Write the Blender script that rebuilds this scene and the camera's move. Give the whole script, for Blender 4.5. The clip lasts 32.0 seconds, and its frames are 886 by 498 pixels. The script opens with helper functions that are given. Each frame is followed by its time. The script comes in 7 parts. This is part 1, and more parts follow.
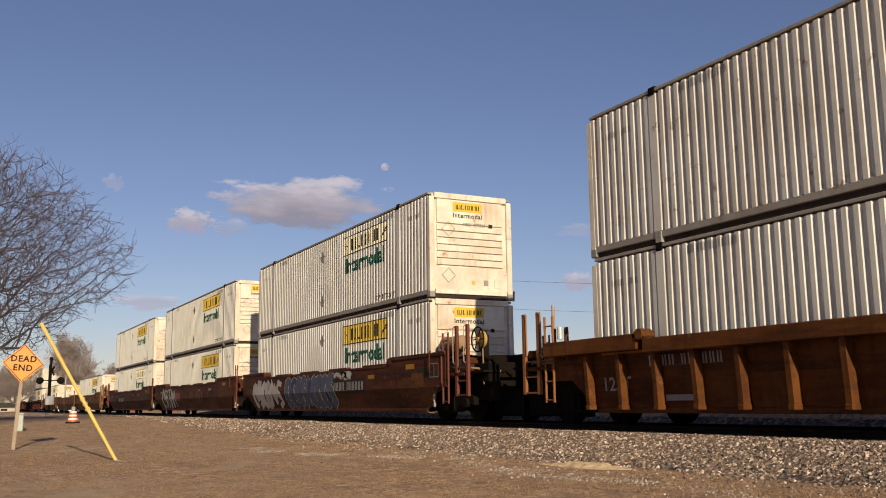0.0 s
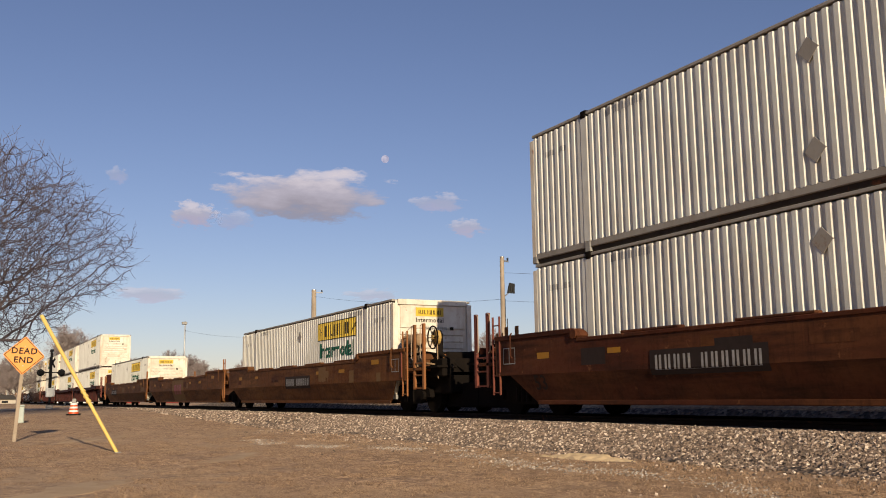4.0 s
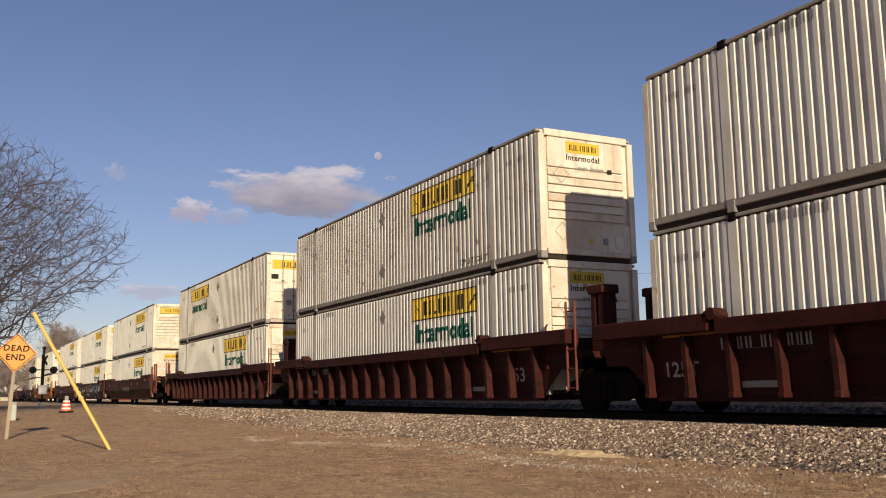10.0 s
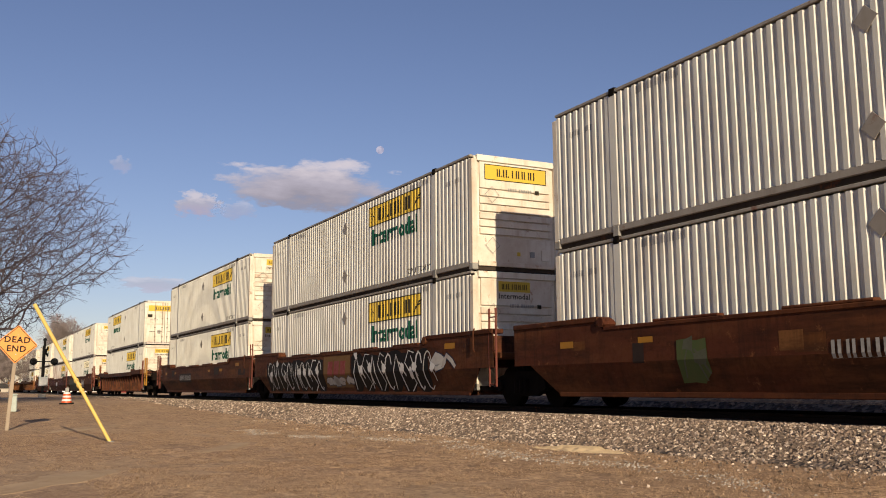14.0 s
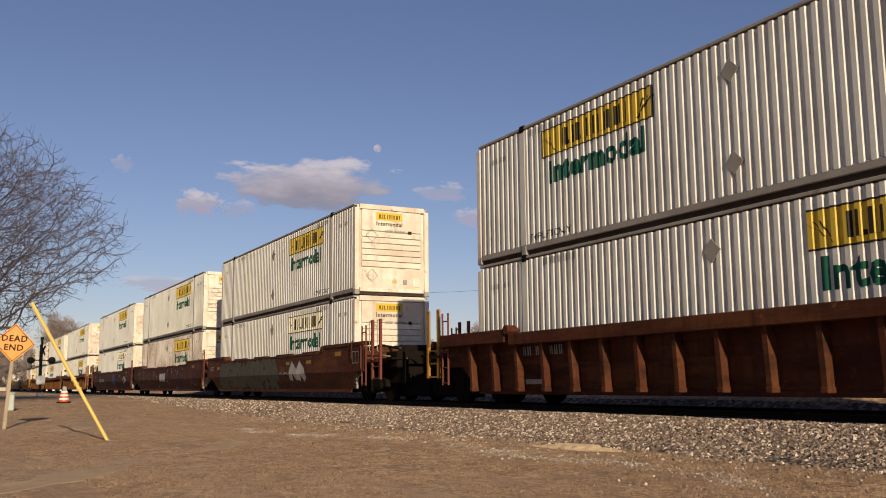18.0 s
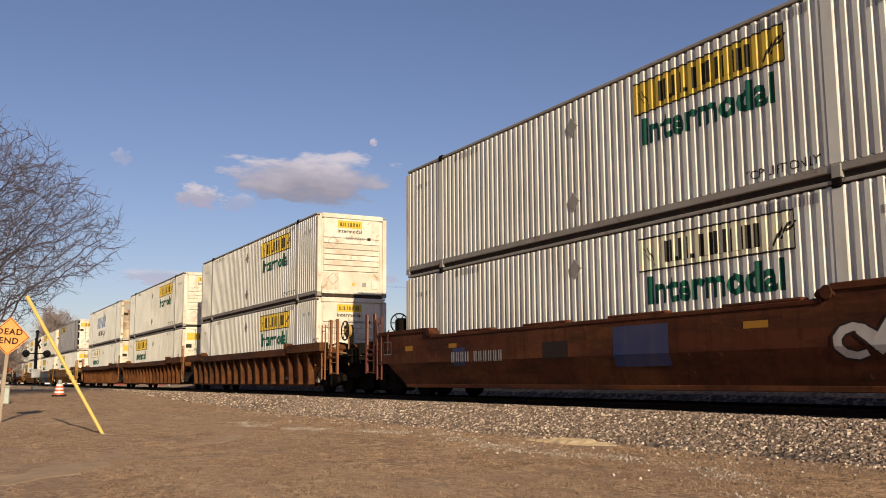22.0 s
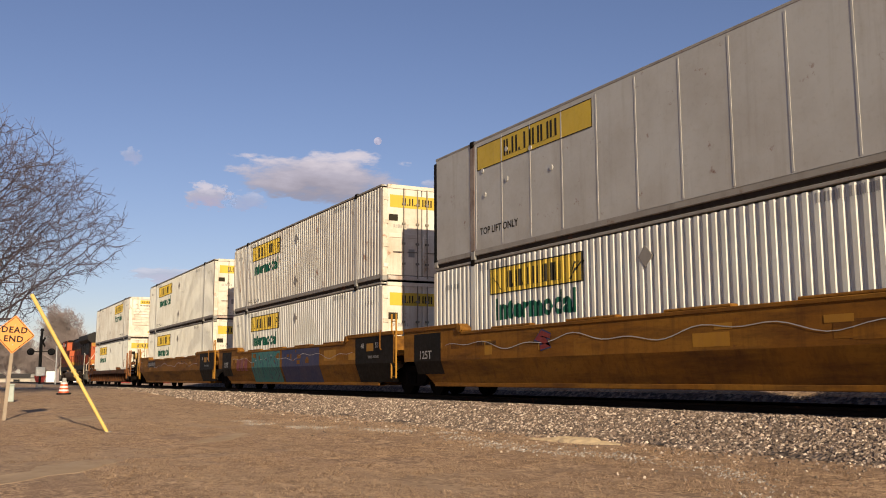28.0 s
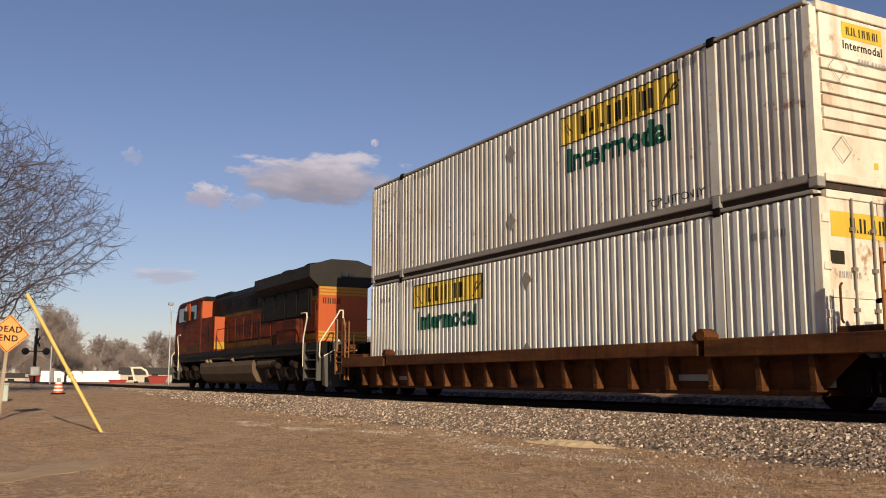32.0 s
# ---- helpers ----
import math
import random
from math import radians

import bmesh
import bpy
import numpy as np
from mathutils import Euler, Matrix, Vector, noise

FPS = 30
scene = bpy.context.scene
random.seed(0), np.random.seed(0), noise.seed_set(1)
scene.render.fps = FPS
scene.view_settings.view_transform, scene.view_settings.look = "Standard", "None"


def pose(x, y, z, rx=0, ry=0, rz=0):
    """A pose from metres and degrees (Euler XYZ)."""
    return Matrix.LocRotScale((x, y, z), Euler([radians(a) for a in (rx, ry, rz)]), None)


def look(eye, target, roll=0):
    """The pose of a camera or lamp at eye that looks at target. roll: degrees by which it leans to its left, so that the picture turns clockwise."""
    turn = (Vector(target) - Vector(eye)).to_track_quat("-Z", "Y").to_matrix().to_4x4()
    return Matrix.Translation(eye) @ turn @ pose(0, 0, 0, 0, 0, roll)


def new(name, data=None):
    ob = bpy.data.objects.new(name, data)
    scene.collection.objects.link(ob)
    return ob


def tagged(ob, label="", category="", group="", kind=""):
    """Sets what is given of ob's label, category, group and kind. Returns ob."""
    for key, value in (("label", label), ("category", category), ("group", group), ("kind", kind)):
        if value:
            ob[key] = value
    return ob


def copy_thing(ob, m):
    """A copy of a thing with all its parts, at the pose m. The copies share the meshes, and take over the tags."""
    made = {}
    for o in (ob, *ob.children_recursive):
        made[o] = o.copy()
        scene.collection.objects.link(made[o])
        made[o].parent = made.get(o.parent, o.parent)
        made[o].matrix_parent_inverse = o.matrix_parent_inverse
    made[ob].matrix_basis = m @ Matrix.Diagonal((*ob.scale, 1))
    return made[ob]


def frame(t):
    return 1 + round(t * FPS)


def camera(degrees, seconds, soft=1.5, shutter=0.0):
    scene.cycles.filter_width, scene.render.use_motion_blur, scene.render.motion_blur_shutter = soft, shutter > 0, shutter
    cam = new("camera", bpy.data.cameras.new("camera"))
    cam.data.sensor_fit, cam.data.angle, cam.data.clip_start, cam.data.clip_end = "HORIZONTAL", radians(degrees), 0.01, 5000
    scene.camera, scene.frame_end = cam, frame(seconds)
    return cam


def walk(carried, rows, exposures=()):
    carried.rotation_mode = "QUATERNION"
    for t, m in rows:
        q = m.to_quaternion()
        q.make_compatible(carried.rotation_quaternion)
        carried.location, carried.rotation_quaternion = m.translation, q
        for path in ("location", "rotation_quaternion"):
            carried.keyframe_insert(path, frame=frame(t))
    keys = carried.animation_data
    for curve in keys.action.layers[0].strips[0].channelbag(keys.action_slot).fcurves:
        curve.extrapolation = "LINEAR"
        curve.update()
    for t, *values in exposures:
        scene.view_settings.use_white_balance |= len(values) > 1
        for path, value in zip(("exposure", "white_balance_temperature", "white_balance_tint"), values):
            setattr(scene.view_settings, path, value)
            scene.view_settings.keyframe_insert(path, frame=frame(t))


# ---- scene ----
cam = camera(50.77, 32.0, soft=1.0)
EYE = 0.47  # the camera's height over the rail top (z = 0)
PATH = [(0, 62.71, 9.36, 0.73), (0.5, 62.73, 9.28, 0.78), (1, 62.76, 9.23, 0.62), (1.5, 62.79, 9.13, 0.46),
        (2, 62.81, 9.07, 0.60), (2.5, 62.78, 8.96, 0.53), (3, 62.77, 8.96, 0.61), (3.5, 62.74, 8.91, 0.69),
        (4, 62.72, 8.88, 0.74), (4.5, 62.69, 8.89, 0.64), (6.5, 62.73, 8.77, 0.68), (7, 62.70, 8.74, 0.70),
        (7.5, 62.67, 8.75, 0.60), (8, 62.65, 8.69, 0.57), (8.5, 62.64, 8.58, 0.59), (9, 62.65, 8.57, 0.98),
        (9.5, 62.51, 8.69, 0.56), (10, 62.32, 8.67, 0.85), (10.5, 62.23, 8.60, 0.67), (11, 62.08, 8.64, 0.62),
        (11.5, 62.20, 8.57, 0.46), (12, 62.44, 8.47, 0.41), (12.5, 62.48, 8.42, 0.44), (13, 62.44, 8.38, 0.54),
        (13.5, 62.37, 8.34, 0.60), (14, 62.32, 8.35, 0.41), (14.5, 62.31, 8.26, 0.39), (15, 62.26, 8.20, 0.54),
        (15.5, 62.27, 8.23, 0.62), (17.5, 62.21, 8.22, 0.50), (18, 62.18, 8.25, 0.47), (18.5, 62.12, 8.20, 0.38),
        (19, 62.05, 8.16, 0.32), (19.5, 61.96, 8.14, 0.23), (20, 61.94, 8.14, 0.16), (20.5, 61.91, 8.06, 0.25),
        (21, 61.89, 8.00, 0.19), (21.5, 61.89, 7.95, 0.20), (22, 61.91, 7.90, 0.34), (22.5, 61.90, 7.93, 0.19),
        (23, 61.90, 7.87, 0.11), (23.5, 61.92, 7.88, 0.24), (24, 61.86, 7.87, 0.28), (24.5, 61.96, 7.92, 0.82),
        (25, 62.02, 7.99, 0.50), (25.5, 62.09, 8.00, 0.45), (26, 62.12, 8.00, 0.33), (26.5, 62.09, 7.99, 0.28),
        (28.5, 62.15, 7.78, 0.24), (29, 62.12, 7.81, 0.18), (29.5, 62.11, 7.76, 0.26), (30, 62.12, 7.76, 0.26),
        (30.5, 62.12, 7.76, 0.22), (31, 62.10, 7.77, 0.20), (31.5, 62.04, 7.81, 0.21), (32, 61.86, 7.96, -0.12)]
TRAIN = [(0, -0.04), (2, 30.48), (4, 60.93), (6, 91.28), (8, 121.57), (10, 151.82),
         (12, 181.98), (14, 211.93), (16, 241.88), (18, 272.08), (20, 302.07), (22, 331.53),
         (24, 360.82), (26, 390.17), (28, 419.56), (30, 449.01), (32, 478.43)]
walk(cam, [(t, pose(0, 0, EYE, 90 + pitch, roll, yaw)) for t, yaw, pitch, roll in PATH],
     [(t, 0.50 + s, 6100, 30) for t, s in ((0, -0.17), (2, -0.12), (4, -0.04), (7, -0.29), (8.5, -0.27), (10, -0.11), (12, -0.05), (13, -0.16), (14, -0.04), (18, -0.2), (20, -0.06), (21.5, 0.0), (23, -0.18), (24.5, -0.02), (26, 0.03), (29, 0.05), (30.5, 0.02), (32, -0.1))])

# ---- light ----
SUN_AZ, SUN_EL = -10.8, 21.0  # degrees from +x towards +y; the sun stands over the track, a little on the camera's side
world = bpy.data.worlds.new("world")
scene.world = world
world.use_nodes = True
wn = world.node_tree
sky = wn.nodes.new("ShaderNodeTexSky")
sky.sky_type, sky.sun_disc = "NISHITA", False
sky.sun_elevation, sky.sun_rotation = radians(SUN_EL), radians(90 - SUN_AZ)
sky.air_density, sky.dust_density, sky.ozone_density = 1.0, 0.3, 1.6
wn.links.new(sky.outputs[0], wn.nodes["Background"].inputs[0])
wn.nodes["Background"].inputs[1].default_value = 0.054
sun = new("sun", bpy.data.lights.new("sun", "SUN"))
sun.data.energy, sun.data.angle, sun.data.color = 4.25, radians(0.55), (1.0, 0.89, 0.52)
a, e = radians(SUN_AZ), radians(SUN_EL)
sun.matrix_basis = look((math.cos(a) * 60, math.sin(a) * 60, math.tan(e) * 60), (0, 0, 0))

# ---- materials ----
MATS = {}


def ramp(nt, fac, stops):
    r = nt.nodes.new("ShaderNodeValToRGB")
    while len(r.color_ramp.elements) < len(stops):
        r.color_ramp.elements.new(0.5)
    for el, (pos, col) in zip(r.color_ramp.elements, stops):
        el.position = pos
        el.color = (*col, 1) if len(col) == 3 else col
    nt.links.new(fac, r.inputs[0])
    return r.outputs[0]


def noise_node(nt, vec, scale, detail=4.0, rough=0.6, stretch=None):
    if stretch:
        m = nt.nodes.new("ShaderNodeMapping")
        m.inputs["Scale"].default_value = stretch
        nt.links.new(vec, m.inputs[0])
        vec = m.outputs[0]
    n = nt.nodes.new("ShaderNodeTexNoise")
    n.inputs["Scale"].default_value, n.inputs["Detail"].default_value, n.inputs["Roughness"].default_value = scale, detail, rough
    nt.links.new(vec, n.inputs["Vector"])
    return n.outputs[0]


def mix(nt, fac, a, b, kind="MIX"):
    m = nt.nodes.new("ShaderNodeMix")
    m.data_type, m.blend_type = "RGBA", kind
    for sock, val in ((m.inputs[0], fac), (m.inputs[6], a), (m.inputs[7], b)):
        if isinstance(val, (int, float)):
            sock.default_value = val
        elif isinstance(val, tuple):
            sock.default_value = (*val, 1)
        else:
            nt.links.new(val, sock)
    return m.outputs[2]


def start_mat(name, rough=0.6, metal=0.0, shifted=True):
    m = bpy.data.materials.new(name)
    m.use_nodes = True
    nt = m.node_tree
    b = nt.nodes["Principled BSDF"]
    b.inputs["Roughness"].default_value, b.inputs["Metallic"].default_value = rough, metal
    tc = nt.nodes.new("ShaderNodeTexCoord")
    vec = tc.outputs["Object"]
    if shifted:
        oi = nt.nodes.new("ShaderNodeObjectInfo")
        mul = nt.nodes.new("ShaderNodeMath")
        mul.operation = "MULTIPLY"
        mul.inputs[1].default_value = 37.0
        nt.links.new(oi.outputs["Random"], mul.inputs[0])
        add = nt.nodes.new("ShaderNodeVectorMath")
        nt.links.new(vec, add.inputs[0])
        nt.links.new(mul.outputs[0], add.inputs[1])
        vec = add.outputs[0]
    MATS[name] = m
    return m, nt, b, vec


def bump(nt, b, height, strength, dist=0.01):
    n = nt.nodes.new("ShaderNodeBump")
    n.inputs["Strength"].default_value, n.inputs["Distance"].default_value = strength, dist
    nt.links.new(height, n.inputs["Height"])
    nt.links.new(n.outputs[0], b.inputs["Normal"])


def painted(name, col, dirt=(0.16, 0.12, 0.08), amount=0.4, rust=0.0, rough=0.55, metal=0.0, streak=1.0, rustcol=(0.17, 0.06, 0.025)):
    """Painted steel: base colour, two scales of grime, rain streaks and rust."""
    m, nt, b, vec = start_mat(name, rough, metal)
    grime = noise_node(nt, vec, 0.7, 6, 0.65)
    fine = noise_node(nt, vec, 9.0, 5, 0.7)
    runs = noise_node(nt, vec, 1.0, 5, 0.65, (3.2, 3.2, 0.22))
    c = mix(nt, ramp(nt, grime, [(0.38, (0, 0, 0)), (0.78, (amount,) * 3)]), col, dirt)
    c = mix(nt, ramp(nt, runs, [(0.52, (0, 0, 0)), (0.8, (amount * streak,) * 3)]), c, dirt)
    c = mix(nt, ramp(nt, fine, [(0.55, (0, 0, 0)), (0.75, (amount * 0.45,) * 3)]), c, dirt)
    if rust:
        spots = noise_node(nt, vec, 2.3, 8, 0.72)
        c = mix(nt, ramp(nt, spots, [(0.62 - 0.12 * rust, (0, 0, 0)), (0.70 - 0.10 * rust, (min(1, 0.85),) * 3)]), c, rustcol)
    nt.links.new(c, b.inputs["Base Color"])
    nt.links.new(ramp(nt, fine, [(0.3, (rough - 0.1,) * 3), (0.8, (min(1, rough + 0.25),) * 3)]), b.inputs["Roughness"])
    bump(nt, b, fine, 0.12, 0.004)
    b.inputs["Specular IOR Level"].default_value = 0.06 if max(col) < 0.2 else 0.35 if rough < 0.56 else 0.2
    return m


def plain(name, col, rough=0.6, metal=0.0, vary=0.25):
    m, nt, b, vec = start_mat(name, rough, metal)
    n = noise_node(nt, vec, 6.0, 5, 0.65)
    c = mix(nt, ramp(nt, n, [(0.3, (0, 0, 0)), (0.75, (1, 1, 1))]), tuple(v * (1 - vary) for v in col), col)
    nt.links.new(c, b.inputs["Base Color"])
    if max(col) < 0.1 and rough > 0.3:
        b.inputs["Specular IOR Level"].default_value = 0.06
    return m


painted("white_paint", (0.64, 0.63, 0.57), (0.24, 0.18, 0.12), 0.35, 0.0, 0.5)
painted("white_paint_worn", (0.60, 0.585, 0.53), (0.30, 0.21, 0.13), 0.55, 0.25, 0.55)
painted("white_paint_rusty", (0.62, 0.59, 0.53), (0.22, 0.085, 0.04), 0.85, 0.35, 0.6, streak=1.1)
painted("end_white", (0.70, 0.66, 0.56), (0.33, 0.18, 0.08), 0.65, 0.18, 0.5, rustcol=(0.30, 0.13, 0.05))
painted("door_stained", (0.56, 0.45, 0.30), (0.07, 0.035, 0.018), 1.0, 0.3, 0.6, streak=1.0)
painted("rail_grey", (0.30, 0.29, 0.265), (0.12, 0.10, 0.08), 0.6, 0.15, 0.6)
plain("patch_dark_red", (0.22, 0.06, 0.045), 0.5)
# dirty flange brown with the shade of the gap between boxes put in
painted("flange_gap_brown", (0.055, 0.042, 0.032), (0.02, 0.014, 0.01), 0.6, 0.2, 0.8)
painted("sill_grey", (0.31, 0.285, 0.25), (0.14, 0.11, 0.09), 0.5, 0.12, 0.6)
painted("smooth_grey", (0.47, 0.455, 0.42), (0.24, 0.18, 0.12), 0.45, 0.1, 0.45)
painted("roof_grey", (0.5, 0.49, 0.46), (0.2, 0.16, 0.12), 0.5, 0.1, 0.55)
painted("decal_yellow", (0.62, 0.42, 0.03), (0.24, 0.15, 0.04), 0.35, 0.0, 0.5)
painted("decal_faded", (0.78, 0.72, 0.50), (0.40, 0.33, 0.2), 0.35, 0.0, 0.5)
plain("decal_black", (0.035, 0.03, 0.02), 0.5)
painted("decal_green", (0.01, 0.085, 0.055), (0.05, 0.08, 0.05), 0.3, 0.0, 0.5)
plain("decal_grey", (0.30, 0.29, 0.27), 0.6)
painted("swift_blue", (0.10, 0.16, 0.28), (0.45, 0.44, 0.42), 0.7, 0.0, 0.5)
plain("stencil_white", (0.42, 0.40, 0.37), 0.6, 0, 0.5)


def weathered(name, col, light, dark, rusty, streaky=0.7):
    """Old car paint: washed-out and sooty areas, long smears, chips and rust runs."""
    m, nt, b, vec = start_mat(name, 0.6)
    broad = noise_node(nt, vec, 0.55, 6, 0.62, (0.5, 1, 1.3))
    smear = noise_node(nt, vec, 1.3, 7, 0.68, (0.35, 1, 2.4))
    runs = noise_node(nt, vec, 1.0, 6, 0.7, (4.5, 4.5, 0.3))
    fine = noise_node(nt, vec, 11.0, 6, 0.75)
    chips = noise_node(nt, vec, 3.4, 9, 0.78)
    c = mix(nt, ramp(nt, broad, [(0.42, (0, 0, 0)), (0.62, (0.85,) * 3)]), col, light)
    c = mix(nt, ramp(nt, smear, [(0.46, (0, 0, 0)), (0.66, (0.8,) * 3)]), c, dark)
    c = mix(nt, ramp(nt, runs, [(0.5, (0, 0, 0)), (0.72, (streaky,) * 3)]), c, dark)
    c = mix(nt, ramp(nt, chips, [(0.60, (0, 0, 0)), (0.66, (0.85,) * 3)]), c, rusty)
    c = mix(nt, ramp(nt, fine, [(0.5, (0, 0, 0)), (0.75, (0.4,) * 3)]), c, dark)
    nt.links.new(c, b.inputs["Base Color"])
    nt.links.new(ramp(nt, fine, [(0.3, (0.5,) * 3), (0.8, (0.85,) * 3)]), b.inputs["Roughness"])
    bump(nt, b, chips, 0.2, 0.006)
    b.inputs["Specular IOR Level"].default_value = 0.07
    return m


weathered("well_brown", (0.0748, 0.0229, 0.0114), (0.1144, 0.044, 0.0176), (0.0229, 0.0106, 0.007), (0.1672, 0.066, 0.0264))
weathered("well_tan", (0.115, 0.043, 0.014), (0.175, 0.078, 0.027), (0.042, 0.017, 0.009), (0.10, 0.035, 0.016))
weathered("well_red", (0.045, 0.0113, 0.009), (0.0612, 0.0198, 0.0153), (0.0162, 0.0072, 0.0063), (0.081, 0.0315, 0.0198))
weathered("well_orange", (0.1062, 0.0357, 0.0093), (0.1445, 0.0561, 0.0145), (0.0382, 0.0153, 0.0076), (0.17, 0.068, 0.0255))
weathered("well_rust", (0.0924, 0.0326, 0.0114), (0.132, 0.0546, 0.0176), (0.0299, 0.0141, 0.0088), (0.1672, 0.0792, 0.0352))
weathered("well_yellow", (0.215, 0.088, 0.012), (0.27, 0.125, 0.018), (0.075, 0.032, 0.011), (0.11, 0.042, 0.018), 0.6)
painted("well_black", (0.012, 0.011, 0.010), (0.03, 0.02, 0.014), 0.5, 0.0, 0.6)
painted("patch_yellow", (0.36, 0.17, 0.012), (0.2, 0.09, 0.03), 0.5, 0.0, 0.6)
painted("patch_tan", (0.15, 0.09, 0.038), (0.2, 0.1, 0.05), 0.5, 0.0, 0.6)
plain("patch_dark", (0.035, 0.025, 0.022), 0.6)
painted("tag_white", (0.45, 0.44, 0.42), (0.22, 0.15, 0.12), 0.6, 0.0, 0.6)
painted("tag_bright", (0.62, 0.61, 0.59), (0.4, 0.36, 0.32), 0.4, 0.0, 0.6)
plain("tag_black", (0.012, 0.011, 0.012), 0.6)
painted("tag_navy", (0.025, 0.03, 0.06), (0.05, 0.035, 0.03), 0.5, 0.0, 0.6)
painted("tag_steel", (0.085, 0.105, 0.15), (0.08, 0.06, 0.05), 0.5, 0.0, 0.6)
painted("tag_purple", (0.09, 0.03, 0.055), (0.05, 0.02, 0.02), 0.6, 0.0, 0.6)
painted("tag_gold", (0.20, 0.10, 0.03), (0.08, 0.03, 0.02), 0.7, 0.0, 0.6)
painted("tag_moss", (0.085, 0.092, 0.066), (0.05, 0.045, 0.03), 0.6, 0.0, 0.6)
painted("tag_grey", (0.11, 0.11, 0.12), (0.14, 0.08, 0.06), 0.6, 0.0, 0.6)
painted("tag_teal", (0.035, 0.17, 0.165), (0.12, 0.18, 0.14), 0.5, 0.0, 0.5)
painted("tag_blue", (0.03, 0.042, 0.11), (0.12, 0.09, 0.09), 0.5, 0.0, 0.5)
painted("tag_red", (0.20, 0.02, 0.018), (0.12, 0.05, 0.03), 0.5, 0.0, 0.5)
painted("tag_green", (0.05, 0.085, 0.03), (0.10, 0.08, 0.04), 0.6, 0.0, 0.6)
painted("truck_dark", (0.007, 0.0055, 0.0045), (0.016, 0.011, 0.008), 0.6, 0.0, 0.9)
painted("steel_rail", (0.035, 0.022, 0.016), (0.02, 0.014, 0.01), 0.6, 0.1, 0.7, 0.0)
painted("brake_tan", (0.30, 0.20, 0.11), (0.12, 0.07, 0.04), 0.5, 0.1, 0.6)
painted("hand_pale", (0.36, 0.28, 0.20), (0.25, 0.15, 0.09), 0.5, 0.1, 0.5)
# bright orange for sun-facing plates; the side copy holds soot and shade
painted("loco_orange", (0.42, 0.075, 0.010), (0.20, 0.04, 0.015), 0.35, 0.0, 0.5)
weathered("loco_grime_shade", (0.13, 0.022, 0.008), (0.20, 0.04, 0.012), (0.012, 0.008, 0.007), (0.03, 0.012, 0.008), 0.9)
# side stripes: loco_yellow darkened with the same soot and shade
painted("loco_stripe_shade", (0.15, 0.07, 0.008), (0.02, 0.014, 0.008), 1.0, 0.0, 0.6)
painted("loco_roof", (0.032, 0.030, 0.029), (0.02, 0.017, 0.014), 0.5, 0.0, 0.6)
painted("loco_under", (0.028, 0.019, 0.014), (0.008, 0.006, 0.005), 0.7, 0.0, 0.8)
plain("hand_white", (0.72, 0.64, 0.50), 0.45)
painted("loco_black", (0.010, 0.008, 0.007), (0.018, 0.013, 0.010), 0.5, 0.0, 0.55)
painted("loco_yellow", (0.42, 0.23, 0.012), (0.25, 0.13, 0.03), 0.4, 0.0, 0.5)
painted("loco_tank", (0.125, 0.085, 0.055), (0.06, 0.042, 0.03), 0.5, 0.0, 0.6)
painted("loco_grey", (0.085, 0.078, 0.068), (0.03, 0.024, 0.02), 0.5, 0.0, 0.6)
plain("lamp_lens", (0.75, 0.73, 0.68), 0.2)
plain("window_dark", (0.015, 0.017, 0.02), 0.08)
plain("galvanised", (0.42, 0.42, 0.41), 0.45, 0.7)
plain("post_steel", (0.24, 0.20, 0.155), 0.6, 0.3)
plain("sign_orange", (0.72, 0.26, 0.012), 0.45, 0, 0.12)
plain("sign_black", (0.02, 0.018, 0.015), 0.5)
painted("guard_yellow", (0.66, 0.47, 0.12), (0.35, 0.22, 0.06), 0.35, 0.0, 0.45)
plain("barrel_orange", (0.66, 0.10, 0.02), 0.5, 0, 0.2)
plain("barrel_white", (0.75, 0.73, 0.7), 0.5, 0, 0.2)
plain("rubber", (0.02, 0.02, 0.02), 0.8)
plain("signal_black", (0.012, 0.012, 0.013), 0.6)
plain("box_silver", (0.55, 0.55, 0.53), 0.45, 0.3)
plain("box_green", (0.42, 0.47, 0.42), 0.6)
painted("pole_wood", (0.36, 0.29, 0.215), (0.10, 0.075, 0.055), 0.6, 0.0, 0.85)
painted("fixture_brown", (0.095, 0.085, 0.072), (0.05, 0.045, 0.04), 0.4, 0.0, 0.5)
plain("wire_dark", (0.03, 0.03, 0.03), 0.6)
painted("trailer_white", (0.80, 0.80, 0.78), (0.45, 0.42, 0.36), 0.3, 0.0, 0.5)
painted("far_red", (0.26, 0.028, 0.022), (0.12, 0.03, 0.02), 0.5, 0.0, 0.6)
painted("far_roof", (0.07, 0.065, 0.06), (0.12, 0.1, 0.09), 0.4, 0.0, 0.8)
painted("far_wall", (0.45, 0.40, 0.33), (0.3, 0.25, 0.2), 0.4, 0.0, 0.8)
painted("digger_cream", (0.62, 0.56, 0.42), (0.3, 0.22, 0.12), 0.4, 0.0, 0.5)
painted("tie_wood", (0.055, 0.042, 0.032), (0.02, 0.016, 0.012), 0.6, 0.0, 0.9)
painted("concrete", (0.36, 0.33, 0.285), (0.2, 0.17, 0.13), 0.5, 0.0, 0.9)
painted("bare_path", (0.43, 0.31, 0.195), (0.24, 0.15, 0.085), 0.9, 0.0, 0.95)
painted("road_grey", (0.30, 0.285, 0.26), (0.19, 0.17, 0.15), 0.5, 0.0, 0.9)


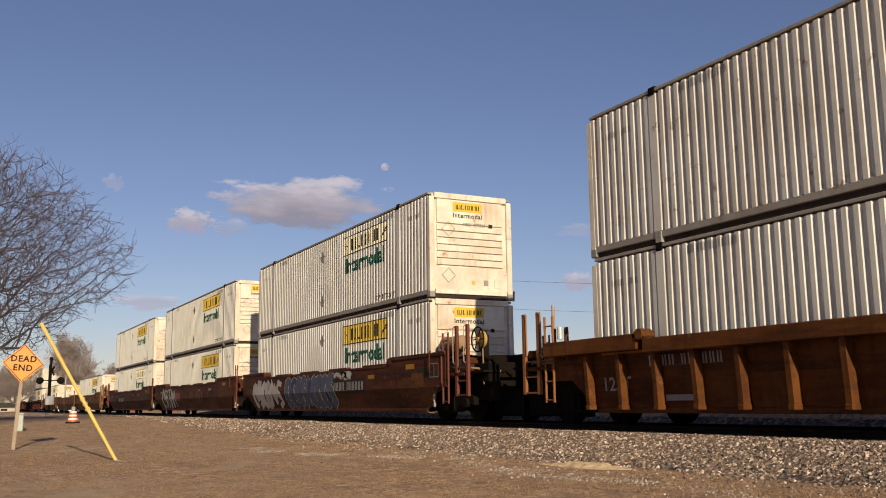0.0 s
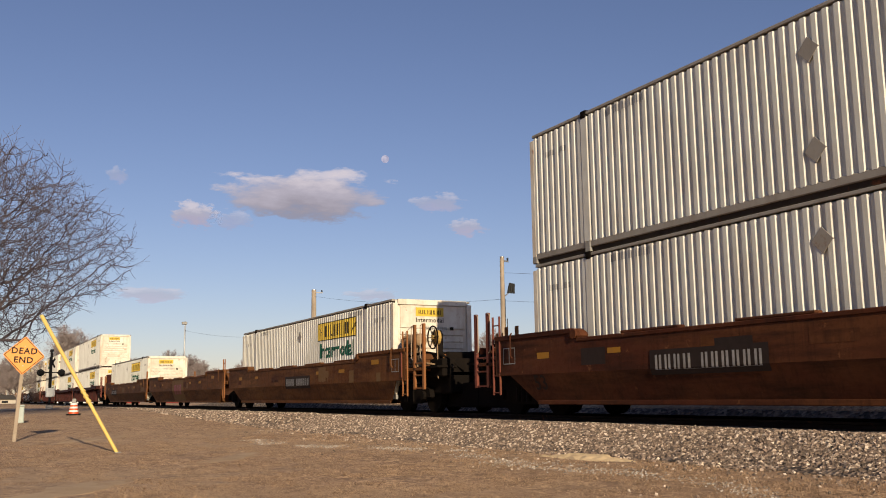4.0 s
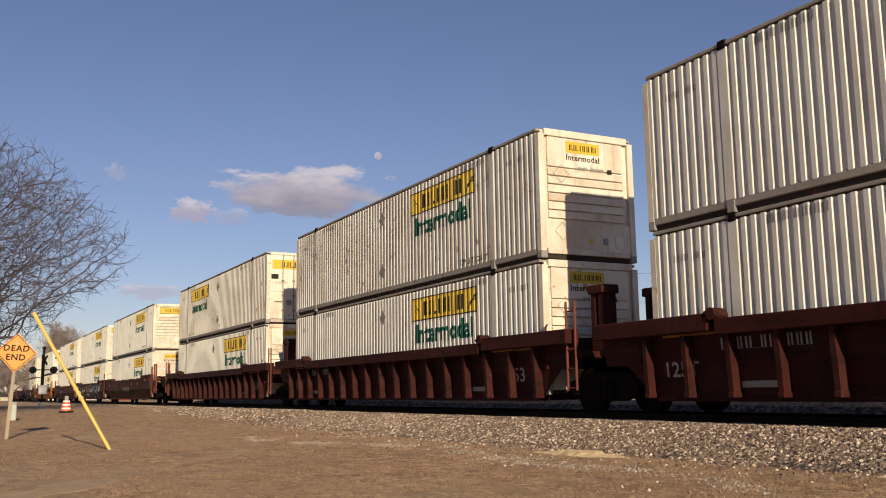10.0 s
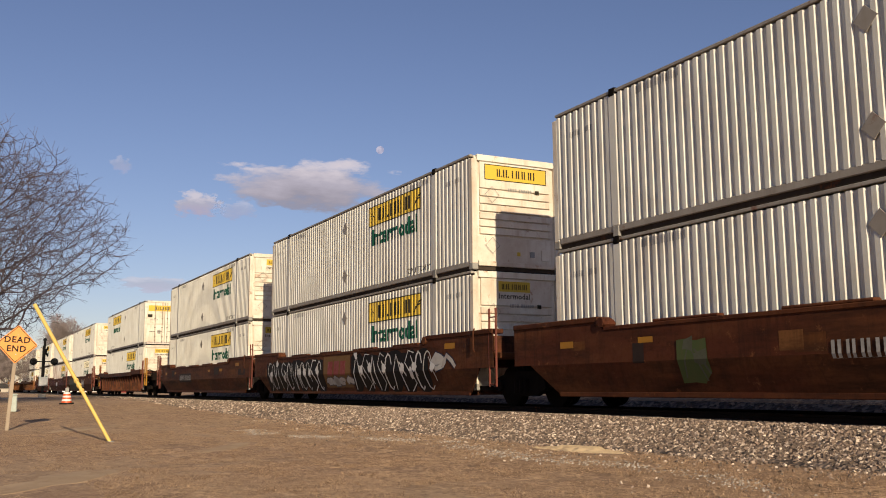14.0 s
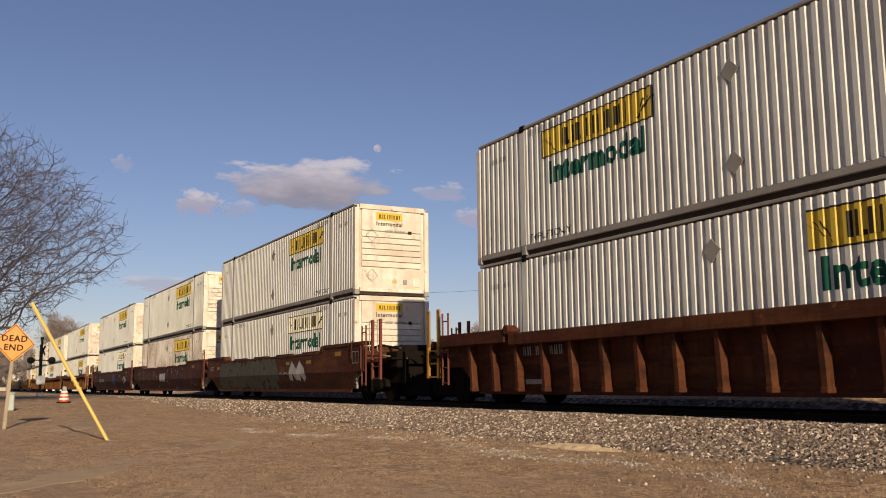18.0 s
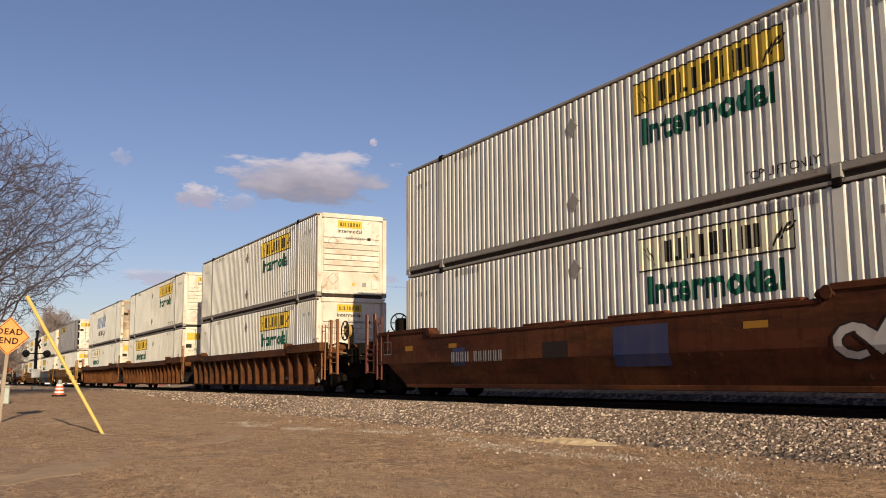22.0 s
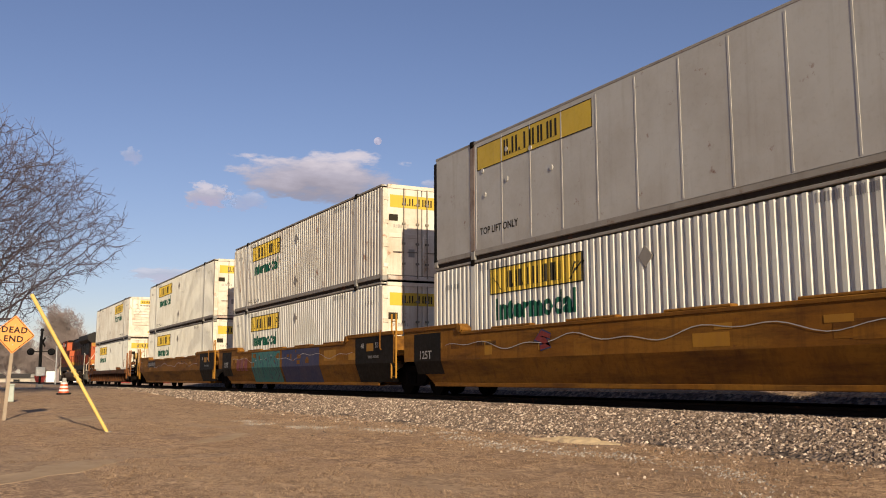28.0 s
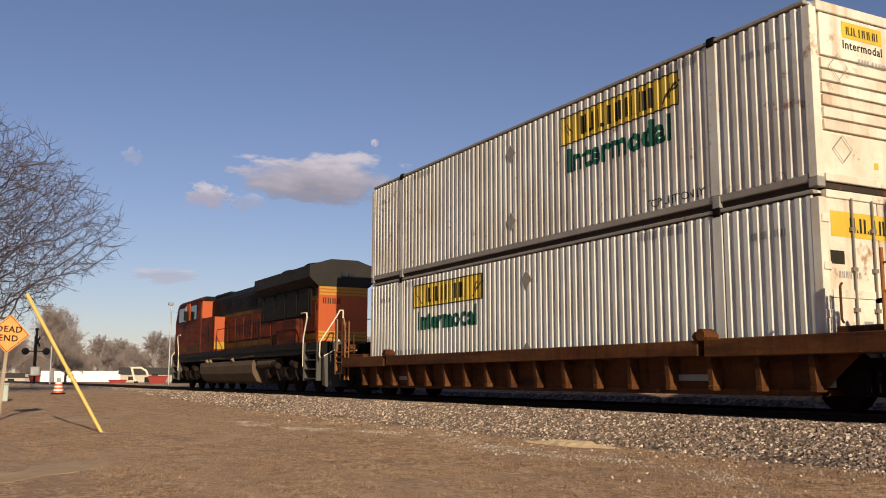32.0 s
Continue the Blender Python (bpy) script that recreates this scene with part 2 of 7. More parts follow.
def bark(name, c1, c2):
    m, nt, b, vec = start_mat(name, 0.9, 0, False)
    n = noise_node(nt, vec, 5.0, 6, 0.7, (3, 3, 0.7))
    nt.links.new(ramp(nt, n, [(0.3, c1), (0.7, c2)]), b.inputs["Base Color"])
    bump(nt, b, n, 0.5, 0.03)


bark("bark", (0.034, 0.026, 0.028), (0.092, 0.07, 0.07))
# far copy of the bark, paled: distance haze put into its colour
bark("far_bark_haze", (0.17, 0.133, 0.122), (0.30, 0.247, 0.228))


def ground_mat():
    """Dormant lawn: straw, bare soil and worn paths."""
    m, nt, b, vec = start_mat("dry_lawn", 0.95, 0, False)
    big = noise_node(nt, vec, 0.16, 6, 0.6)
    mid = noise_node(nt, vec, 0.8, 7, 0.72, (0.55, 1.9, 1.0))
    fine = noise_node(nt, vec, 14.0, 6, 0.75)
    grit = noise_node(nt, vec, 60.0, 3, 0.7)
    tuft = noise_node(nt, vec, 3.0, 6, 0.82)
    both = nt.nodes.new("ShaderNodeMath")
    both.operation = "MULTIPLY_ADD"
    nt.links.new(tuft, both.inputs[0])
    both.inputs[1].default_value = 0.75
    nt.links.new(fine, both.inputs[2])
    straw = ramp(nt, both.outputs[0], [(0.72, (0.06, 0.032, 0.018)), (0.86, (0.28, 0.165, 0.088)), (0.98, (0.62, 0.41, 0.235))])
    soil = ramp(nt, grit, [(0.3, (0.15, 0.085, 0.047)), (0.7, (0.40, 0.25, 0.142))])
    c = mix(nt, ramp(nt, mid, [(0.44, (0, 0, 0)), (0.60, (0.9, 0.9, 0.9))]), straw, soil)
    c = mix(nt, ramp(nt, big, [(0.45, (0, 0, 0)), (0.62, (0.45, 0.45, 0.45))]), c, (0.42, 0.29, 0.17))
    clump = noise_node(nt, vec, 2.4, 8, 0.8, (0.8, 1.3, 1.0))
    c = mix(nt, ramp(nt, clump, [(0.50, (0, 0, 0)), (0.60, (0.5, 0.5, 0.5))]), c, (0.13, 0.07, 0.037))
    c = mix(nt, ramp(nt, noise_node(nt, vec, 5.5, 6, 0.8, (1.0, 1.4, 1.0)), [(0.54, (0, 0, 0)), (0.66, (0.7, 0.7, 0.7))]), c, (0.55, 0.37, 0.215))
    # a faint worn path, slanting across the lawn
    sep = nt.nodes.new("ShaderNodeSeparateXYZ")
    nt.links.new(vec, sep.inputs[0])
    wob = nt.nodes.new("ShaderNodeMath")
    wob.operation = "MULTIPLY_ADD"
    nt.links.new(sep.outputs["X"], wob.inputs[0])
    wob.inputs[1].default_value = 0.58
    nt.links.new(sep.outputs["Y"], wob.inputs[2])
    off = nt.nodes.new("ShaderNodeMath")
    off.operation = "MULTIPLY_ADD"
    nt.links.new(noise_node(nt, vec, 0.5, 5, 0.6), off.inputs[0])
    off.inputs[1].default_value = 1.3
    nt.links.new(wob.outputs[0], off.inputs[2])
    shift = nt.nodes.new("ShaderNodeMath")
    shift.inputs[1].default_value = 5.8 - 0.65 + 0.5
    nt.links.new(off.outputs[0], shift.inputs[0])
    worn = ramp(nt, shift.outputs[0], [(0.0, (0, 0, 0)), (0.25, (0.1, 0.1, 0.1)), (0.45, (0.1, 0.1, 0.1)), (0.75, (0, 0, 0))])
    c = mix(nt, worn, c, (0.58, 0.43, 0.28))
    nt.links.new(c, b.inputs["Base Color"])
    bump(nt, b, both.outputs[0], 0.6, 0.03)


ground_mat()


def ballast_mat(name, tints):
    m, nt, b, vec = start_mat(name, 0.9, 0, False)
    g = nt.nodes.new("ShaderNodeNewGeometry")
    n = noise_node(nt, vec, 30.0, 4, 0.7)
    c = ramp(nt, g.outputs["Random Per Island"], tints)
    c = mix(nt, 0.25, c, ramp(nt, n, [(0.3, (0.09, 0.07, 0.055)), (0.7, (0.40, 0.32, 0.25))]))
    nt.links.new(c, b.inputs["Base Color"])
    bump(nt, b, n, 0.4, 0.01)


ballast_mat("ballast_stone", [(0.0, (0.03, 0.02, 0.015)), (0.42, (0.125, 0.08, 0.056)), (0.76, (0.28, 0.196, 0.143)), (1.0, (0.78, 0.64, 0.51))])
ballast_mat("pale_gravel", [(0.0, (0.17, 0.14, 0.115)), (0.6, (0.34, 0.30, 0.26)), (1.0, (0.66, 0.61, 0.55))])
ballast_mat("straw_blade", [(0.0, (0.11, 0.055, 0.028)), (0.5, (0.34, 0.20, 0.105)), (1.0, (0.72, 0.49, 0.285))])


def ballast_bed():
    m, nt, b, vec = start_mat("ballast_bed", 0.95, 0, False)
    v = nt.nodes.new("ShaderNodeTexVoronoi")
    v.inputs["Scale"].default_value = 13.0
    nt.links.new(vec, v.inputs["Vector"])
    sep = nt.nodes.new("ShaderNodeSeparateColor")
    nt.links.new(v.outputs["Color"], sep.inputs[0])
    c = ramp(nt, sep.outputs[0], [(0.0, (0.03, 0.022, 0.018)), (0.5, (0.10, 0.07, 0.055)), (1.0, (0.28, 0.21, 0.16))])
    nt.links.new(c, b.inputs["Base Color"])
    bump(nt, b, v.outputs["Distance"], 0.9, 0.05)


ballast_bed()


# ---- mesh helpers ----
def part(name, bm, material, parent=None, label="", at=None):
    """Links a bmesh (or a ready mesh) as one object, under parent when given."""
    if isinstance(bm, bmesh.types.BMesh):
        me = bpy.data.meshes.new(name)
        bm.normal_update()
        bm.to_mesh(me)
        bm.free()
        me.materials.append(MATS[material])
    else:
        me = bm
    ob = new(name, me)
    ob.parent = parent
    if at is not None:
        ob.matrix_basis = at
    return tagged(ob, label)


def box(bm, x0, x1, y0, y1, z0, z1, bevel=0.0):
    m = Matrix.LocRotScale(((x0 + x1) / 2, (y0 + y1) / 2, (z0 + z1) / 2), None, (abs(x1 - x0), abs(y1 - y0), abs(z1 - z0)))
    made = bmesh.ops.create_cube(bm, size=1, matrix=m)
    if bevel:
        edges = list({ed for v in made["verts"] for ed in v.link_edges})
        bmesh.ops.bevel(bm, geom=edges, offset=bevel, segments=1, affect="EDGES", profile=0.5)
    return bm


def boxed(*args, bevel=0.0):
    return box(bmesh.new(), *args, bevel=bevel)


def rod(bm, p0, p1, r0, r1=None, n=8):
    """A round bar from p0 to p1."""
    p0, p1 = Vector(p0), Vector(p1)
    d = p1 - p0
    m = Matrix.Translation((p0 + p1) / 2) @ d.to_track_quat("Z", "Y").to_matrix().to_4x4()
    bmesh.ops.create_cone(bm, cap_ends=True, segments=n, radius1=r0, radius2=r0 if r1 is None else r1, depth=d.length, matrix=m)
    return bm


def bent(points, r, n=6):
    bm = bmesh.new()
    for p, q in zip(points, points[1:]):
        rod(bm, p, q, r, n=n)
    for p in points[1:-1]:
        bmesh.ops.create_icosphere(bm, subdivisions=1, radius=r * 1.05, matrix=Matrix.Translation(p))
    return bm


def prism(bm, outline, y0, y1, axis="y"):
    """Extrudes an outline of (x, z) pairs from y0 to y1 (axis 'y'), or of (y, z) pairs along x (axis 'x')."""
    def at(p, d):
        return (p[0], d, p[1]) if axis == "y" else ((d, p[0], p[1]) if axis == "x" else (p[0], p[1], d))
    lo = [bm.verts.new(at(p, y0)) for p in outline]
    hi = [bm.verts.new(at(p, y1)) for p in outline]
    n = len(outline)
    faces = [bm.faces.new(lo), bm.faces.new(hi[::-1])]
    faces += [bm.faces.new((lo[i], hi[i], hi[(i + 1) % n], lo[(i + 1) % n])) for i in range(n)]
    bmesh.ops.recalc_face_normals(bm, faces=faces)
    return bm


def text_bm(body, size, bold=0.0, spacing=1.0):
    """The outline of a word as flat faces in x, y; centred on x, its baseline at y = 0."""
    cu = bpy.data.curves.new("word", "FONT")
    cu.body, cu.size, cu.offset, cu.align_x, cu.space_character = body, size, bold, "CENTER", spacing
    cu.resolution_u = 2
    ob = bpy.data.objects.new("word", cu)
    scene.collection.objects.link(ob)
    dg = bpy.context.evaluated_depsgraph_get()
    me = bpy.data.meshes.new_from_object(ob.evaluated_get(dg))
    bm = bmesh.new()
    bm.from_mesh(me)
    bpy.data.objects.remove(ob)
    bpy.data.curves.remove(cu)
    bpy.data.meshes.remove(me)
    return bm


def bars_bm(widths, height, gap=0.3):
    """A row of plain upright strokes where a name or number stands, on one thin foot line; centred on x. Negative widths are gaps, small ones dots."""
    bm = bmesh.new()
    g, foot = height * gap, -height * 0.012
    x = -(sum(abs(w) for w in widths) * height + g * (len(widths) - 1)) / 2
    last = None
    for w in widths:
        wide = abs(w) * height
        if w > 0.3:
            t = min(wide * 0.36, height * 0.2)
            rows = ((x, x + t, height), (x + wide - t, x + wide, height))
        else:
            rows = ((x, x + wide, height * 0.2),) if w > 0 else ()
        for x0, x1, z1 in rows:
            if last is not None:
                bm.faces.new([bm.verts.new(p) for p in ((last, foot, 0), (x0, foot, 0), (x0, 0, 0), (last, 0, 0))])
            bm.faces.new([bm.verts.new(p) for p in ((x0, 0, 0), (x1, 0, 0), (x1, z1, 0), (x0, z1, 0))])
            last = x1
        x += wide + g
    bmesh.ops.remove_doubles(bm, verts=bm.verts, dist=1e-5)
    return bm


def rect_bm(x0, x1, y0, y1):
    bm = bmesh.new()
    bm.faces.new([bm.verts.new(p) for p in ((x0, y0, 0), (x1, y0, 0), (x1, y1, 0), (x0, y1, 0))])
    return bm


def outline_bm(w, h, t):
    bm = bmesh.new()
    for x0, x1, y0, y1 in ((-w / 2, w / 2, -h / 2, -h / 2 + t), (-w / 2, w / 2, h / 2 - t, h / 2), (-w / 2, -w / 2 + t, -h / 2 + t, h / 2 - t), (w / 2 - t, w / 2, -h / 2 + t, h / 2 - t)):
        bm.faces.new([bm.verts.new(p) for p in ((x0, y0, 0), (x1, y0, 0), (x1, y1, 0), (x0, y1, 0))])
    return bm


def on_side(bm, x, z, y, side=-1, lift=0.004):
    """Stands a flat drawing up on a wall that faces -y (side -1) or +y (side 1), a few millimetres proud."""
    for v in bm.verts:
        v.co = Vector((x + (v.co.x if side < 0 else -v.co.x), y + side * lift, z + v.co.y))
    return bm


def on_end(bm, y, z, x, end=1, lift=0.004):
    """Stands a flat drawing up on a wall that faces +x (end 1) or -x (end -1)."""
    for v in bm.verts:
        v.co = Vector((x + end * lift, y + end * v.co.x, z + v.co.y))
    return bm


# ---- containers ----
CL, CW, CH = 16.15, 2.59, 2.896  # a 53-foot box
PITCH, DEEP = 0.2085, 0.04
POST = 2.05  # lifting posts, from each end


def rib_depth(x):
    """How far the corrugated wall lies behind its outer face at x."""
    u = (x / PITCH) % 1.0
    if u < 0.42:
        return 0.0
    if u < 0.55:
        return DEEP * (u - 0.42) / 0.13
    if u < 0.87:
        return DEEP
    return DEEP * (1 - (u - 0.87) / 0.13)


def rib_breaks(x0, x1):
    xs = {x0, x1}
    k = math.floor(x0 / PITCH) - 1
    while k * PITCH < x1 + PITCH:
        for u in (0.0, 0.42, 0.55, 0.87):
            x = (k + u) * PITCH
            if x0 < x < x1:
                xs.add(x)
        k += 1
    return sorted(xs)


def ribbed_wall(x0, x1, z0, z1, y, side, thick=0.012):
    bm = bmesh.new()
    xs = rib_breaks(x0, x1)
    rows = []
    for x in xs:
        d = y - side * rib_depth(x) * 1.0
        rows.append([bm.verts.new((x, d, z)) for z in (z0, z1)] + [bm.verts.new((x, d - side * thick, z)) for z in (z1, z0)])
    for a, b in zip(rows, rows[1:]):
        for i in range(4):
            j = (i + 1) % 4
            bm.faces.new((a[i], b[i], b[j], a[j]))
    bm.faces.new(rows[0][::-1])
    bm.faces.new(rows[-1])
    bmesh.ops.recalc_face_normals(bm, faces=bm.faces)
    return bm


def conform(bm, side, y, lift=0.004):
    """Lays a drawing that stands on the side wall onto its corrugations."""
    if not bm.verts:
        return bm
    xs = [v.co.x for v in bm.verts]
    for x in rib_breaks(min(xs), max(xs))[1:-1]:
        bmesh.ops.bisect_plane(bm, geom=bm.verts[:] + bm.edges[:] + bm.faces[:], plane_co=(x, 0, 0), plane_no=(1, 0, 0))
    for v in bm.verts:
        v.co.y = y - side * rib_depth(v.co.x) + side * lift
    return bm


NAME_BARS = [0.5, 0.16, 0.62, 0.16, -0.15, 0.78, 0.74, 0.82, 0.66]  # the haulier's name as plain blocks
CODE_BARS = [0.45, 0.5, 0.5, 0.5, -0.3, 0.45, 0.45, 0.45, 0.45, 0.45, 0.45]


def decal_set(parent, side, style):
    """Yellow name panel and the word under it, painted across the ribs near the front end, on one long side."""
    y = side * CW / 2
    xc = CL / 2 - 4.64
    w, h, zt = 3.6, 0.62, CH - 0.28
    bm = on_side(rect_bm(-w / 2, w / 2, -h, 0), xc, zt, y, side)
    part("name_panel", conform(bm, side, y, 0.003), "decal_yellow" if style != "faded" else "decal_faded", parent)
    bm = on_side(outline_bm(w, h, 0.03), xc, zt - h / 2, y, side)
    part("panel_outline", conform(bm, side, y, 0.006), "decal_black", parent)
    bm = on_side(bars_bm(NAME_BARS, 0.38, 0.13), xc, zt - h + 0.12, y, side)
    part("name_strip", conform(bm, side, y, 0.006), "decal_black", parent)
    for s in (-1, 1):
        bm = bmesh.new()
        for k in range(3):
            x0 = s * (1.35 + 0.13 * k)
            bm.faces.new([bm.verts.new(p) for p in ((x0, 0.1 + 0.1 * k, 0), (x0 + 0.035, 0.08 + 0.1 * k, 0), (x0 + 0.2 * s + 0.035, 0.42, 0), (x0 + 0.2 * s, 0.44, 0))])
        part("panel_emblem", conform(on_side(bm, xc, zt - h, y, side), side, y, 0.006), "decal_black", parent)
    bm = on_side(text_bm("Intermodal", 0.66, 0.026, 1.08), xc, CH - 1.47, y, side)
    part("lettering", conform(bm, side, y, 0.005), "decal_green", parent, "dark green word Intermodal")


def side_marks(parent, side):
    y = side * CW / 2
    for x, z in ((-0.3, CH - 0.62), (-0.3, 0.72)):
        d = 0.2
        bm = bmesh.new()
        bm.faces.new([bm.verts.new(p) for p in ((0, -d, 0), (d, 0, 0), (0, d, 0), (-d, 0, 0))])
        for v in on_side(bm, x, z, y, side).verts:
            v.co.y = y + side * 0.008
        geo = bmesh.ops.extrude_face_region(bm, geom=bm.faces[:])
        for v in [g for g in geo["geom"] if isinstance(g, bmesh.types.BMVert)]:
            v.co.y -= side * 0.03
        bmesh.ops.recalc_face_normals(bm, faces=bm.faces)
        part("placard_holder", bm, "sill_grey", parent)
    bm = on_side(text_bm("TOP LIFT ONLY", 0.21, 0.0, 1.0), CL / 2 - POST - 1.0, 0.27, y, side)
    part("lettering", conform(bm, side, y, 0.005), "decal_black", parent, "black words Top Lift Only")
    for xc, z, wd in ((-CL / 2 + 1.0, CH - 0.62, 0.12), (CL / 2 - 1.0, CH - 0.6, 0.12)):
        bm = on_side(bars_bm([0.5, 0.5, 0.5, 0.5, -0.4, 0.5, 0.5, 0.5], wd, 0.3), xc, z, y, side)
        part("stencil_line", conform(bm, side, y, 0.005), "decal_grey", parent)
    bm = on_side(bars_bm([0.5, 0.5, 0.5, 0.5, 0.5, -0.4, 0.5, 0.5, 0.5, 0.5], 0.15, 0.3), CL / 2 - POST - 0.9, CH - 0.28, y, side)
    part("stencil_line", conform(bm, side, y, 0.005), "decal_grey", parent)
    bm = on_side(bars_bm(CODE_BARS, 0.15, 0.3), -CL / 2 + POST + 1.3, CH - 0.28, y, side)
    part("stencil_line", conform(bm, side, y, 0.005), "decal_grey", parent)


def container_shell(c, wall, smooth=False):
    """Posts, rails, walls and roof shared by every box. Local: front wall at +x, doors at -x, z = 0 at its base."""
    hx, hy = CL / 2, CW / 2
    for sx in (-1, 1):
        for sy in (-1, 1):
            part("corner_post", boxed(sx * hx - sx * 0.0, sx * (hx - 0.16), sy * (hy + 0.004), sy * (hy - 0.15), 0.15, CH - 0.12, bevel=0.01), "end_white" if not smooth else "well_black", c)
            part("lifting_post", boxed(sx * (hx - POST) - 0.11, sx * (hx - POST) + 0.11, sy * (hy + 0.008), sy * (hy - 0.09), 0.2, CH - 0.1, bevel=0.012), wall if not smooth else "rusty_strip", c)
            bm = boxed(sx * (hx - POST) - 0.09, sx * (hx - POST) + 0.09, sy * (hy + 0.02), sy * (hy - 0.16), CH - 0.13, CH + 0.035, bevel=0.015)
            box(bm, sx * (hx - POST) - 0.05, sx * (hx - POST) + 0.05, sy * (hy + 0.028), sy * (hy - 0.02), CH - 0.09, CH - 0.03)
            part("lifting_casting", bm, "truck_dark", c)
            bm = boxed(sx * (hx - POST) - 0.09, sx * (hx - POST) + 0.09, sy * (hy + 0.012), sy * (hy - 0.16), -0.02, 0.2, bevel=0.015)
            part("lower_casting", bm, "rail_grey", c)
            part("corner_casting", boxed(sx * (hx + 0.004), sx * (hx - 0.18), sy * (hy + 0.006), sy * (hy - 0.16), 0.0, 0.15, bevel=0.015), "rail_grey", c)
    for sy in (-1, 1):
        part("top_rail", boxed(-hx + 0.1, hx - 0.1, sy * (hy + 0.003), sy * (hy - 0.09), CH - 0.06, CH, bevel=0.008), "sill_grey", c)
        part("bottom_rail", boxed(-hx + 0.18, hx - 0.18, sy * (hy - 0.004), sy * (hy - 0.12), 0.085, 0.22, bevel=0.012), "sill_grey", c)
        # recessed dark strip: dirty flange and shaded gap in one colour
        part("lower_flange", boxed(-hx + 0.18, hx - 0.18, sy * (hy - 0.05), sy * (hy - 0.14), -0.005, 0.09), "flange_gap_brown", c)
        cuts = [-hx + 0.14, -hx + POST - 0.11, hx - POST + 0.11, hx - 0.14]
        for x0, x1 in ((cuts[0], cuts[1]), (cuts[1] + 0.22, cuts[2] - 0.22), (cuts[2], cuts[3])):
            if smooth:
                bm = boxed(x0, x1, sy * (hy - 0.004), sy * (hy - 0.03), 0.2, CH - 0.055)
                part("side_panel", bm, "smooth_grey", c)
            else:
                part("side_panel", ribbed_wall(x0, x1, 0.2, CH - 0.09, sy * hy, sy), wall, c)
    part("roof", boxed(-hx + 0.1, hx - 0.1, -hy + 0.09, hy - 0.09, CH - 0.05, CH - 0.01), "roof_grey", c)
    part("floor", boxed(-hx + 0.1, hx - 0.1, -hy + 0.1, hy - 0.1, 0.1, 0.2), "truck_dark", c)


def front_wall(c, paint, wide):
    hx, hy = CL / 2, CW / 2
    part("front_wall", boxed(hx - 0.12, hx - 0.075, -hy + 0.1, hy - 0.1, 0.15, CH - 0.05), paint, c)
    part("front_header", boxed(hx - 0.1, hx + 0.002, -hy + 0.16, hy - 0.16, CH - 0.16, CH, bevel=0.01), paint, c)
    part("front_sill", boxed(hx - 0.1, hx + 0.001, -hy + 0.18, hy - 0.18, 0.10, 0.22, bevel=0.01), paint, c)
    part("lower_flange", boxed(hx - 0.12, hx - 0.05, -hy + 0.18, hy - 0.18, 0.0, 0.105), "flange_gap_brown", c)
    part("lower_panel", boxed(hx - 0.075, hx - 0.03, -hy + 0.14, hy - 0.14, 0.22, 0.84, bevel=0.006), paint, c)
    part("upper_panel", boxed(hx - 0.075, hx - 0.03, -hy + 0.24, hy - 0.28, 2.06, CH - 0.17, bevel=0.006), paint, c)
    for k in range(6):
        z = 0.90 + 0.192 * k
        part("wall_rib", boxed(hx - 0.075, hx - 0.026, -hy + 0.24, hy - 0.28, z, z + 0.155, bevel=0.006), paint, c)
    part("access_hatch", boxed(hx - 0.03, hx - 0.012, 0.72, 0.95, 0.30, 0.58, bevel=0.008), paint, c)
    part("vent", boxed(hx - 0.03, hx - 0.014, 0.38, 0.52, 0.37, 0.52, bevel=0.004), "decal_grey", c)
    bm = on_end(rect_bm(-0.05, 0.05, -0.05, 0.05), 0.05, 0.44, hx - 0.03)
    part("yellow_sticker", bm, "decal_yellow", c)
    if wide:
        part("name_panel", on_end(rect_bm(-0.92, 0.92, -0.2, 0.2), 0.0, CH - 0.42, hx - 0.03), "decal_yellow", c)
        part("name_strip", on_end(bars_bm(NAME_BARS, 0.2, 0.13), 0.0, CH - 0.52, hx - 0.03, 1, 0.007), "decal_black", c)
        part("panel_outline", on_end(outline_bm(1.84, 0.4, 0.02), 0.0, CH - 0.42, hx - 0.03, 1, 0.007), "decal_black", c)
    else:
        part("name_panel", on_end(rect_bm(-0.46, 0.46, -0.13, 0.13), -0.1, CH - 0.36, hx - 0.03), "decal_yellow", c)
        part("name_strip", on_end(bars_bm(NAME_BARS, 0.13, 0.13), -0.1, CH - 0.43, hx - 0.03, 1, 0.007), "decal_black", c)
        part("lettering", on_end(text_bm("Intermodal", 0.19, 0.004, 1.1), -0.1, CH - 0.66, hx - 0.03), "decal_black", c)
    part("number_strip", on_end(bars_bm(CODE_BARS, 0.09, 0.28), 0.1, CH - 0.88, hx - 0.03, 1, 0.024), "decal_grey", c)
    part("data_plate", on_end(rect_bm(-0.06, 0.06, -0.05, 0.05), 0.62, CH - 0.84, hx - 0.03, 1, 0.024), "decal_black", c)
    for z in (0.62, 1.9):
        part("placard_holder", on_end(outline_bm(0.3, 0.3, 0.012), 0, 0, 0), "sill_grey", c, at=Matrix.Translation((hx + 0.002, -0.72, z)) @ pose(0, 0, 0, 45))


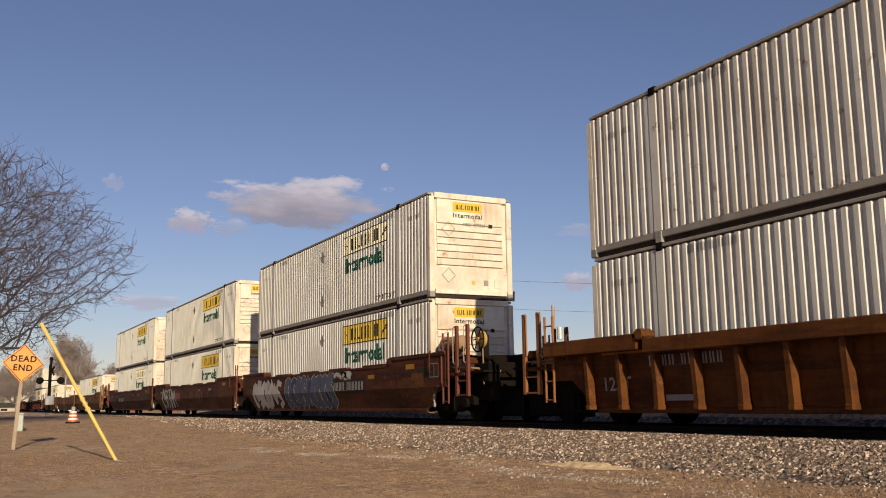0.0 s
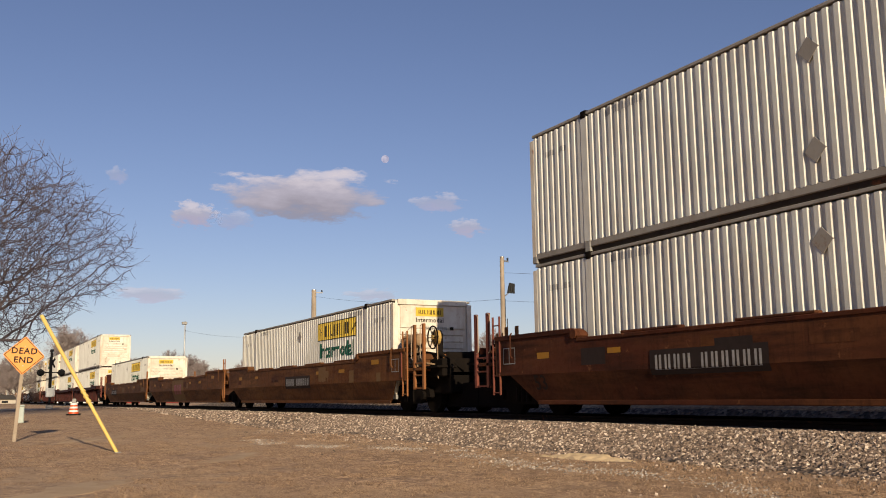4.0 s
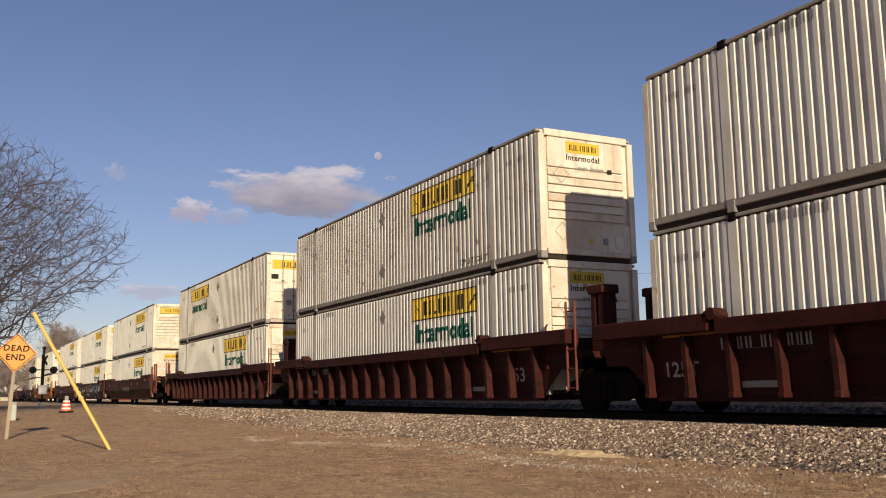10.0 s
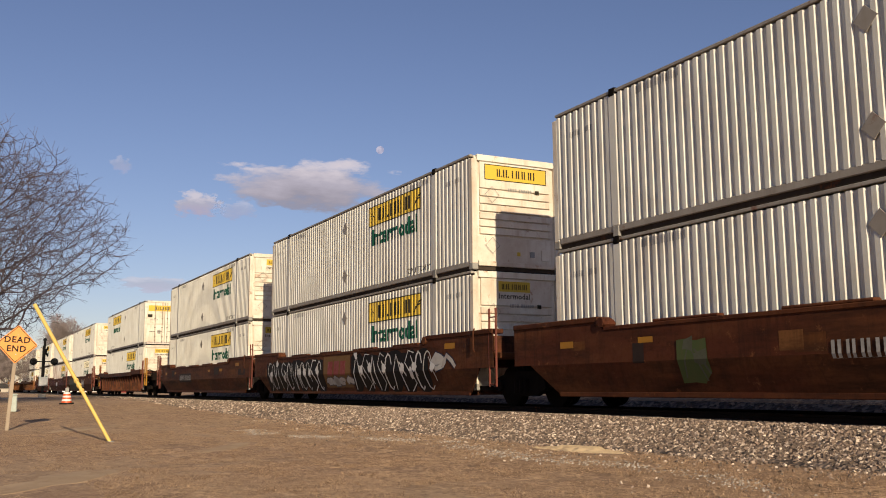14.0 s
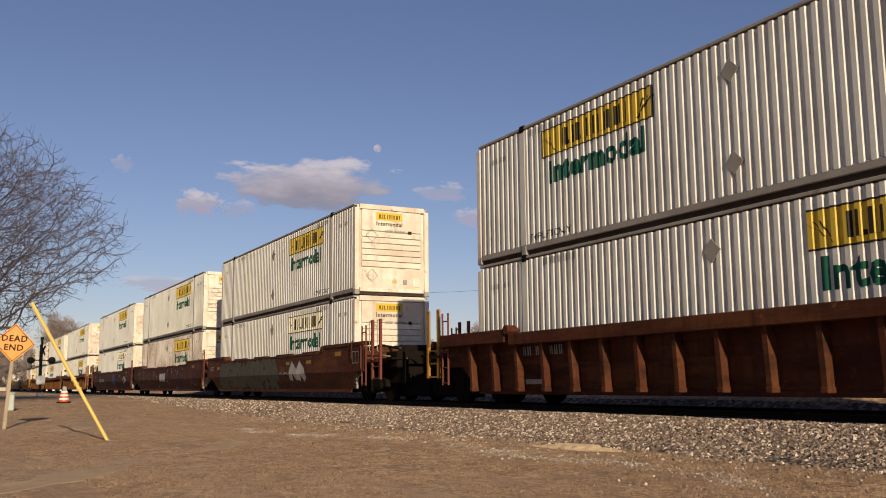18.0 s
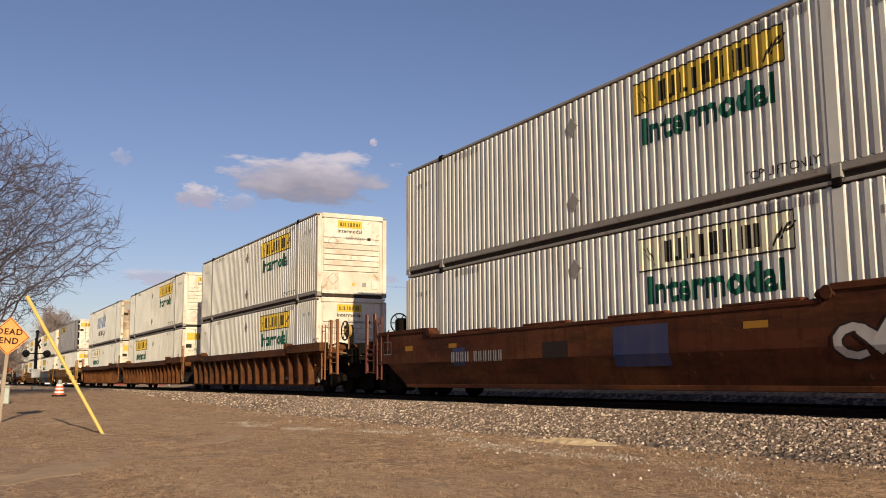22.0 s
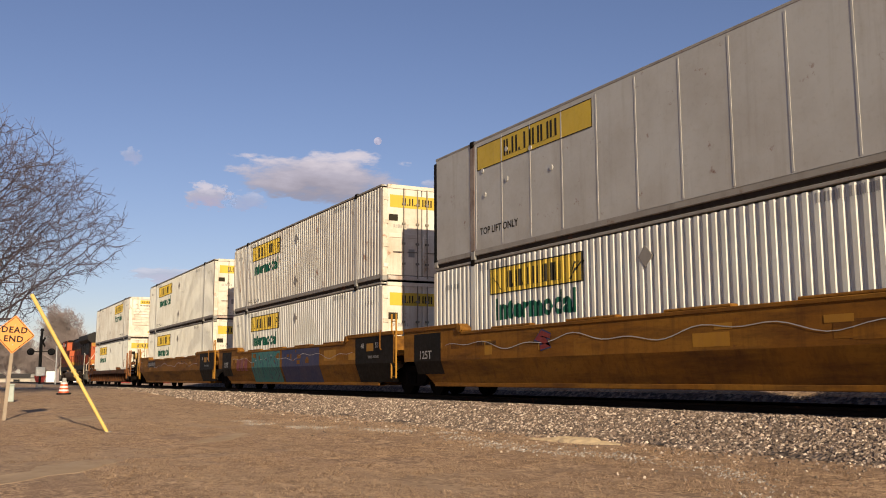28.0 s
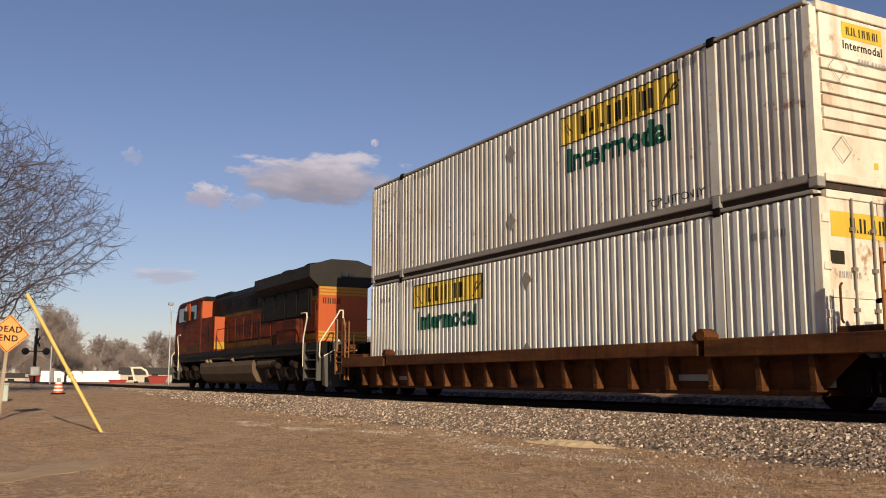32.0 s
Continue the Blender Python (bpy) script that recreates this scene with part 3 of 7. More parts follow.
def door_end(c, paint):
    """Two doors with four lock rods, hinges and handles, on the -x end."""
    hx, hy = CL / 2, CW / 2
    for s in (-1, 1):
        d = part("door_leaf", boxed(-hx + 0.02, -hx + 0.07, s * 0.012, s * (hy - 0.12), 0.18, CH - 0.12, bevel=0.01), paint, c)
        for y in (s * 0.16, s * 0.62):
            bm = rod(bmesh.new(), (-hx - 0.015, y, 0.1), (-hx - 0.015, y, CH - 0.1), 0.017, n=8)
            for z in (0.5, 1.1, 1.7, 2.3):
                box(bm, -hx - 0.03, -hx + 0.03, y - 0.05, y + 0.05, z, z + 0.06)
            part("lock_rod", bm, "post_steel", d)
            part("door_handle", boxed(-hx - 0.035, -hx - 0.012, y, y + s * 0.34, 0.86, 0.89, bevel=0.005), "post_steel", d)
        for z in (0.4, 1.0, 1.7, 2.4):
            part("hinge", boxed(-hx - 0.02, -hx + 0.03, s * (hy - 0.18), s * (hy - 0.02), z, z + 0.12, bevel=0.008), paint, d)
        part("door_rib", boxed(-hx + 0.0, -hx + 0.022, s * 0.07, s * (hy - 0.2), 1.3, 1.42, bevel=0.005), paint, d)
    part("door_header", boxed(-hx - 0.002, -hx + 0.1, -hy + 0.16, hy - 0.16, CH - 0.12, CH, bevel=0.01), paint, c)
    part("door_sill", boxed(-hx - 0.001, -hx + 0.1, -hy + 0.18, hy - 0.18, 0.04, 0.16, bevel=0.01), "white_paint_rusty", c)
    part("name_panel", on_end(rect_bm(-1.06, 1.06, -0.19, 0.19), 0, CH - 0.5, -hx + 0.02, -1, 0.003), "decal_yellow" if paint != "door_stained" else "decal_grey", c)
    part("name_strip", on_end(bars_bm(NAME_BARS, 0.22, 0.16), 0, CH - 0.61, -hx + 0.02, -1, 0.006), "decal_black", c)
    part("number_strip", on_end(bars_bm(CODE_BARS[:7], 0.1, 0.28), 0.7, CH - 1.3, -hx + 0.02, -1), "decal_grey", c)
    part("sticker", on_end(rect_bm(-0.15, 0.15, -0.1, 0.1), 0.95, CH - 1.0, -hx + 0.02, -1), "decal_black", c)
    part("sticker", on_end(rect_bm(-0.1, 0.1, -0.1, 0.1), -0.75, 1.3, -hx + 0.02, -1), "decal_yellow", c)
    part("sticker", on_end(rect_bm(-0.1, 0.1, -0.12, 0.12), 0.35, 0.85, -hx + 0.02, -1), "decal_grey", c)


painted("rusty_strip", (0.09, 0.03, 0.018), (0.5, 0.46, 0.4), 0.7, 0.3, 0.7)


def make_container(style, near):
    """near: the local side (-1 or 1) that faces the lawn and carries the name."""
    c = new("container")
    c.empty_display_size = 0.5
    wall = {"worn": "white_paint_worn", "rusty": "white_paint_rusty"}.get(style, "white_paint")
    if style == "smooth":
        container_shell(c, "smooth_grey", True)
    else:
        container_shell(c, wall)
    front_wall(c, "end_white", style == "wide")
    door_end(c, "end_white" if style != "swift" else "door_stained")
    for side in (near,):
        y = side * CW / 2
        if style == "smooth":
            part("name_panel", on_side(rect_bm(-2.3, 2.3, -0.3, 0.3), CL / 2 - 4.6, CH - 0.46, y - side * 0.004, side), "decal_yellow", c)
            part("panel_outline", on_side(outline_bm(4.6, 0.6, 0.02), CL / 2 - 4.6, CH - 0.46, y - side * 0.004, side, 0.007), "decal_black", c)
            part("name_strip", on_side(bars_bm(NAME_BARS, 0.38, 0.13), CL / 2 - 4.6, CH - 0.64, y - side * 0.004, side, 0.007), "decal_black", c)
            part("lettering", on_side(text_bm("TOP LIFT ONLY", 0.24, 0.004), CL / 2 - POST - 1.2, 0.55, y - side * 0.004, side), "decal_black", c)
            for k in range(10):
                x = -CL / 2 + POST + 1.2 * (k + 0.9)
                part("panel_seam", boxed(x - 0.02, x + 0.02, y - side * 0.01, y + side * 0.003, 0.24, CH - 0.12), "smooth_grey", c)
            for k, (x, z) in enumerate([(0.5, 2.1), (1.6, 2.4), (1.6, 1.7), (0.6, 1.5), (2.6, 2.2), (3.4, 1.6)]):
                bm = bmesh.new()
                rod(bm, (CL / 2 - POST - x, y - side * 0.01, z), (CL / 2 - POST - x, y + side * 0.016, z), 0.06, n=12)
                part("patch_disc", bm, "smooth_grey", c)
        elif style == "swift":
            bm = bmesh.new()
            for k in range(16):
                x = -CL / 2 + 0.7 + 0.95 * k
                box(bm, x, x + 0.28, y - side * 0.006, y + side * 0.003, 0.125, 0.175)
            part("reflective_tape", bm, "patch_dark_red", c)
            for k in range(5):
                bm = bmesh.new()
                w, h, sl = (0.75, 0.85, 0.35) if k != 2 else (0.35, 0.85, 0.35)
                x0 = -2.1 + 0.9 * k - (0.2 if k > 2 else 0)
                bm.faces.new([bm.verts.new(p) for p in ((x0, 0, 0), (x0 + w, 0, 0), (x0 + w + sl, h, 0), (x0 + sl, h, 0))])
                part("name_block", conform(on_side(bm, 1.4, 1.35, y, side), side, y), "swift_blue", c)
            bm = on_side(text_bm("INTERMODAL", 0.5, 0.006, 1.1), 0.9, 0.75, y, side)
            part("lettering", conform(bm, side, y, 0.005), "decal_black", c)
            side_marks(c, side)
        else:
            decal_set(c, side, style)
            side_marks(c, side)
    label = {"clean": "white corrugated steel shipping container with a yellow name panel",
             "wide": "white corrugated shipping container with a wide yellow band on its end",
             "faded": "white corrugated shipping container with a faded name panel",
             "worn": "grimy white corrugated shipping container with a yellow name panel",
             "rusty": "rust-streaked white corrugated shipping container with faded panel",
             "smooth": "grey smooth-sided shipping container with a rusty lifting post",
             "swift": "silver-white corrugated shipping container with faded blue lettering"}[style]
    return tagged(c, label, "container", "containers on the train")


# ---- well cars ----
LADDERS = {"well_red": "ladder_red", "well_orange": "ladder_orange", "well_rust": "ladder_orange", "well_yellow": "patch_yellow", "well_tan": "ladder_orange"}
painted("ladder_red", (0.16, 0.05, 0.035), (0.06, 0.03, 0.02), 0.5, 0.15, 0.6)
painted("ladder_orange", (0.26, 0.10, 0.03), (0.10, 0.05, 0.02), 0.5, 0.15, 0.6)
painted("hub_gold", (0.42, 0.27, 0.07), (0.2, 0.11, 0.04), 0.5, 0.0, 0.55)
WY = 1.54          # half width over the side sills
FOLD = 0.88        # below this height the sides lean in
SILL_Z, WELL_LOW = 1.50, 0.27
REACH = 9.72       # from the middle of a unit to the coupling with the next
ALONE = ((-1, 1), (-REACH + 0.9, REACH - 0.9))  # a unit with couplers at both ends


def side_y(kind, z):
    """How far out the side plate stands at height z."""
    if kind == "ribbed":
        return 1.42 - 0.08 * (1.3 - min(z, 1.3)) / (1.3 - WELL_LOW)
    return WY - 0.22 * max(0.0, FOLD - z) / (FOLD - WELL_LOW)


def lay_on(bm, kind, lift):
    """Bends a drawing, made for a side 1.43 m deep, onto the near side plate."""
    for v in bm.verts:
        v.co.z = WELL_LOW + (v.co.z - WELL_LOW) * 0.86
    bmesh.ops.bisect_plane(bm, geom=bm.verts[:] + bm.edges[:] + bm.faces[:], plane_co=(0, 0, FOLD), plane_no=(0, 0, 1))
    for v in bm.verts:
        v.co.y = -side_y(kind, v.co.z) - lift
    return bm


def side_plates(kind, s, SILL, STEP):
    """Upper and lower side plate: deep in the middle, cut up at both ends to clear the trucks."""
    e = REACH - 0.35
    low = [(-7.95, WELL_LOW), (7.95, WELL_LOW), (8.75, FOLD), (-8.75, FOLD)]
    high = [(-e, FOLD), (e, FOLD), (e, STEP - 0.04), (6.05, STEP), (5.85, SILL), (-6.2, SILL), (-6.45, STEP - 0.03), (-e, STEP - 0.06)]
    out = []
    for o in (low, high):
        bm = bmesh.new()
        prism(bm, o, 0.0, 0.03)
        for v in bm.verts:
            v.co.y = s * (side_y(kind, v.co.z) - v.co.y)
        bmesh.ops.recalc_face_normals(bm, faces=bm.faces)
        out.append(bm)
    return out


RAIL = 0.0         # height of the rail head


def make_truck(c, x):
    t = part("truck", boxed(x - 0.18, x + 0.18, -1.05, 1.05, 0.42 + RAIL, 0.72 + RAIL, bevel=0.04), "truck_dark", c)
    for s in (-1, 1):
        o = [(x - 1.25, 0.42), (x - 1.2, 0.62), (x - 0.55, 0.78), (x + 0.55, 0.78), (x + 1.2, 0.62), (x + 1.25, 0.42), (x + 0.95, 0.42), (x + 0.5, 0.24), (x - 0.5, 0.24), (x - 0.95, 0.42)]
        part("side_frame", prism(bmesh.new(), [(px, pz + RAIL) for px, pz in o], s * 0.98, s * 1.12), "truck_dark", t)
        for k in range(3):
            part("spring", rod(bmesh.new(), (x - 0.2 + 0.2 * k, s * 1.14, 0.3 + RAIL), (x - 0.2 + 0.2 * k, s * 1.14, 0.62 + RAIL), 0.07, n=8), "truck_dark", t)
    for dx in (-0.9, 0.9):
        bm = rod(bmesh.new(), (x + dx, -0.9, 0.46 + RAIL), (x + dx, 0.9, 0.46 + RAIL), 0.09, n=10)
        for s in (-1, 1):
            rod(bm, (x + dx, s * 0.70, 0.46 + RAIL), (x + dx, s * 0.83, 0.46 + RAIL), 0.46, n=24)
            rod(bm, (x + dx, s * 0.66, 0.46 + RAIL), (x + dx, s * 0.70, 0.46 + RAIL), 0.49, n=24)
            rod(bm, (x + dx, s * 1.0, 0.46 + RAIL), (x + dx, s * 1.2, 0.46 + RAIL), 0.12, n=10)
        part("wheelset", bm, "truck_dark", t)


def make_well(kind, paint, ends, trucks, extras=(), marks=()):
    """One unit. kind: 'smooth' or 'ribbed'. ends: which ends carry a coupler platform. trucks: x of the trucks that it brings along."""
    c = new("well_car")
    c.empty_display_size = 0.5
    ribbed = kind == "ribbed"
    SILL = 1.05 if "level" in extras else SILL_Z
    STEP = SILL + (0.21 if not ribbed else 0.02 if "level" in extras else 0.11)
    for s in (-1, 1):
        for name, bm in zip(("lower_plate", "upper_plate"), side_plates(kind, s, SILL, STEP)):
            part(name, bm, paint, c)
        wide = WY + (0.10 if ribbed else 0.0)
        deep = 0.2 if ribbed else 0.02
        part("top_sill", boxed(-6.2, 5.85, s * (wide + 0.02), s * (wide - 0.26), SILL - deep, SILL + 0.06, bevel=0.015), paint, c)
        for x0, x1 in ((-REACH + 0.35, -6.35), (6.0, REACH - 0.35)):
            part("end_sill", boxed(x0, x1, s * (wide + 0.03), s * (wide - 0.3), STEP - 0.04 - deep, STEP + 0.05, bevel=0.015), paint, c)
        yb = side_y(kind, WELL_LOW)
        part("bottom_sill", boxed(-7.95, 7.95, s * (yb + 0.03), s * (yb - 0.2), WELL_LOW - 0.03, WELL_LOW + 0.07, bevel=0.012), paint, c)
        for x, w in ((-6.3, 0.42), (5.9, 0.42)):
            bm = boxed(x - w / 2, x + w / 2, s * (wide + 0.03), s * (wide - 0.26), SILL + 0.04, SILL + 0.2, bevel=0.06)
            rod(bm, (x + 0.05, s * (wide + 0.05), SILL + 0.14), (x + 0.05, s * (wide - 0.2), SILL + 0.14), 0.1, n=12)
            part("guide_block", bm, paint, c)
        if ribbed:
            top = SILL - 0.17
            for k in range(17):
                x = -8.02 + 1.0025 * k
                o = [(s * side_y(kind, WELL_LOW + 0.06), WELL_LOW + 0.06), (s * (WY + 0.0), WELL_LOW + 0.06), (s * (WY + 0.06), top), (s * side_y(kind, top), top)]
                bm = prism(bmesh.new(), o, x - 0.05, x + 0.05, axis="x")
                box(bm, x - 0.065, x + 0.065, s * yb, s * (WY + 0.02), WELL_LOW + 0.03, WELL_LOW + 0.12, bevel=0.01)
                part("side_rib", bm, paint, c)
        else:
            for k in range(4):
                x = -4.8 + 2.9 * k
                part("sill_lip", boxed(x, x + 1.6, s * (WY + 0.01), s * (WY - 0.16), SILL + 0.05, SILL + 0.11, bevel=0.02), paint, c)
    part("well_floor", boxed(-7.95, 7.95, -WY + 0.22, WY - 0.22, WELL_LOW - 0.02, WELL_LOW + 0.06), paint, c)
    for k in range(5):
        x = -7.4 + 3.7 * k
        part("cross_bearer", boxed(x - 0.3, x + 0.3, -WY + 0.25, WY - 0.25, WELL_LOW + 0.05, 0.6, bevel=0.02), paint, c)
    for s in (-1, 1):
        # bulkhead and deck over the truck
        part("bulkhead", boxed(s * 8.28, s * 8.34, -WY + 0.1, WY - 0.1, 0.9, STEP - 0.05), paint, c)
        part("end_deck", boxed(s * 8.34, s * (REACH - 0.2), -WY + 0.12, WY - 0.12, 1.08, 1.22, bevel=0.02), paint, c)
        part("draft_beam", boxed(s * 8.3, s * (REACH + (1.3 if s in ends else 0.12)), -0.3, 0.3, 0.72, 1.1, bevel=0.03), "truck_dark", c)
        out = 0.95 if "stanchions" in extras and s in ends and s == 1 else 0.0  # the tall end frame stands out over the coupler
        for sy in (-1, 1) if (s == 1 or s in ends) and not out else ():
            bm = bmesh.new()
            for dx in (0.0, 0.42):
                rod(bm, (s * (REACH - 0.52 + dx * 0.7), sy * (WY - 0.02), 0.45), (s * (REACH - 0.52 + dx * 0.7), sy * (WY - 0.02), 2.22), 0.026)
            for k in range(5):
                z = 0.5 + 0.38 * k
                rod(bm, (s * (REACH - 0.52), sy * (WY - 0.02), z), (s * (REACH - 0.226), sy * (WY - 0.02), z), 0.016)
            part("ladder", bm, LADDERS.get(paint, "ladder_red"), c)
            part("grab_rail", bent([(s * 8.6, sy * (WY + 0.03), 1.25), (s * 8.6, sy * (WY + 0.07), 1.3), (s * 8.6, sy * (WY + 0.07), 1.75), (s * 8.6, sy * (WY + 0.03), 1.8)], 0.018), paint, c)
        if s in ends:
            part("end_platform", boxed(s * (REACH - 0.25), s * (REACH + out + 0.55), -WY + 0.05, WY - 0.05, 1.12, 1.2, bevel=0.01), paint, c)
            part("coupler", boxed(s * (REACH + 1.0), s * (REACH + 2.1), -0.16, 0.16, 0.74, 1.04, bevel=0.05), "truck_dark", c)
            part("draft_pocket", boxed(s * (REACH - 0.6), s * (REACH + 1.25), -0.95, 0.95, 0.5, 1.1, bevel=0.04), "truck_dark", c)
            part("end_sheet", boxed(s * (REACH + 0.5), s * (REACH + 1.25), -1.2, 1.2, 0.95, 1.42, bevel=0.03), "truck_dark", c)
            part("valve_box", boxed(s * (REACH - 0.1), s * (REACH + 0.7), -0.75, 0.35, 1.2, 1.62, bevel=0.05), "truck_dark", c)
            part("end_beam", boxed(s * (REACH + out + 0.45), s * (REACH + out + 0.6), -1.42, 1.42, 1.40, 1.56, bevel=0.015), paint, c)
            # plain dark plate, added to close the bright view under the coupler
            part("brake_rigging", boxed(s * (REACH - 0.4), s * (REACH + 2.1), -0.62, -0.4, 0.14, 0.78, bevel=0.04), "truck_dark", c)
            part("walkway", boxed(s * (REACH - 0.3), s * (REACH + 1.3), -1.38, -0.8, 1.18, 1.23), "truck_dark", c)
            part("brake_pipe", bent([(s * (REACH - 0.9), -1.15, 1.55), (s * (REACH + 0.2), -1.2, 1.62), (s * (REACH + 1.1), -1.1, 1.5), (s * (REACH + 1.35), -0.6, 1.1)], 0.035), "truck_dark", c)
            part("brake_pipe", bent([(s * (REACH - 0.6), -1.3, 1.34), (s * (REACH + 0.6), -1.3, 1.3), (s * (REACH + 1.3), -0.9, 1.2)], 0.028), "brake_tan", c)
            bar = LADDERS.get(paint, "ladder_red") if trucks != ALONE[1] or paint != "well_brown" else "patch_yellow"
            for sy in (-1, 1):
                y0, y1 = sy * (WY - 0.12), sy * (WY - 0.05)
                for dx in (0.06, 0.62):
                    part("ladder_post", boxed(s * (REACH + out + dx), s * (REACH + out + dx + 0.11), y0, y1, 0.62, 2.36, bevel=0.01), bar, c)
                    part("grab_handle", bent([(s * (REACH + out + dx), y1, 1.42), (s * (REACH + out + dx - 0.09), y1, 1.46), (s * (REACH + out + dx - 0.09), y1, 2.3), (s * (REACH + out + dx), y1, 2.34)], 0.013, 5), "hand_pale", c)
                for z in (0.64, 0.98, 1.3):
                    part("ladder_rung", boxed(s * (REACH + out + 0.12), s * (REACH + out + 0.66), sy * (WY - 0.1), sy * (WY - 0.06), z, z + 0.035), bar, c)
            if not ribbed:
                xm = s * 8.75
                part("placard_frame", lay_on(on_side(outline_bm(0.5, 0.42, 0.022), xm, 1.47, -WY), kind, 0.012), "decal_grey", c)
                part("placard_bar", lay_on(on_side(rect_bm(-0.012, 0.012, -0.19, 0.19), xm, 1.47, -WY), kind, 0.0125), "decal_grey", c)
                part("end_post", boxed(s * 9.14, s * 9.19, -WY - 0.025, -WY + 0.05, 0.95, STEP, bevel=0.01), "ladder_red", c)
    for x in trucks:
        make_truck(c, x)
    for s in extras:
        if s == "brake":
            x, y, z = REACH + 0.86, -1.28, 1.98
            bm = bmesh.new()
            for k in range(16):
                a0, a1 = k * math.tau / 16, (k + 1) * math.tau / 16
                rod(bm, (x + 0.3 * math.cos(a0), y, z + 0.3 * math.sin(a0)), (x + 0.3 * math.cos(a1), y, z + 0.3 * math.sin(a1)), 0.02, n=6)
            for k in range(6):
                a0 = k * math.tau / 6
                rod(bm, (x, y, z), (x + 0.29 * math.cos(a0), y, z + 0.29 * math.sin(a0)), 0.014, n=5)
            part("brake_wheel", bm, "hand_pale" if paint == "well_orange" else "truck_dark", c)
            part("brake_housing", rod(rod(bmesh.new(), (x, y + 0.05, z), (x, y + 0.16, z), 0.2, n=18), (x, y + 0.05, z), (x, y - 0.02, z), 0.06, n=10), "hub_gold", c)
            bm = boxed(x - 0.07, x + 0.07, y + 0.12, y + 0.28, 1.2, z + 0.12, bevel=0.02)
            box(bm, x - 0.16, x - 0.02, y + 0.1, y + 0.3, z - 0.25, z + 0.2, bevel=0.03)
            part("brake_post", bm, "truck_dark", c)
            part("brake_chain", rod(bmesh.new(), (x + 0.1, y + 0.1, 0.9), (x + 0.06, y + 0.1, z - 0.1), 0.018, n=5), "brake_tan", c)
        if s == "rear_brake":
            x, y, z = -REACH + 0.9, -1.15, 2.02
            bm = bmesh.new()
            for k in range(16):
                a0, a1 = k * math.tau / 16, (k + 1) * math.tau / 16
                rod(bm, (x, y + 0.27 * math.cos(a0), z + 0.27 * math.sin(a0)), (x, y + 0.27 * math.cos(a1), z + 0.27 * math.sin(a1)), 0.02, n=6)
            for k in range(6):
                a0 = k * math.tau / 6
                rod(bm, (x, y, z), (x, y + 0.26 * math.cos(a0), z + 0.26 * math.sin(a0)), 0.014, n=5)
            part("brake_wheel", bm, "truck_dark", c)
            part("brake_housing", boxed(x + 0.08, x + 0.45, y - 0.2, y + 0.2, STEP, z + 0.12, bevel=0.06), "truck_dark", c)
        if s == "tank":
            bm = rod(bmesh.new(), (REACH - 1.25, -1.05, 1.98), (REACH - 0.35, -1.05, 1.98), 0.19, n=16)
            for dx in (1.25, 0.35):
                bmesh.ops.create_uvsphere(bm, u_segments=12, v_segments=8, radius=0.19, matrix=Matrix.Translation((REACH - dx, -1.05, 1.98)) @ Matrix.Diagonal((0.6, 1, 1, 1)))
            part("air_reservoir", bm, "brake_tan", c)
            bm = bmesh.new()
            for dx in (1.1, 0.5):
                box(bm, REACH - dx - 0.04, REACH - dx + 0.04, -1.2, -0.9, 1.2, 1.85)
            part("reservoir_bracket", bm, "brake_tan", c)
        if s == "stanchions":
            base = REACH + (0.9 if 1 in ends else 0.0)
            for sy, h in ((-0.62, 2.38), (0.8, 2.38)):
                bm = boxed(base - 0.5, base - 0.1, sy - 0.3, sy + 0.06, 1.2, h - 0.9, bevel=0.02)
                box(bm, base - 0.5, base - 0.34, sy - 0.3, sy + 0.06, h - 0.9, h, bevel=0.02)
                box(bm, base - 0.26, base - 0.1, sy - 0.3, sy + 0.06, h - 0.9, h, bevel=0.02)
                box(bm, base - 0.55, base - 0.05, sy - 0.34, sy + 0.1, h, h + 0.18, bevel=0.02)
                part("guide_stanchion", bm, paint, c)
    for rank, what in enumerate(marks):
        y = -WY
        name, args = what[0], what[1:]
        if name == "patch":
            x, z, w, h, mat = args
            part("paint_patch", lay_on(on_side(rect_bm(-w / 2, w / 2, -h / 2, h / 2), x, z, y), kind, 0.002 + 0.0004 * rank), mat, c)
        elif name == "word":
            body, x, z, size, mat = args
            part("lettering", lay_on(on_side(text_bm(body, size, 0.006), x, z, y), kind, 0.0125), mat, c, "painted letters " + body)
        elif name == "bars":
            x, z, h, mat, back = args
            if back:
                part("mark_panel", lay_on(on_side(rect_bm(-h * 4.6, h * 4.6, -h * 0.35, h * 1.35), x, z, y), kind, 0.0105), back, c)
            part("mark_strip", lay_on(on_side(bars_bm([0.55, 0.5, 0.5, 0.6, -0.3, 0.5, 0.5, 0.5, 0.5, 0.5, 0.5], h, 0.28), x, z, y), kind, 0.0125), mat, c)
        elif name == "trio":
            x, z, h, mat = args
            for k in range(3):
                u = x + (k - 1) * h * 1.05
                bm = bmesh.new()
                bm.faces.new([bm.verts.new((u + a * h, b * h, 0)) for a, b in ((-0.48, 0), (0.36, 0), (0.48, 1), (-0.36, 1))])
                part("mark_block", lay_on(on_side(bm, 0, z, y), kind, 0.0125), mat, c)
        elif name in ("tag", "bold"):
            x0, x1, z0, z1, mats, seed = args
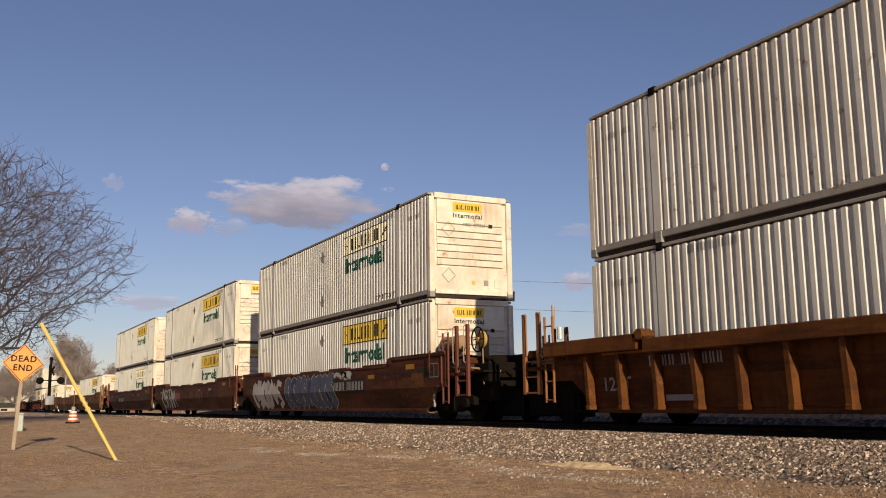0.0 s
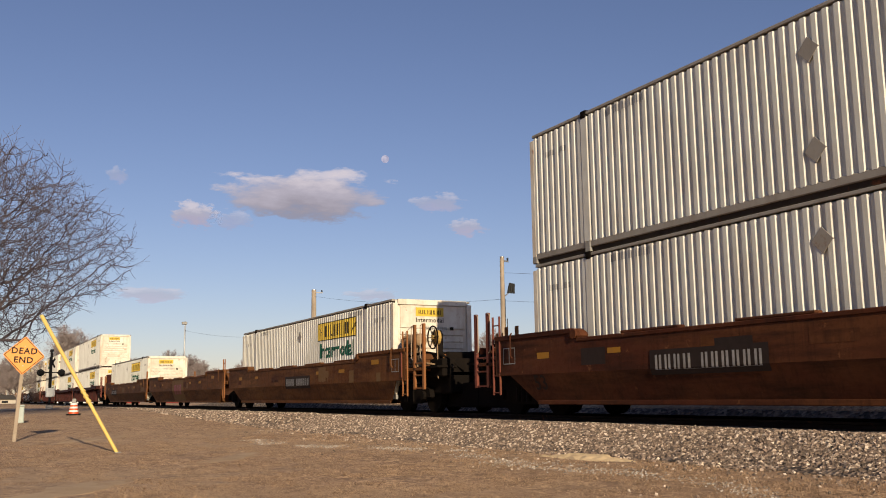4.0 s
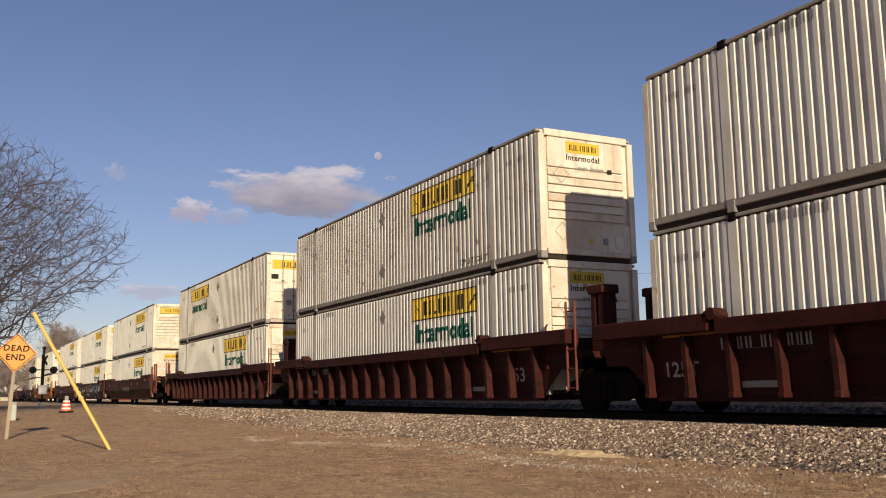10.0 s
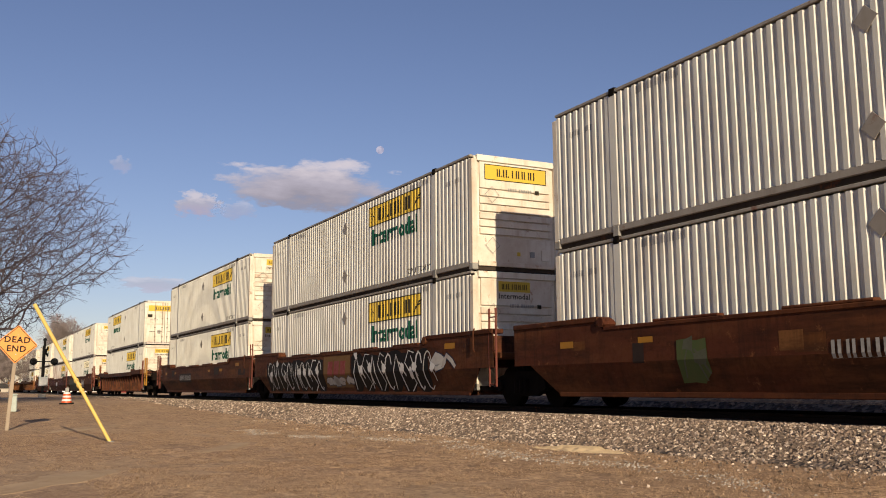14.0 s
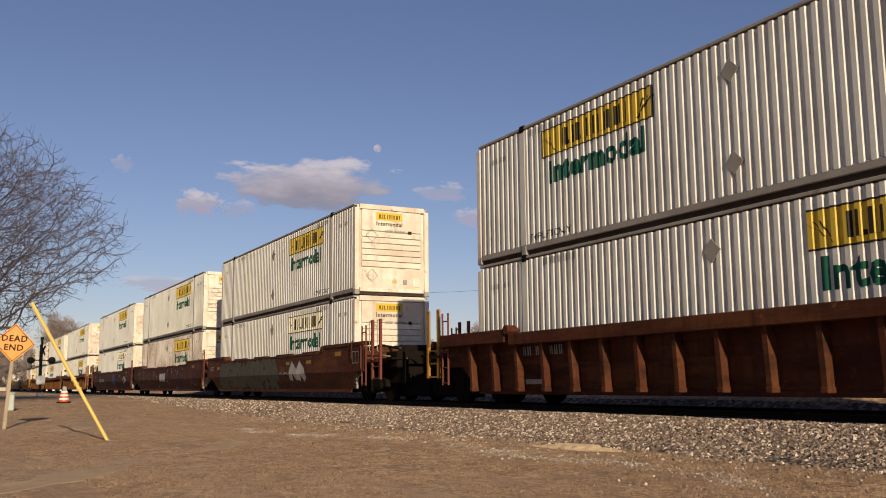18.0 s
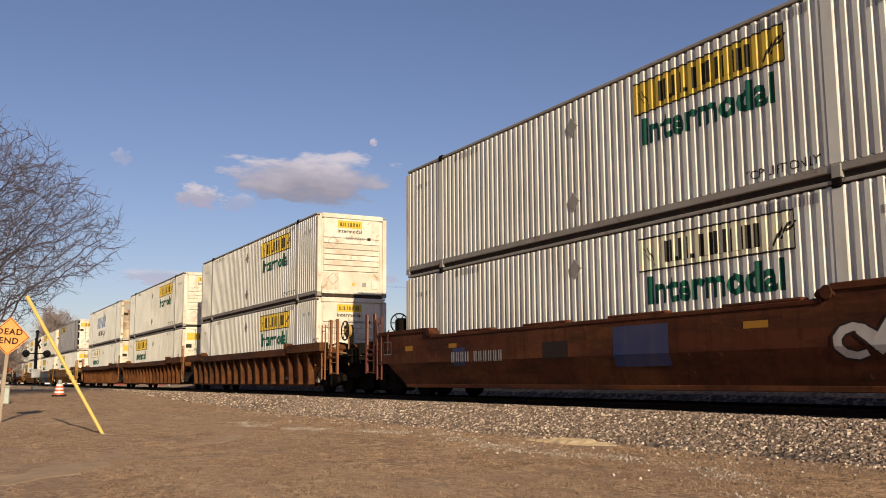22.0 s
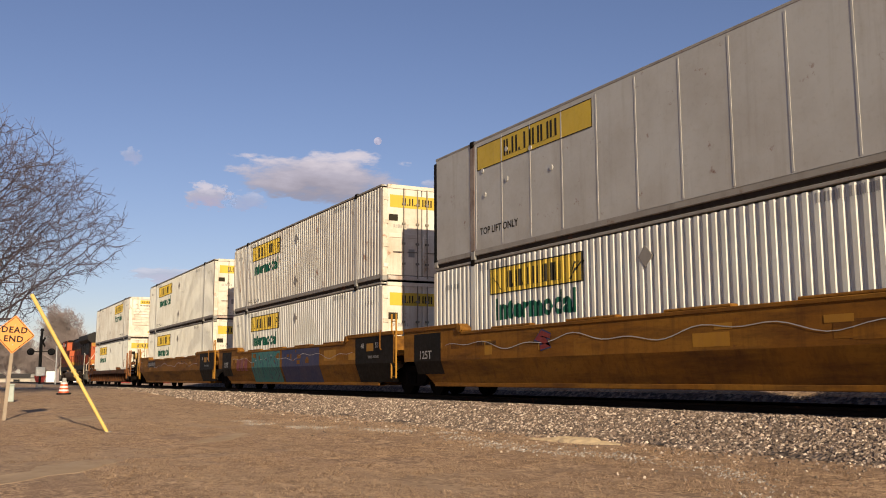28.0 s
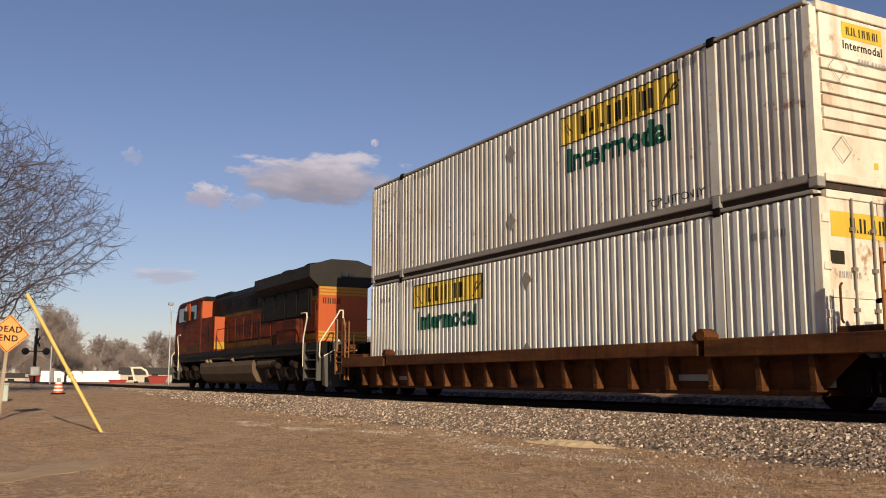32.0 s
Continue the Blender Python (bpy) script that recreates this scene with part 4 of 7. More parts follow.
            for k, pts in enumerate(scrawl(x0, x1, z0, z1, seed)):
                w = 0.075 + 0.035 * ((k * 7 + seed) % 3) + (0.10 if name == "bold" else 0.0)
                part("graffiti_outline", lay_on(on_side(stroke(pts, w + (0.04 if name == "bold" else 0.045)), 0, 0, y), kind, 0.0115 + 0.0004 * k), mats[0], c)
                part("graffiti_fill", lay_on(on_side(stroke(pts, w), 0, 0, y), kind, 0.0135 + 0.0004 * k), mats[1 + k % (len(mats) - 1)], c)
        elif name == "mural":
            x0, x1, z0, z1, back, line, seed = args
            rnd = random.Random(seed)
            n = int((x1 - x0) / 0.22)
            upper = [(x0 + (x1 - x0) * k / n, z1 - rnd.uniform(0, 0.16)) for k in range(n + 1)]
            lower = [(x0 + (x1 - x0) * k / n + rnd.uniform(0, 0.08), z0 + rnd.uniform(0, 0.05) + (0.22 if k % 4 == 3 else 0)) for k in range(n + 1)]
            bm = bmesh.new()
            up, lo = [bm.verts.new((a, b, 0)) for a, b in upper], [bm.verts.new((a, b, 0)) for a, b in lower]
            for k in range(n):
                bm.faces.new((lo[k], lo[k + 1], up[k + 1], up[k]))
            part("graffiti_fill", lay_on(on_side(bm, 0, 0, y), kind, 0.0112), back, c)
            for pts in scrawl(x0 + 0.1, x1 - 0.1, z0 + 0.05, z1 - 0.08, seed):
                w = rnd.uniform(0.018, 0.04)
                part("graffiti_line", lay_on(on_side(stroke(pts, w), 0, 0, y), kind, 0.0122), line, c)
                if rnd.random() < 0.45:
                    a, b = pts[len(pts) // 2]
                    blob = [(a + rnd.uniform(0.08, 0.2) * math.cos(t * 0.9), b + rnd.uniform(0.08, 0.24) * math.sin(t * 0.9)) for t in range(7)]
                    bm = bmesh.new()
                    bm.faces.new([bm.verts.new((u, v, 0)) for u, v in blob])
                    part("graffiti_highlight", lay_on(on_side(bm, 0, 0, y), kind, 0.0124), line, c)
        elif name == "line":
            x0, x1, z, mat = args
            pts = [(x0 + (x1 - x0) * k / 60, z + 0.09 * math.sin(k * 0.33) + 0.06 * math.sin(k * 0.81 + 1)) for k in range(61)]
            part("sprayed_line", lay_on(on_side(stroke(pts, 0.011), 0, 0, y), kind, 0.0128), mat, c)
        elif name == "stars":
            x0, x1, z0, z1, n, seed = args
            rnd = random.Random(seed)
            for k in range(n):
                bm = bmesh.new()
                r, cx, cz = rnd.uniform(0.05, 0.12), rnd.uniform(x0, x1), rnd.uniform(z0, z1)
                a0 = rnd.random()
                bm.faces.new([bm.verts.new((cx + (r if i % 2 else r * 0.35) * math.cos(a0 + i * math.pi / 5), cz + (r if i % 2 else r * 0.35) * math.sin(a0 + i * math.pi / 5), 0)) for i in range(10)])
                part("painted_star", lay_on(on_side(bm, 0, 0, y), kind, 0.0125), rnd.choice(["tag_grey", "tag_white", "tag_white"]), c)
    return c


def stroke(points, w):
    """A flat band of even width along a polyline."""
    bm = bmesh.new()
    left, right = [], []
    for i, p in enumerate(points):
        a, b = points[max(0, i - 1)], points[min(len(points) - 1, i + 1)]
        d = Vector((b[0] - a[0], b[1] - a[1])).normalized() if a != b else Vector((1, 0))
        ww = w * (0.55 + 0.45 * math.sin(math.pi * (i + 0.6) / (len(points) + 0.2)))
        left.append(bm.verts.new((p[0] - d.y * ww, p[1] + d.x * ww, 0)))
        right.append(bm.verts.new((p[0] + d.y * ww, p[1] - d.x * ww, 0)))
    for i in range(len(points) - 1):
        bm.faces.new((left[i], left[i + 1], right[i + 1], right[i]))
    return bm


def scrawl(x0, x1, z0, z1, seed):
    """Spray-paint shapes with no letters in them: fat bent strokes side by side."""
    rnd = random.Random(seed)
    out, x = [], x0
    while x < x1 - 0.2:
        w = rnd.uniform(0.45, 0.8)
        kind = rnd.randrange(3)
        if kind == 0:
            pts = [(x + 0.05 * w, z0 + rnd.uniform(0, 0.1)), (x + w * 0.15, z0 + (z1 - z0) * 0.5), (x + w * 0.35, z1 - rnd.uniform(0, 0.1)), (x + w * 0.7, z0 + (z1 - z0) * 0.55), (x + w * 0.95, z0 + rnd.uniform(0, 0.15))]
        elif kind == 1:
            pts = [(x + w * 0.9, z1 - rnd.uniform(0, 0.15)), (x + w * 0.4, z1), (x + 0.1 * w, z0 + (z1 - z0) * 0.7), (x + w * 0.6, z0 + (z1 - z0) * 0.45), (x + w * 0.85, z0 + (z1 - z0) * 0.2), (x + w * 0.3, z0)]
        else:
            pts = [(x + w * 0.5 + w * 0.42 * math.cos(t), z0 + (z1 - z0) * 0.5 + (z1 - z0) * 0.46 * math.sin(t)) for t in [0.4 + 0.62 * k for k in range(9)]]
        out.append(pts)
        if rnd.random() < 0.5:
            out.append([(x + w * 0.6, z0 + (z1 - z0) * rnd.uniform(0.7, 0.9)), (x + w * 0.9, z0 + (z1 - z0) * 0.6), (x + w * 1.15, z0 + (z1 - z0) * rnd.uniform(0.1, 0.4))])
        x += w * rnd.uniform(0.85, 1.1)
    return out


# ---- the train, from its head backwards ----
YT = 12.44   # the track's centre line
RIDERS = []  # (thing, its place along the train, height, turned round)

made = {}


def boxcar(style):
    if style not in made:
        made[style] = make_container(style.strip("-"), 1 if style[0] == "-" else -1)
        return made[style]
    return copy_thing(made[style], Matrix())


def ride(thing, x, z=0.0, turned=False):
    RIDERS.append((thing, x, z, turned))
    return thing


LOW_Z, TOP_Z = 0.362, 3.286
SMALL = [("patch", 7.3, 1.64, 0.55, 0.16, "patch_yellow"), ("patch", 4.6, 1.42, 0.5, 0.13, "patch_yellow"), ("patch", 2.4, 1.42, 0.4, 0.12, "patch_yellow"), ("patch", -7.4, 1.42, 0.45, 0.15, "patch_yellow"), ("patch", -5.0, 1.42, 0.4, 0.12, "patch_yellow")]
DTTX = [("bars", -2.6, 0.95, 0.3, "stencil_white", "patch_dark")]
SIDES = [("word", "53", 7.2, 0.72, 0.5, "stencil_white"), ("word", "125T", -7.3, 0.72, 0.42, "stencil_white"), ("patch", 6.9, 1.55, 1.6, 0.1, "patch_yellow"), ("patch", -6.9, 1.55, 1.6, 0.1, "patch_yellow"), ("bars", -5.4, 1.2, 0.22, "decal_grey", ""), ("patch", 5.5, 0.55, 0.9, 0.12, "decal_grey"), ("patch", -5.6, 0.55, 0.9, 0.12, "decal_grey")]
MID, TWO = ((), (-REACH,)), ((-1,), (-REACH + 0.9,))
LEAD = ((1,), (REACH - 0.9, -REACH))
TAG2 = ("tag", -7.0, -3.6, 0.4, 1.6, ["patch_dark", "tag_white"], 5)

rnd = random.Random(41)
FLAKES = [("patch", rnd.uniform(-4.1, 3.6), rnd.uniform(1.05, 1.6), rnd.uniform(0.08, 0.45), rnd.uniform(0.05, 0.22), "well_yellow") for _ in range(16)] + [("word", "53  C", -1.9, 1.2, 0.3, "patch_dark")]
# place of the middle, kind, paint, (ends, trucks), extras, marks, lower box, upper box; a leading '-' turns a box round
UNITS = [
    (-6.93, "ribbed", "well_orange", TWO, (), SIDES, "clean", "worn"),
    (-30.3, "smooth", "well_brown", LEAD, ("brake", "tank"), SMALL + [("bars", 2.75, 1.0, 0.3, "stencil_white", "patch_dark"), ("mural", -3.6, 1.4, 0.32, 1.62, "tag_navy", "tag_grey", 12), ("bold", -3.5, 1.2, 0.42, 1.55, ["tag_white", "tag_steel", "tag_steel", "tag_blue"], 19), ("bold", -7.75, -3.7, 0.42, 1.48, ["tag_black", "tag_white"], 3), ("tag", 1.5, 3.0, 1.45, 1.65, ["tag_grey", "tag_white"], 6)], "clean", "faded"),
    (-50.26, "smooth", "well_brown", MID, (), SMALL + [TAG2, ("trio", -2.9, 0.85, 0.5, "tag_red"), ("tag", 1.6, 2.8, 0.7, 1.5, ["tag_grey", "well_rust"], 2)], "clean", "clean"),
    (-70.06, "smooth", "well_brown", TWO, (), SMALL + DTTX + [("word", "53", -7.6, 0.6, 0.5, "patch_dark")], "faded", "clean"),
    (-93.7, "smooth", "well_tan", LEAD, ("brake", "tank"), SMALL + [("bars", 0.2, 0.95, 0.3, "decal_grey", "patch_dark"), ("patch", 2.8, 1.35, 0.7, 0.55, "patch_tan")], "clean", ""),
    (-113.4, "smooth", "well_tan", MID, (), SMALL + [("patch", -0.7, 1.0, 2.9, 1.3, "patch_tan"), ("trio", -0.7, 0.75, 0.62, "tag_red")], "", ""),
    (-133.1, "smooth", "well_tan", TWO, (), SMALL + [("bars", -4.6, 0.95, 0.28, "decal_grey", "patch_dark")], "clean", ""),
    (-156.83, "ribbed", "well_red", LEAD, ("stanchions",), SIDES, "clean", "clean"),
    (-176.47, "ribbed", "well_red", MID, ("stanchions",), SIDES, "clean", "worn"),
    (-196.3, "ribbed", "well_red", TWO, ("stanchions",), SIDES, "clean", "-worn"),
    (-219.97, "smooth", "well_brown", LEAD, (), SMALL + [("bars", 0.2, 0.9, 0.3, "stencil_white", ""), ("mural", -4.2, -3.5, 0.5, 1.4, "tag_green", "tag_moss", 4)], "clean", "wide"),
    (-239.64, "smooth", "well_brown", MID, (), SMALL + [("patch", -0.35, 1.05, 2.3, 1.15, "patch_tan"), ("trio", -0.35, 0.92, 0.52, "tag_red"), ("mural", -7.7, -1.55, 0.3, 1.62, "tag_black", "tag_bright", 8), ("mural", 0.9, 6.1, 0.3, 1.69, "tag_black", "tag_bright", 15), ("tag", -1.4, 0.6, 0.62, 0.78, ["tag_grey", "tag_white"], 9), ("tag", 6.3, 7.3, 1.0, 1.4, ["tag_navy", "tag_white"], 10)], "clean", "wide"),
    (-258.96, "smooth", "well_brown", TWO, (), SMALL + DTTX, "clean", "clean"),
    (-283.28, "ribbed", "well_brown", ALONE, (), SIDES[4:], "clean", "-clean"),
    (-307.12, "smooth", "well_brown", LEAD, (), SMALL + [("patch", -7.0, 0.62, 0.7, 0.5, "tag_green"), ("bold", -6.9, 0.8, 0.42, 1.55, ["tag_grey", "tag_moss"], 21), ("word", "125T", -8.5, 1.3, 0.3, "stencil_white"), ("bold", 2.6, 4.3, 0.7, 1.35, ["tag_grey", "tag_white"], 22), ("bars", 1.9, 0.95, 0.12, "stencil_white", "")], "faded", "clean"),
    (-326.77, "smooth", "well_brown", MID, (), SMALL + [("tag", -7.4, -2.5, 0.9, 1.6, ["tag_purple", "tag_gold", "tag_purple", "well_rust"], 27), ("tag", 2.4, 7.8, 0.4, 1.6, ["tag_purple", "well_rust", "tag_purple"], 28), ("trio", -0.2, 0.85, 0.5, "tag_bright"), ("stars", -7.6, -1.4, 0.4, 1.6, 40, 7), ("stars", 1.0, 7.6, 0.35, 1.6, 34, 17), ("tag", 4.4, 5.9, 0.5, 1.5, ["tag_grey", "well_brown"], 23)], "rusty", "clean"),
    (-346.44, "smooth", "well_brown", TWO, ("rear_brake",), SMALL + [("bars", -3.9, 0.95, 0.28, "stencil_white", ""), ("patch", 1.9, 1.15, 1.5, 0.85, "tag_blue"), ("patch", -4.7, 1.1, 0.6, 0.5, "tag_blue"), ("tag", 6.0, 7.2, 0.8, 1.3, ["patch_dark", "tag_white"], 24)], "faded", "clean"),
    (-369.55, "ribbed", "well_rust", LEAD, ("brake",), SIDES[4:], "clean", "clean"),
    (-389.61, "ribbed", "well_orange", MID, (), SIDES[1:], "-clean", "clean"),
    (-409.19, "ribbed", "well_orange", TWO, (), SIDES[:1] + SIDES[4:], "-faded", "-swift"),
    (-433.04, "smooth", "well_yellow", LEAD, (), SMALL + [("line", -7.0, 6.4, 1.36, "tag_white"), ("patch", -8.0, 1.2, 1.5, 1.2, "well_black"), ("word", "125T", -8.1, 1.05, 0.34, "stencil_white"), ("patch", 8.0, 1.15, 2.7, 1.6, "well_black"), ("patch", 7.75, 1.52, 0.5, 0.26, "patch_yellow"), ("word", "48", 7.2, 1.5, 0.24, "stencil_white"), ("word", "53", 8.25, 1.5, 0.24, "stencil_white"), ("bars", 8.0, 1.15, 0.09, "decal_grey", ""), ("tag", -3.0, -2.3, 1.2, 1.55, ["tag_blue", "tag_red"], 30), ("bars", -5.0, 1.35, 0.1, "patch_dark", "")], "-clean", "-smooth"),
    (-452.47, "smooth", "well_yellow", MID, (), SMALL + [("line", -7.0, 6.4, 1.36, "tag_white"), ("patch", -8.0, 1.2, 1.5, 1.2, "well_black"), ("word", "125T", -8.1, 1.05, 0.34, "stencil_white"), ("patch", 8.0, 1.15, 2.7, 1.6, "well_black"), ("patch", 7.75, 1.52, 0.5, 0.26, "patch_yellow"), ("word", "48", 7.2, 1.5, 0.24, "stencil_white"), ("word", "53", 8.25, 1.5, 0.24, "stencil_white"), ("bars", 8.0, 1.15, 0.09, "decal_grey", ""), ("trio", -5.6, 0.85, 0.55, "tag_red"), ("patch", -2.4, 1.0, 3.6, 1.34, "tag_teal"), ("patch", 1.6, 1.0, 3.9, 1.34, "tag_blue"), *FLAKES, ("tag", -4.1, -0.9, 0.5, 1.55, ["tag_blue", "tag_teal"], 31)], "-clean", "-worn"),
    (-472.1, "smooth", "well_yellow", TWO, (), SMALL + [("line", -7.0, 6.4, 1.36, "tag_white"), ("bars", -5.35, 1.36, 0.24, "stencil_white", "patch_dark"), ("word", "53  A", -2.95, 1.28, 0.3, "patch_dark"), ("patch", 8.0, 1.15, 2.7, 1.6, "well_black"), ("patch", 7.75, 1.52, 0.5, 0.26, "patch_yellow"), ("word", "48", 7.2, 1.5, 0.24, "stencil_white"), ("word", "53", 8.25, 1.5, 0.24, "stencil_white"), ("bars", 8.0, 1.15, 0.09, "decal_grey", ""), ("bars", 3.0, 1.45, 0.1, "patch_dark", "")], "-clean", "-clean"),
    (-495.72, "ribbed", "well_rust", ALONE, ("brake", "level"), SIDES[4:], "-clean", "worn"),
]
REPAINT = {"well_brown": ["well_tan", "well_rust", "well_brown", "patch_dark"], "well_tan": ["well_brown", "patch_tan", "well_tan"], "well_yellow": ["well_yellow", "patch_yellow"]}
PAINTWORK = {"well_orange": "rust-stained orange", "well_brown": "weathered brown", "well_tan": "faded tan-brown", "well_red": "dark red", "well_rust": "rusty red-brown", "well_yellow": "yellow"}
for x, kind, paint, (ends, trucks), extras, marks, low, top in UNITS:
    if kind == "smooth":
        rnd = random.Random(round(x))
        marks = [("patch", rnd.uniform(-8.2, 8.2), rnd.uniform(1.12, 1.42), rnd.uniform(0.3, 1.1), rnd.uniform(0.2, 0.45), rnd.choice(REPAINT[paint])) for _ in range(9)] + marks
    car = make_well(kind, paint, ends, trucks, extras, marks)
    tagged(car, f"{PAINTWORK[paint]} {'ribbed' if kind == 'ribbed' else 'flat-sided'} steel well car" + (" with graffiti" if any(m[0] in ("tag", "bold", "mural", "stars") for m in marks) else "") + (", empty" if not low else " under stacked containers" if top else " under one container"), "railway car", "well cars of the train")
    ride(car, x)
    for style, z in ((low, LOW_Z), (top, TOP_Z)):
        if style:
            ride(boxcar(style), x, z, style[0] == "-")


# ---- locomotive ----
def make_loco():
    """Six-axle diesel, long hood end at +x (next to the cars), cab at -x."""
    c = new("locomotive")
    L, DECK, S = 10.3, 1.82, -1
    part("frame", boxed(-L, L, -1.45, 1.45, 1.38, DECK, bevel=0.03), "loco_black", c)
    hood = part("hood", boxed(-5.6, 8.62, -0.95, 0.95, DECK, 3.5, bevel=0.04), "loco_grime_shade", c)
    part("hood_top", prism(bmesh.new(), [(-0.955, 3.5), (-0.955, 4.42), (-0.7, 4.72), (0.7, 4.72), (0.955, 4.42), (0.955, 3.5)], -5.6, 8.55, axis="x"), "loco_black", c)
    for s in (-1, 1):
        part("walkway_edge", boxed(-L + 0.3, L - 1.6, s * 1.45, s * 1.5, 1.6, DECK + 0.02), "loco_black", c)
        part("hood_stripe", boxed(-5.6, 8.6, s * 0.953, s * 0.962, 3.42, 3.6), "loco_stripe_shade", c)
        part("hood_stripe", boxed(-5.6, 8.6, s * 0.953, s * 0.962, 1.98, 2.2), "loco_stripe_shade", c)
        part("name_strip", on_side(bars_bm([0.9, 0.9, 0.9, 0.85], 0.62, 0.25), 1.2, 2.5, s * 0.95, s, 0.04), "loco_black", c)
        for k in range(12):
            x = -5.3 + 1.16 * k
            d = part("hood_door", boxed(x, x + 1.06, s * 0.95, s * 0.985, 2.28, 3.36, bevel=0.012), "loco_grime_shade", hood)
            part("door_latch", boxed(x + 0.95, x + 1.0, s * 0.98, s * 1.0, 2.75, 2.85), "loco_black", hood)
        for k in range(4):
            x = -4.2 + 1.7 * k
            bm = bmesh.new()
            for j in range(6):
                box(bm, x, x + 1.1, s * 0.95, s * 0.985, 3.72 + 0.1 * j, 3.77 + 0.1 * j)
            part("louvre", bm, "loco_black", hood)
        part("radiator_screen", boxed(3.0, 8.2, s * 0.95, s * 1.04, 2.9, 3.95, bevel=0.02), "loco_black", c)
        for k in range(5):
            part("screen_rib", boxed(3.2 + 1.2 * k, 3.28 + 1.2 * k, s * 1.04, s * 1.07, 2.92, 3.93), "loco_black", c)
        part("filter_box", boxed(5.4, 7.4, s * 0.95, s * 1.25, DECK, 2.8, bevel=0.03), "loco_grime_shade", c)
    # flared radiator wings under the roof
    o = [(-0.95, 3.95), (-1.29, 4.27), (-1.29, 4.72), (-0.5, 4.98), (0.5, 4.98), (1.29, 4.72), (1.29, 4.27), (0.95, 3.95)]
    part("radiator_wing", prism(bmesh.new(), o, 2.7, 8.72, axis="x"), "loco_roof", c)
    for k in range(2):
        part("radiator_fan", rod(bmesh.new(), (4.4 + 2.4 * k, 0, 4.97), (4.4 + 2.4 * k, 0, 5.04), 0.7, 0.6, n=20), "loco_black", c)
    part("exhaust_stack", boxed(-0.6, 0.6, -0.35, 0.35, 4.7, 4.82, bevel=0.03), "loco_black", c)
    part("air_intake", boxed(-4.9, -2.4, -0.8, 0.8, 4.6, 4.8, bevel=0.06), "loco_black", c)
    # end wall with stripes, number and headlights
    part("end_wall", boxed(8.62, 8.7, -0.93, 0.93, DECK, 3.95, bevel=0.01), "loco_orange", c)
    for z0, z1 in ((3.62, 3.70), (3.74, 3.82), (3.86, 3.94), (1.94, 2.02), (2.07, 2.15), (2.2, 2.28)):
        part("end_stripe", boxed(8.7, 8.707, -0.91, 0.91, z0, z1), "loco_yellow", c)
    part("number_strip", on_end(bars_bm([0.55, 0.55, 0.55, 0.55], 0.22, 0.25), -0.45, 3.3, 8.7, 1), "decal_black", c)
    for s in (-1, 1):
        part("headlight", rod(bmesh.new(), (8.72, 0.13 * s + 0.1, 4.42), (8.78, 0.13 * s + 0.1, 4.42), 0.09, n=14), "window_dark", c)
        part("ditch_light", rod(bmesh.new(), (L, s * 0.95, 1.68), (L + 0.1, s * 0.95, 1.68), 0.11, n=14), "lamp_lens", c)
        for e in (-1, 1):
            # white corner handrails, S-shaped at the foot of the stairs
            y = s * 1.5
            part("handrail", bent([(e * (L - 1.5), y, 0.95), (e * (L - 1.5), y, 2.0), (e * (L - 1.2), y, 2.72), (e * (L - 1.25), y, 2.88), (e * (L - 1.5), y, 2.92), (e * (L - 1.75), y, 2.9)], 0.026), "hand_white", c)
            part("handrail", bent([(e * (L + 0.02), y, 1.25), (e * (L - 0.05), y, 1.35), (e * (L - 0.02), y, 1.78), (e * (L - 0.02), s * 0.92, 2.72), (e * (L - 0.02), s * 0.82, 2.92), (e * (L - 0.02), s * 0.7, 2.92), (e * (L - 0.02), s * 0.7, DECK)], 0.026), "hand_white", c)
            for k in range(4):
                part("stair_tread", boxed(e * (L - 1.4), e * (L - 0.35), s * 1.05, s * 1.48, 0.5 + 0.33 * k, 0.55 + 0.33 * k, bevel=0.008), "loco_grey", c)
            part("stair_side", boxed(e * (L - 1.5), e * (L - 1.42), s * 1.0, s * 1.5, 0.45, DECK, bevel=0.01), "loco_grey", c)
            part("stair_side", boxed(e * (L - 0.35), e * (L - 0.27), s * 1.0, s * 1.5, 0.45, DECK, bevel=0.01), "loco_grey", c)
            part("stair_back", boxed(e * (L - 1.42), e * (L - 0.35), s * 1.0, s * 1.05, 0.45, DECK - 0.02), "loco_grey", c)
        bm = bent([(-1.9, s * 1.47, 2.85), (8.4, s * 1.47, 2.85)], 0.017)
        part("side_rail", bm, "loco_black", c)
        for k in range(8):
            x = -1.9 + 1.47 * k
            part("rail_stanchion", rod(bmesh.new(), (x, s * 1.47, DECK - 0.05), (x, s * 1.47, 2.85), 0.016, n=6), "loco_black", c)
        for x in (-5.0, -4.2):
            part("box_grab", bent([(x + 1.9, s * 1.5, 2.1), (x + 1.9, s * 1.52, 2.2), (x + 1.9, s * 1.52, 3.3)], 0.014), "loco_black", c)
        # air pipes and tanks above the fuel tank
        part("air_tank", rod(bmesh.new(), (3.6, s * 1.2, 1.15), (5.6, s * 1.2, 1.15), 0.2, n=14), "loco_tank", c)
        part("brake_pipe", bent([(-4.6, s * 1.42, 1.42), (-1.5, s * 1.44, 1.5), (0.2, s * 1.4, 1.4), (3.4, s * 1.44, 1.48)], 0.035), "loco_tank", c)
        for x in (-3.4, -2.8, 0.6):
            part("filler_cap", rod(bmesh.new(), (x, s * 1.38, 1.3), (x, s * 1.5, 1.42), 0.08, n=10), "brake_tan", c)
